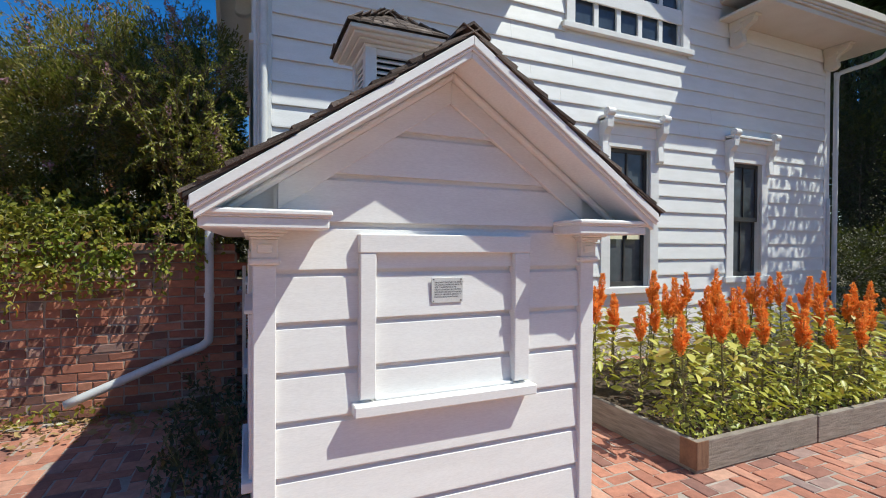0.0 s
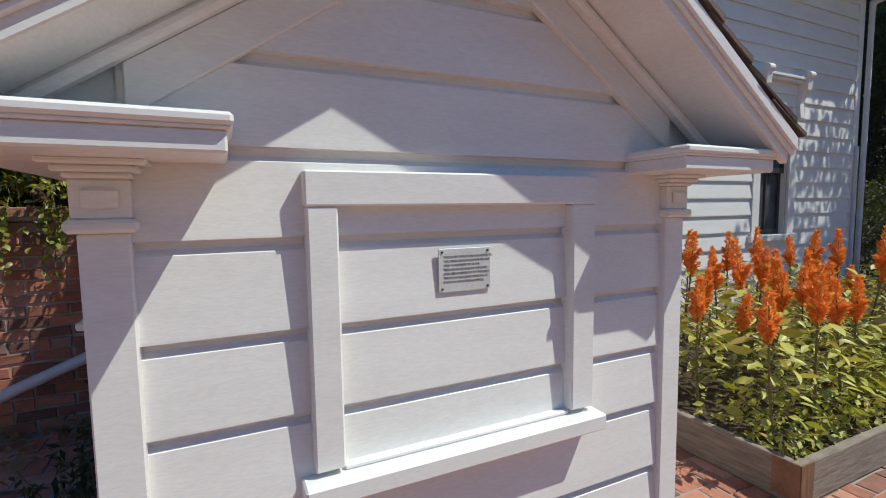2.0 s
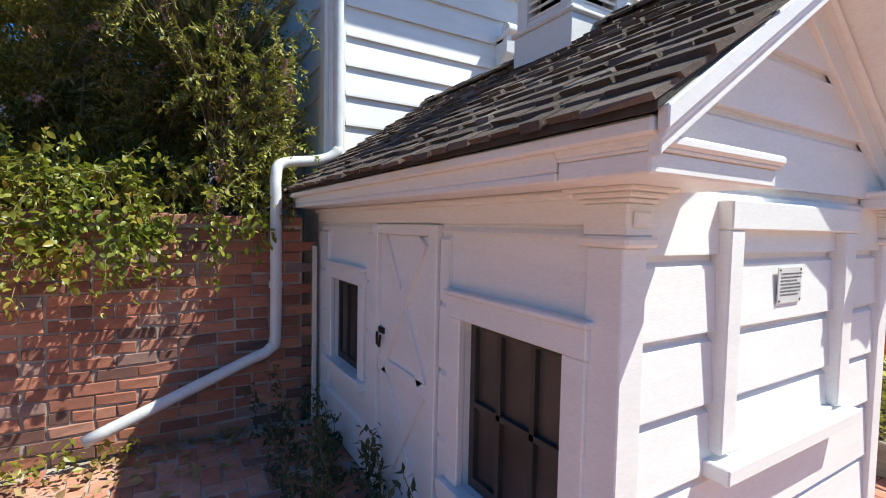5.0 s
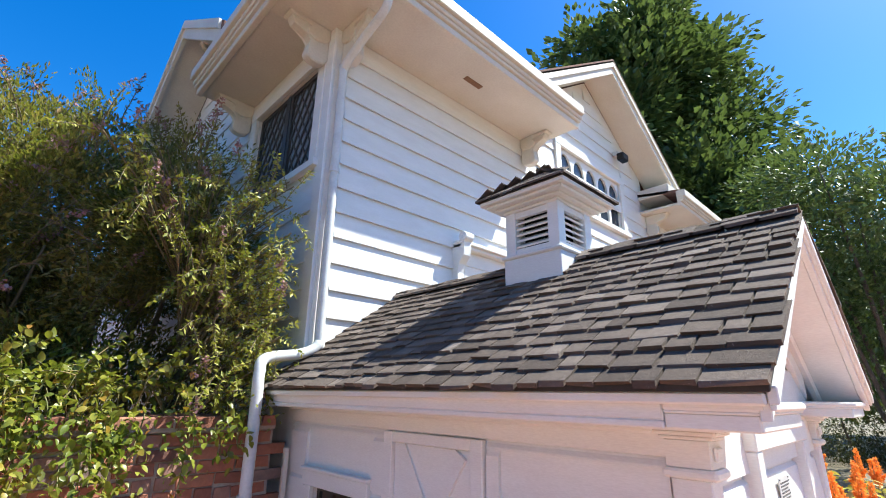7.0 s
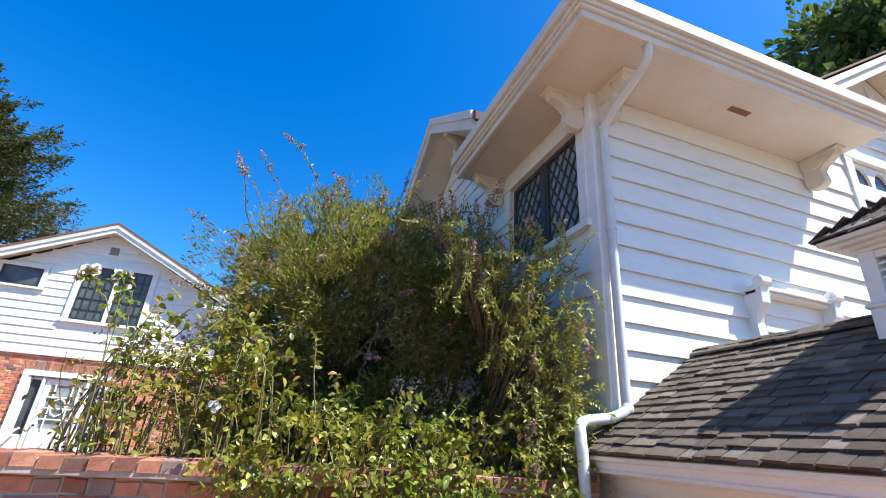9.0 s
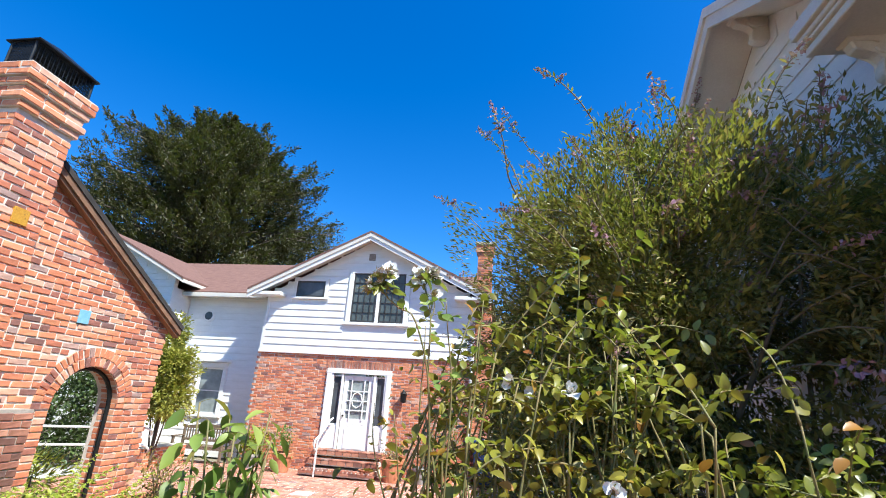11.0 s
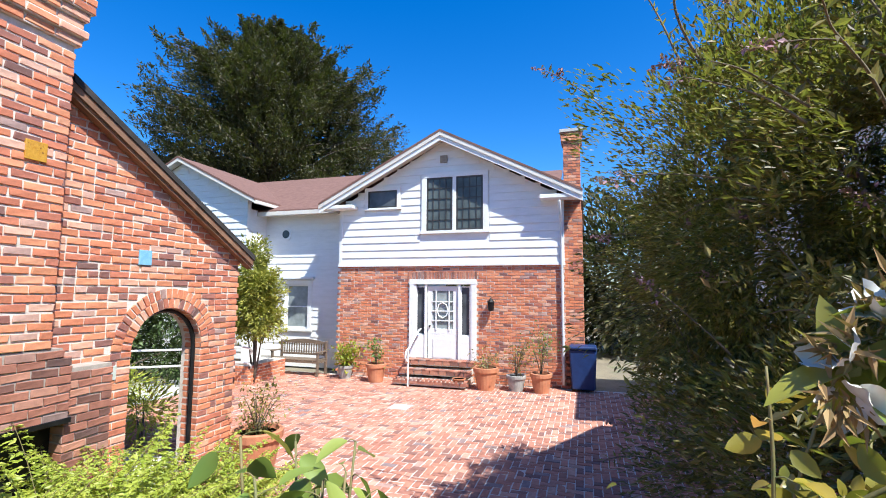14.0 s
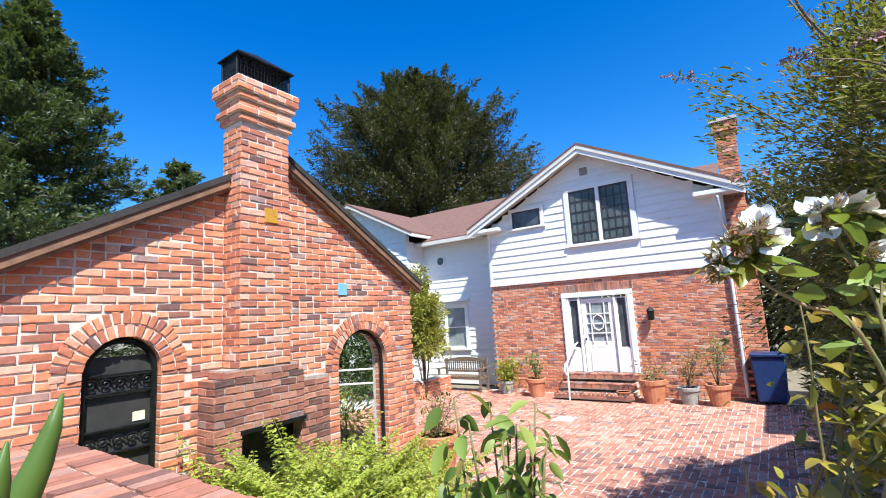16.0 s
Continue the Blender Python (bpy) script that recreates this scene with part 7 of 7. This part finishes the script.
# ferns at the foot of the brick gable
def fern(at, size, rng):
    f = thing("fern", at, "bright green fern clump at the foot of the brick gable", "fern", "ferns by the brick gable")
    spots, canes = [], []
    sizes = []
    for k in range(34):
        a = k * 2.4 + rng.uniform(-0.3, 0.3)
        lean = rng.uniform(0.45, 1.0)
        pts = []
        L = size * rng.uniform(0.95, 1.4)
        fwd = Vector((math.cos(a), math.sin(a), 0))
        for i in range(28):
            u = i / 27
            out = L * lean * 0.85 * (0.55 * u + 0.45 * u * u)
            up = L * (1.12 - 0.35 * lean) * (u - 0.48 * lean * u * u)
            p = Vector(at) + Vector((math.cos(a) * out, math.sin(a) * out, up))
            pts.append(p)
            if i > 4:
                reach = 0.20 * size * min(1.0, (u - 0.12) * 4.0) * (1.03 - u) ** 0.85 * rng.uniform(0.85, 1.1)
                for s in (-1, 1):
                    way = (Vector((-math.sin(a), math.cos(a), 0.05)) * s + fwd * 0.45).normalized()
                    for q in range(1, 7):
                        c = p + way * reach * q / 6.5 - Vector((0, 0, reach * 0.25 * (q / 6) ** 2))
                        for g in (-1, 1):
                            spots.append((np.array(c), np.array(way * 1.0 + fwd * g * 0.7)))
                            sizes.append((0.022 + 0.26 * reach) * (1.2 - 0.11 * q))
        canes.append((pts[::5] + [pts[-1]], 0.004, 0.0015))
    ob = leaves("fronds", spots, LEAF_FERN, f, np.array(sizes), 0.46, droop=0.1)
    tagged(limbs("midrib", f, canes, STEM, 4), kind="stuff")
    return f


for at, s in (((-6.95, 6.25, 0.0), 1.35), ((-6.75, 6.85, 0.0), 1.45), ((-6.75, 7.45, 0.0), 1.25), ((-6.45, 5.95, 0.0), 1.4), ((-7.0, 5.75, 0.0), 1.25), ((-6.2, 6.6, 0.0), 1.35), ((-6.45, 8.0, 0.0), 1.0)):
    fern(at, s, rng)

# thick-leaved succulent beside the path
suc = thing("tall_succulent", (-4.48, 4.09, 0), "tall succulent with thick upright green leaves beside the wall", "succulent")
limbs("stem", suc, [([(-4.48, 4.09, 0), (-4.49, 4.10, 0.9), (-4.49, 4.09, 1.68)], 0.035, 0.025)], STEM, 8)
for k in range(13):
    a = k * 2.4
    bm = bmesh.new()
    L = 0.30 + 0.10 * (k % 3)
    z0 = 1.40 + 0.022 * k
    pts, rad = [], []
    for i in range(7):
        u = i / 6
        out = 0.02 + L * (0.55 * u - 0.2 * u * u)
        pts.append((-4.49 + math.cos(a) * out, 4.09 + math.sin(a) * out, z0 + L * 0.9 * u))
        rad.append(0.004 + 0.034 * math.sin(math.pi * (0.25 + 0.72 * u)) if i < 6 else 0.003)
    tube(bm, pts, rad, 8)
    part("leaf", bm, LEAF_POT, suc, smooth=True)

# ---- raised bed of amaranth ----
bed = thing("raised_bed", (4.4, 3.0, 0), "weathered grey timber raised bed with rusty corner plates", "planter")
BX0, BX1, BY0, BY1 = 2.69, 6.6, 2.18, 3.95
for dims in ((BX0, BX0 + 0.045, BY0 + 0.046, BY1, 0.0, 0.205), (BX0, 3.95, BY0, BY0 + 0.045, 0.0, 0.205), (3.955, BX1, BY0 - 0.004, BY0 + 0.041, 0.0, 0.200), (BX1 - 0.045, BX1, BY0 + 0.046, BY1, 0, 0.2), (BX0, BX1, BY1, BY1 + 0.045, 0, 0.2)):
    slab("board", dims, WOOD_GREY, bed, bevel=0.006)
slab("corner_plate", (BX0 - 0.004, BX0 + 0.10, BY0 - 0.008, BY0 - 0.001, 0.03, 0.207), WOOD_BROWN, bed, "rusty corner plate", 0.001)
slab("corner_plate", (BX0 - 0.008, BX0 - 0.001, BY0 - 0.004, BY0 + 0.12, 0.03, 0.207), WOOD_BROWN, bed, "rusty corner plate", 0.001)
slab("soil", (BX0 + 0.046, BX1 - 0.046, BY0 + 0.046, BY1 - 0.001, 0.0, 0.15), SOIL, bed, "dark moist soil", 0)


def amaranth(h, rng):
    """A plant at the origin: stem, leaves, a branched orange plume."""
    p = thing("amaranth", (0, 0, 0), "tall amaranth with orange feathery plume in the raised bed", "plant", "amaranths in the raised bed")
    lean = Vector((rng.uniform(-0.08, 0.08), rng.uniform(-0.08, 0.08), 1)).normalized()
    top = lean * h
    spots, bits, canes = [], [], [([Vector((0, 0, 0)), top * 0.5 + Vector((0.01, 0, 0)), top], 0.009, 0.004)]
    for k in range(44):
        u = 0.08 + 0.66 * k / 44
        a = k * 2.4
        d = Vector((math.cos(a), math.sin(a), 0.45))
        c = top * u
        st = 0.02 + 0.13 * (1.0 - u) + 0.03 * rng.random()
        e = c + d.normalized() * st
        canes.append(([c, (c + e) / 2 + Vector((0, 0, 0.008)), e], 0.0025, 0.0015))
        spots.append((np.array(e), np.array(d) + np.array([0, 0, -0.35])))
    spikes = [(top * 0.78, lean, 0.32 * h, 0.030)] + [(top * (0.72 + 0.04 * k), (lean + Vector((math.cos(k * 2.1), math.sin(k * 2.1), 0)) * 0.55).normalized(), 0.13 * h, 0.012) for k in range(4)]
    for b, d, ln, w in spikes:
        n = int(ln * 1250)
        for k in range(n):
            u = k / n
            rad = w * min(1.0, 0.35 + u * 4.0) * (1.0 - u) ** 0.55 * (0.5 + 0.7 * rng.random())
            a = rng.uniform(0, math.tau)
            s = d.orthogonal().normalized()
            s.rotate(Matrix.Rotation(a, 3, d))
            bits.append((np.array(b + d * ln * u + s * rad), np.array(d * 1.2 + s * 0.8)))
    leaves("leaves", spots, LEAF_BED, p, 0.088, 0.42, droop=0.3, fine=True)
    limbs("stem", p, canes, STEM, 5)
    leaves("plume", bits, PLUME, p, 0.026, 0.5, "orange feathery plume", droop=0.0)
    return p


kinds = [amaranth(h, rng) for h in (0.94, 0.84, 0.74, 0.62)]
first = [True] * len(kinds)
for i in range(13):
    for j in range(4):
        x = BX0 + 0.22 + i * 0.265 + rng.uniform(-0.09, 0.09)
        y = BY0 + 0.22 + j * 0.43 + rng.uniform(-0.10, 0.10)
        k = rng.choice((0, 1, 1, 2, 2, 3)) if j > 0 else rng.choice((1, 2, 2, 3))
        m = pose(x, y, 0.15, rng.uniform(-4, 4), rng.uniform(-4, 4), rng.uniform(0, 360))
        if first[k]:
            kinds[k].matrix_basis = m
            first[k] = False
        else:
            copy_thing(kinds[k], m)
low = thing("low_planting", (4.6, 3.0, 0.15), "low green leafy plants at the edge of the raised bed", "plant", kind="stuff")
spots = []
for k in range(2600):
    x, y = rng.uniform(BX0 + 0.06, BX1 - 0.06), BY0 + 0.06 + 0.55 * rng.random() ** 1.6
    spots.append((np.array((x, y, 0.15 + 0.20 * rng.random() ** 1.4)), nrng.normal(0, 1, 3) + np.array([0, 0, 0.5])))
leaves("low_leaves", spots, LEAF_BED, low, 0.045, 0.55)

# ---- pots ----
def pot(name, at, r, h, material, label, taper=0.72):
    p = thing(name, at, label, "plant pot", "pots by the courtyard house")
    bm = bmesh.new()
    lathe(bm, [(r * taper, 0), (r * 0.97, h * 0.80), (r * 1.06, h * 0.80), (r * 1.08, h * 0.98), (r * 1.02, h), (r * 0.9, h), (r * 0.88, h * 0.9)], at, 20)
    part("body", bm, material, p, smooth=False)
    bm = bmesh.new()
    lathe(bm, [(r * 0.86, h * 0.86), (r * 0.86, h * 0.90)], at, 14)
    part("soil", bm, SOIL, p)
    return p


def potted(at, height, spread, material, count, size, base, label, bare=0.35, dens_stems=6):
    p = thing("potted_plant", (at[0], at[1], base), label, "plant", "potted plants in the courtyard")
    canes, spots = [], []
    for k in range(dens_stems):
        b = Vector((at[0], at[1], base))
        e = Vector((at[0] + rng.uniform(-spread, spread), at[1] + rng.uniform(-spread, spread), base + height * rng.uniform(0.7, 1.0)))
        canes.append(([b, b.lerp(e, 0.5) + Vector((0, 0, 0.05)), e], 0.010, 0.003))
        for j in range(count // dens_stems):
            u = bare + (1 - bare) * rng.random()
            c = b.lerp(e, u)
            spots.append((np.array(c) + nrng.normal(0, 0.05 + spread * 0.22, 3), nrng.normal(0, 1, 3) + np.array([0, 0, 0.5])))
    leaves("foliage", spots, material, p, size, 0.5)
    limbs("stem", p, canes, TWIG, 5)


pot("pot", (-9.42, 15.72, 0), 0.20, 0.34, STONE_POT, "dark grey stone pot by the brick front")
potted((-9.42, 15.72), 0.62, 0.28, LEAF_LIME, 700, 0.09, 0.30, "lime green bushy plant in a stone pot", 0.1, 9)
pot("pot", (-8.45, 15.55, 0), 0.25, 0.46, TERRA, "round terracotta pot by the brick front")
potted((-8.45, 15.55), 0.75, 0.12, LEAF_POT, 160, 0.09, 0.42, "thin upright green plant in a terracotta pot", 0.2, 4)
pot("pot", (-5.57, 15.52, 0), 0.28, 0.52, TERRA, "large terracotta pot beside the steps")
potted((-5.57, 15.52), 0.35, 0.3, LEAF_BUSH, 260, 0.06, 0.46, "low grey-green plant in a terracotta pot", 0.1, 7)
pot("pot", (-4.86, 15.62, 0), 0.22, 0.36, STONE_POT, "grey stone pot by the brick front")
potted((-4.86, 15.62), 0.85, 0.30, LEAF_BUSH, 260, 0.06, 0.32, "sparse twiggy plant in a grey pot", 0.3, 8)
pot("pot", (-4.28, 15.60, 0), 0.24, 0.44, TERRA, "terracotta pot near the corner of the house")
potted((-4.28, 15.60), 1.1, 0.32, LEAF_POT, 380, 0.06, 0.4, "open green shrub in a terracotta pot", 0.45, 8)
pot("pot", (-7.35, 9.62, 0), 0.31, 0.52, TERRA, "big cracked terracotta pot by the arch corner")
potted((-7.35, 9.62), 0.65, 0.28, LEAF_BUSH, 650, 0.05, 0.46, "bushy drying plant in a big terracotta pot", 0.05, 10)
pot("bowl", (-6.2, 15.40, 0.15), 0.16, 0.09, TERRA, "shallow terracotta bowl on the steps", 0.6)

# shrubs and hedges round about
def mound(name, clumps, material, size, density, label, category="shrub", trunk=None, shell=0.5, rough=0.4, width=0.5):
    b = (clumps[0][0][0], clumps[0][0][1], 0)
    t = thing(name, b, label, category)
    leaves("crown", crown_spots(clumps, density, nrng, shell, rough), material, t, size, width)
    lines = []
    base = Vector(b)
    r = trunk or 0.04
    for c, q in clumps:
        e = Vector(c) + Vector((0, 0, q[2] * 0.45))
        foot = Vector((c[0], c[1], 0))
        base = Vector(b) if (foot - Vector(b)).length < 2.6 * max(1.0, r * 7) else foot
        lines.append(([base, base.lerp(e, 0.5) + Vector((rng.uniform(-0.1, 0.1) * q[0], rng.uniform(-0.1, 0.1) * q[0], 0.1 * q[2])), e], r, r * 0.2))
    for foot in {tuple(q[0][0]) for q in lines}:
        limbs("trunk", t, [q for q in lines if tuple(q[0][0]) == foot], BARK, 8)
    return t


mound("clipped_shrub", [((-11.22, 14.35, 2.1), (0.62, 0.6, 0.8)), ((-11.37, 14.3, 2.9), (0.42, 0.4, 0.6)), ((-10.92, 14.25, 1.6), (0.5, 0.45, 0.5)), ((-10.97, 14.2, 2.5), (0.4, 0.4, 0.4)), ((-11.57, 14.3, 1.7), (0.5, 0.5, 0.6)), ((-11.17, 14.3, 3.3), (0.25, 0.25, 0.35))], LEAF_OLIVE, 0.085, 5200, "tall yellow-green shrub against the white wing", "shrub", 0.028, 0.4, 0.9)
mound("hedge", [((11.2, 5.8, 0.8), (1.5, 0.8, 1.0)), ((13.4, 5.8, 0.9), (1.5, 0.9, 1.1)), ((15.8, 5.4, 1.0), (1.7, 0.9, 1.1)), ((17, 1.5, 1.5), (2, 1.5, 1.8)), ((19, -2, 1.5), (2.4, 2, 1.9)), ((16, 3.6, 1.2), (1.8, 1.2, 1.4)), ((15.6, 7.4, 3.4), (1.8, 1.3, 2.8)), ((19, 9, 4), (3, 2.4, 4))], LEAF_DARK, 0.07, 900, "dark clipped hedge beyond the house", "hedge")
mound("small_tree", [((12.3, 2.2, 5.2), (1.7, 1.8, 1.5)), ((11.1, 2.6, 6.3), (1.3, 1.3, 1.0)), ((13.6, 1.6, 6.2), (1.5, 1.5, 1.3)), ((12.5, 3.4, 6.9), (1.3, 1.2, 0.9)), ((10.3, 1.6, 5.3), (0.9, 0.9, 0.8)), ((12.6, 2.4, 3.4), (1.5, 1.5, 1.2)), ((11.6, 3.0, 4.2), (1.1, 1.1, 0.9)), ((13.4, 3.2, 2.6), (1.6, 1.3, 1.2))], LEAF_TREE, 0.13, 260, "broad-leaved garden tree beyond the planting bed", "tree", 0.07, 0.2, 0.6)
mound("maple_tree", [((20, 9, 16.5), (3.6, 3.6, 3.2)), ((17.2, 9.8, 13.2), (3.0, 3.0, 2.6)), ((22.6, 7.8, 14.0), (3.4, 3.2, 2.8)), ((20.6, 8.8, 20.5), (2.4, 2.4, 1.9)), ((23.6, 6.6, 10.0), (3.2, 3.0, 2.6)), ((18.2, 8.2, 18.8), (1.9, 1.9, 1.6)), ((19.0, 7.2, 9.5), (3.0, 2.8, 2.4)), ((16.6, 10.6, 17.8), (1.7, 1.7, 1.4)), ((22.6, 7.2, 18.2), (1.9, 1.9, 1.6)), ((15.5, 11, 14.8), (1.6, 1.6, 1.8)), ((24.6, 7.4, 16.2), (1.5, 1.5, 1.2))], LEAF_TREE, 0.36, 62, "large spreading broad-leaved tree behind the house", "tree", 0.42, 0.35, 1.0, 0.6)
mound("maple_tree", [((26, 1.5, 6.0), (3.6, 3.4, 2.8)), ((29, 3.5, 5.4), (3.4, 3.2, 3.2)), ((25, -3.0, 5.0), (3.4, 3.4, 3.2)), ((22, 3.6, 3.6), (2.4, 2.4, 2.2)), ((21, 0.4, 3.4), (2.4, 2.4, 2.2))], LEAF_TREE, 0.34, 60, "group of lower green garden trees", "tree", 0.3, 0.25, 0.65, 0.6)


def conifer(name, base, height, radius, label, material, tiers, per, size, low=0.1, seedv=1, peak=0.35, rise=0.45, dome=1.7):
    """A broad conifer: many drooping boughs from a tapered trunk, fuller low down, uneven outline."""
    r_ = random.Random(seedv)
    t = thing(name, base, label, "tree")
    bx = Vector(base)
    lines, spots = [([bx, bx + Vector((0, 0, height * 0.5)), bx + Vector((0, 0, height * 0.96))], radius * 0.07, 0.05)], []
    for k in range(tiers):
        u = low + (1 - low) * (k / tiers)
        reach = radius * (1 - max(0.0, (u - peak) / (1 - peak)) ** dome) * (0.65 + 0.35 * min(1, (u - low) / 0.15 + 0.3)) * r_.uniform(0.80, 1.10)
        a = k * 2.399 + r_.uniform(-0.4, 0.4)
        st = bx + Vector((0, 0, height * u))
        d = Vector((math.cos(a), math.sin(a), 0))
        e = st + d * reach + Vector((0, 0, reach * r_.uniform(0.02, 0.36)))
        lines.append(([st, st.lerp(e, 0.6) + Vector((0, 0, reach * 0.08)), e], 0.09, 0.02))
        for j in range(11):
            q = 0.28 + 0.72 * (j + r_.random()) / 11
            c = st.lerp(e, q) + Vector((r_.gauss(0, 1), r_.gauss(0, 1), r_.gauss(0, 0.4))) * (0.17 * reach * (1.1 - q) + 0.12)
            tip = (d + Vector((r_.gauss(0, 0.35), r_.gauss(0, 0.35), r_.uniform(rise - 0.6, rise)))).normalized()
            long = (0.16 * reach + 0.35) * r_.uniform(0.6, 1.3)
            for g in range(per // 11):
                u_ = r_.random()
                pt = c + tip * long * (u_ - 0.3) + Vector((r_.gauss(0, 1), r_.gauss(0, 1), r_.gauss(0, 0.6) - 0.3)) * 0.20 * long * (1.15 - u_)
                spots.append((np.array(pt), np.array(tip) + np.array([r_.gauss(0, 0.45), r_.gauss(0, 0.45), r_.gauss(0, 0.3)])))
    leaves("crown", spots, material, t, size, 0.34, droop=0.3)
    limbs("trunk", t, lines, BARK, 6)


conifer("yew_tree", (-22.5, 29.5, 0), 19.4, 7.6, "huge dark spreading conifer behind the courtyard house", LEAF_DARK, 300, 1000, 0.21, 0.30, 3, 0.50, 1.1, 2.1)
conifer("redwood_tree", (-27, 9.0, 0), 16.5, 4.7, "tall feathery evergreen beyond the brick outbuilding", LEAF_REDWOOD, 200, 900, 0.20, 0.06, 8, 0.25, 0.9, 1.5)
conifer("redwood_tree", (-23.5, 13.5, 0), 9.5, 3.2, "smaller feathery evergreen beside the tall one", LEAF_REDWOOD, 70, 420, 0.20, 0.1, 9, 0.2)
mound("distant_trees", [((-1.5, 24, 3.0), (3.5, 2.5, 3.2)), ((4.5, 26, 4.0), (4.5, 3, 4.2)), ((-16, 34, 4), (6, 3, 4)), ((-24, 18, 2.5), (4, 3, 2.5)), ((-27, 22, 3.0), (5, 4, 3.4)), ((-15.8, 10.8, 1.0), (1.6, 1.2, 1.1)), ((-17, 12.2, 1.4), (2.0, 1.4, 1.6)), ((-19, 14.2, 1.8), (2.2, 1.6, 2.0))], LEAF_DARK, 0.22, 150, "dark mixed trees and shrubs closing the garden", "trees", 0.2, 0.35, 0.5)
mound("arch_plants", [((-9.6, 9.9, 0.45), (0.6, 0.45, 0.5)), ((-12.2, 11.4, 0.35), (1.1, 0.6, 0.45)), ((-10.6, 10.6, 0.3), (0.6, 0.5, 0.35))], LEAF_FERN, 0.12, 900, "strappy green plants beyond the brick arch", "plant", 0.02, 0.2, 0.4, 0.25)
mound("shade_shrubs", [((-14.6, 12.5, 1.7), (1.5, 0.45, 1.7)), ((-13.2, 13.5, 2.0), (1.0, 0.4, 1.0)), ((-12.4, 13.9, 1.9), (0.7, 0.4, 0.9)), ((-14.2, 13.3, 1.4), (1.0, 0.4, 1.2)), ((-13.0, 13.6, 0.6), (0.9, 0.4, 0.6)), ((-16.6, 12.3, 2.0), (1.2, 0.5, 2.0)), ((-13.6, 12.9, 2.6), (0.8, 0.5, 1.0)), ((-12.9, 14.3, 1.2), (0.8, 0.5, 1.3)), ((-14.0, 14.4, 1.3), (0.9, 0.5, 1.5)), ((-15.2, 14.2, 1.3), (0.9, 0.5, 1.5))], LEAF_TREE, 0.10, 1100, "dark leafy shrubs beyond the ramp rail", "shrub", 0.04, 0.35, 0.5)
mound("garden_tree_row", [((-8, -14, 3.5), (3, 2.5, 3)), ((-2, -16, 4), (3.5, 2.5, 3.4)), ((5, -17, 3.5), (3.5, 2.5, 3)), ((11, -15, 3), (3, 2.5, 2.6))], LEAF_TREE, 0.3, 60, "row of garden trees across the lawn", "trees", 0.2, 0.3, 0.5)

# weeds at the foot of the shed wall, fallen leaves
wd = thing("weeds", (0.0, 3.0, 0), "straggling weeds at the foot of the outbuilding wall", "weeds", kind="stuff")
spots, canes = [], []
for k in range(48):
    x, y = 0.05 - 0.42 * rng.random() ** 1.6, rng.uniform(2.5, 4.6)
    h = rng.choice((0.12, 0.2, 0.3, 0.45)) * rng.uniform(0.8, 1.2)
    e = Vector((x - rng.uniform(0, 0.12), y + rng.uniform(-0.1, 0.1), h))
    canes.append(([Vector((x, y, 0)), Vector((x, y, h * 0.5)), e], 0.004, 0.002))
    for j in range(int(60 * h) + 16):
        c = Vector((x, y, 0)).lerp(e, rng.uniform(0.15, 1))
        spots.append((np.array(c) + nrng.normal(0, 0.02, 3), nrng.normal(0, 1, 3) + np.array([-0.2, 0, 0.5])))
leaves("weed_leaves", spots, LEAF_DARK, wd, 0.05, 0.40)
limbs("weed_stems", wd, canes, STEM, 4)
fl = thing("fallen_leaves", (-2, 4.4, 0), "dry fallen leaves along the foot of the wall", "leaves", kind="stuff")
spots = [(np.array((-0.4 - 3.2 * rng.random(), 4.74 - 0.65 * rng.random() ** 2.2, 0.012 + 0.02 * rng.random())), np.array((rng.uniform(-1, 1), rng.uniform(-1, 1), 0.1))) for k in range(420)]
leaves("dry_leaves", spots, LEAF_DRY, fl, 0.06, 0.6, droop=0.1)
spots = [(np.array((-1.0 - 2.6 * rng.random(), 4.70 - 0.25 * rng.random(), 0.02 + 0.16 * rng.random())), nrng.normal(0, 1, 3) + np.array([0, 0, 0.6])) for k in range(500)]
leaves("creeping_leaves", spots, LEAF_ROSE, fl, 0.045, 0.6)
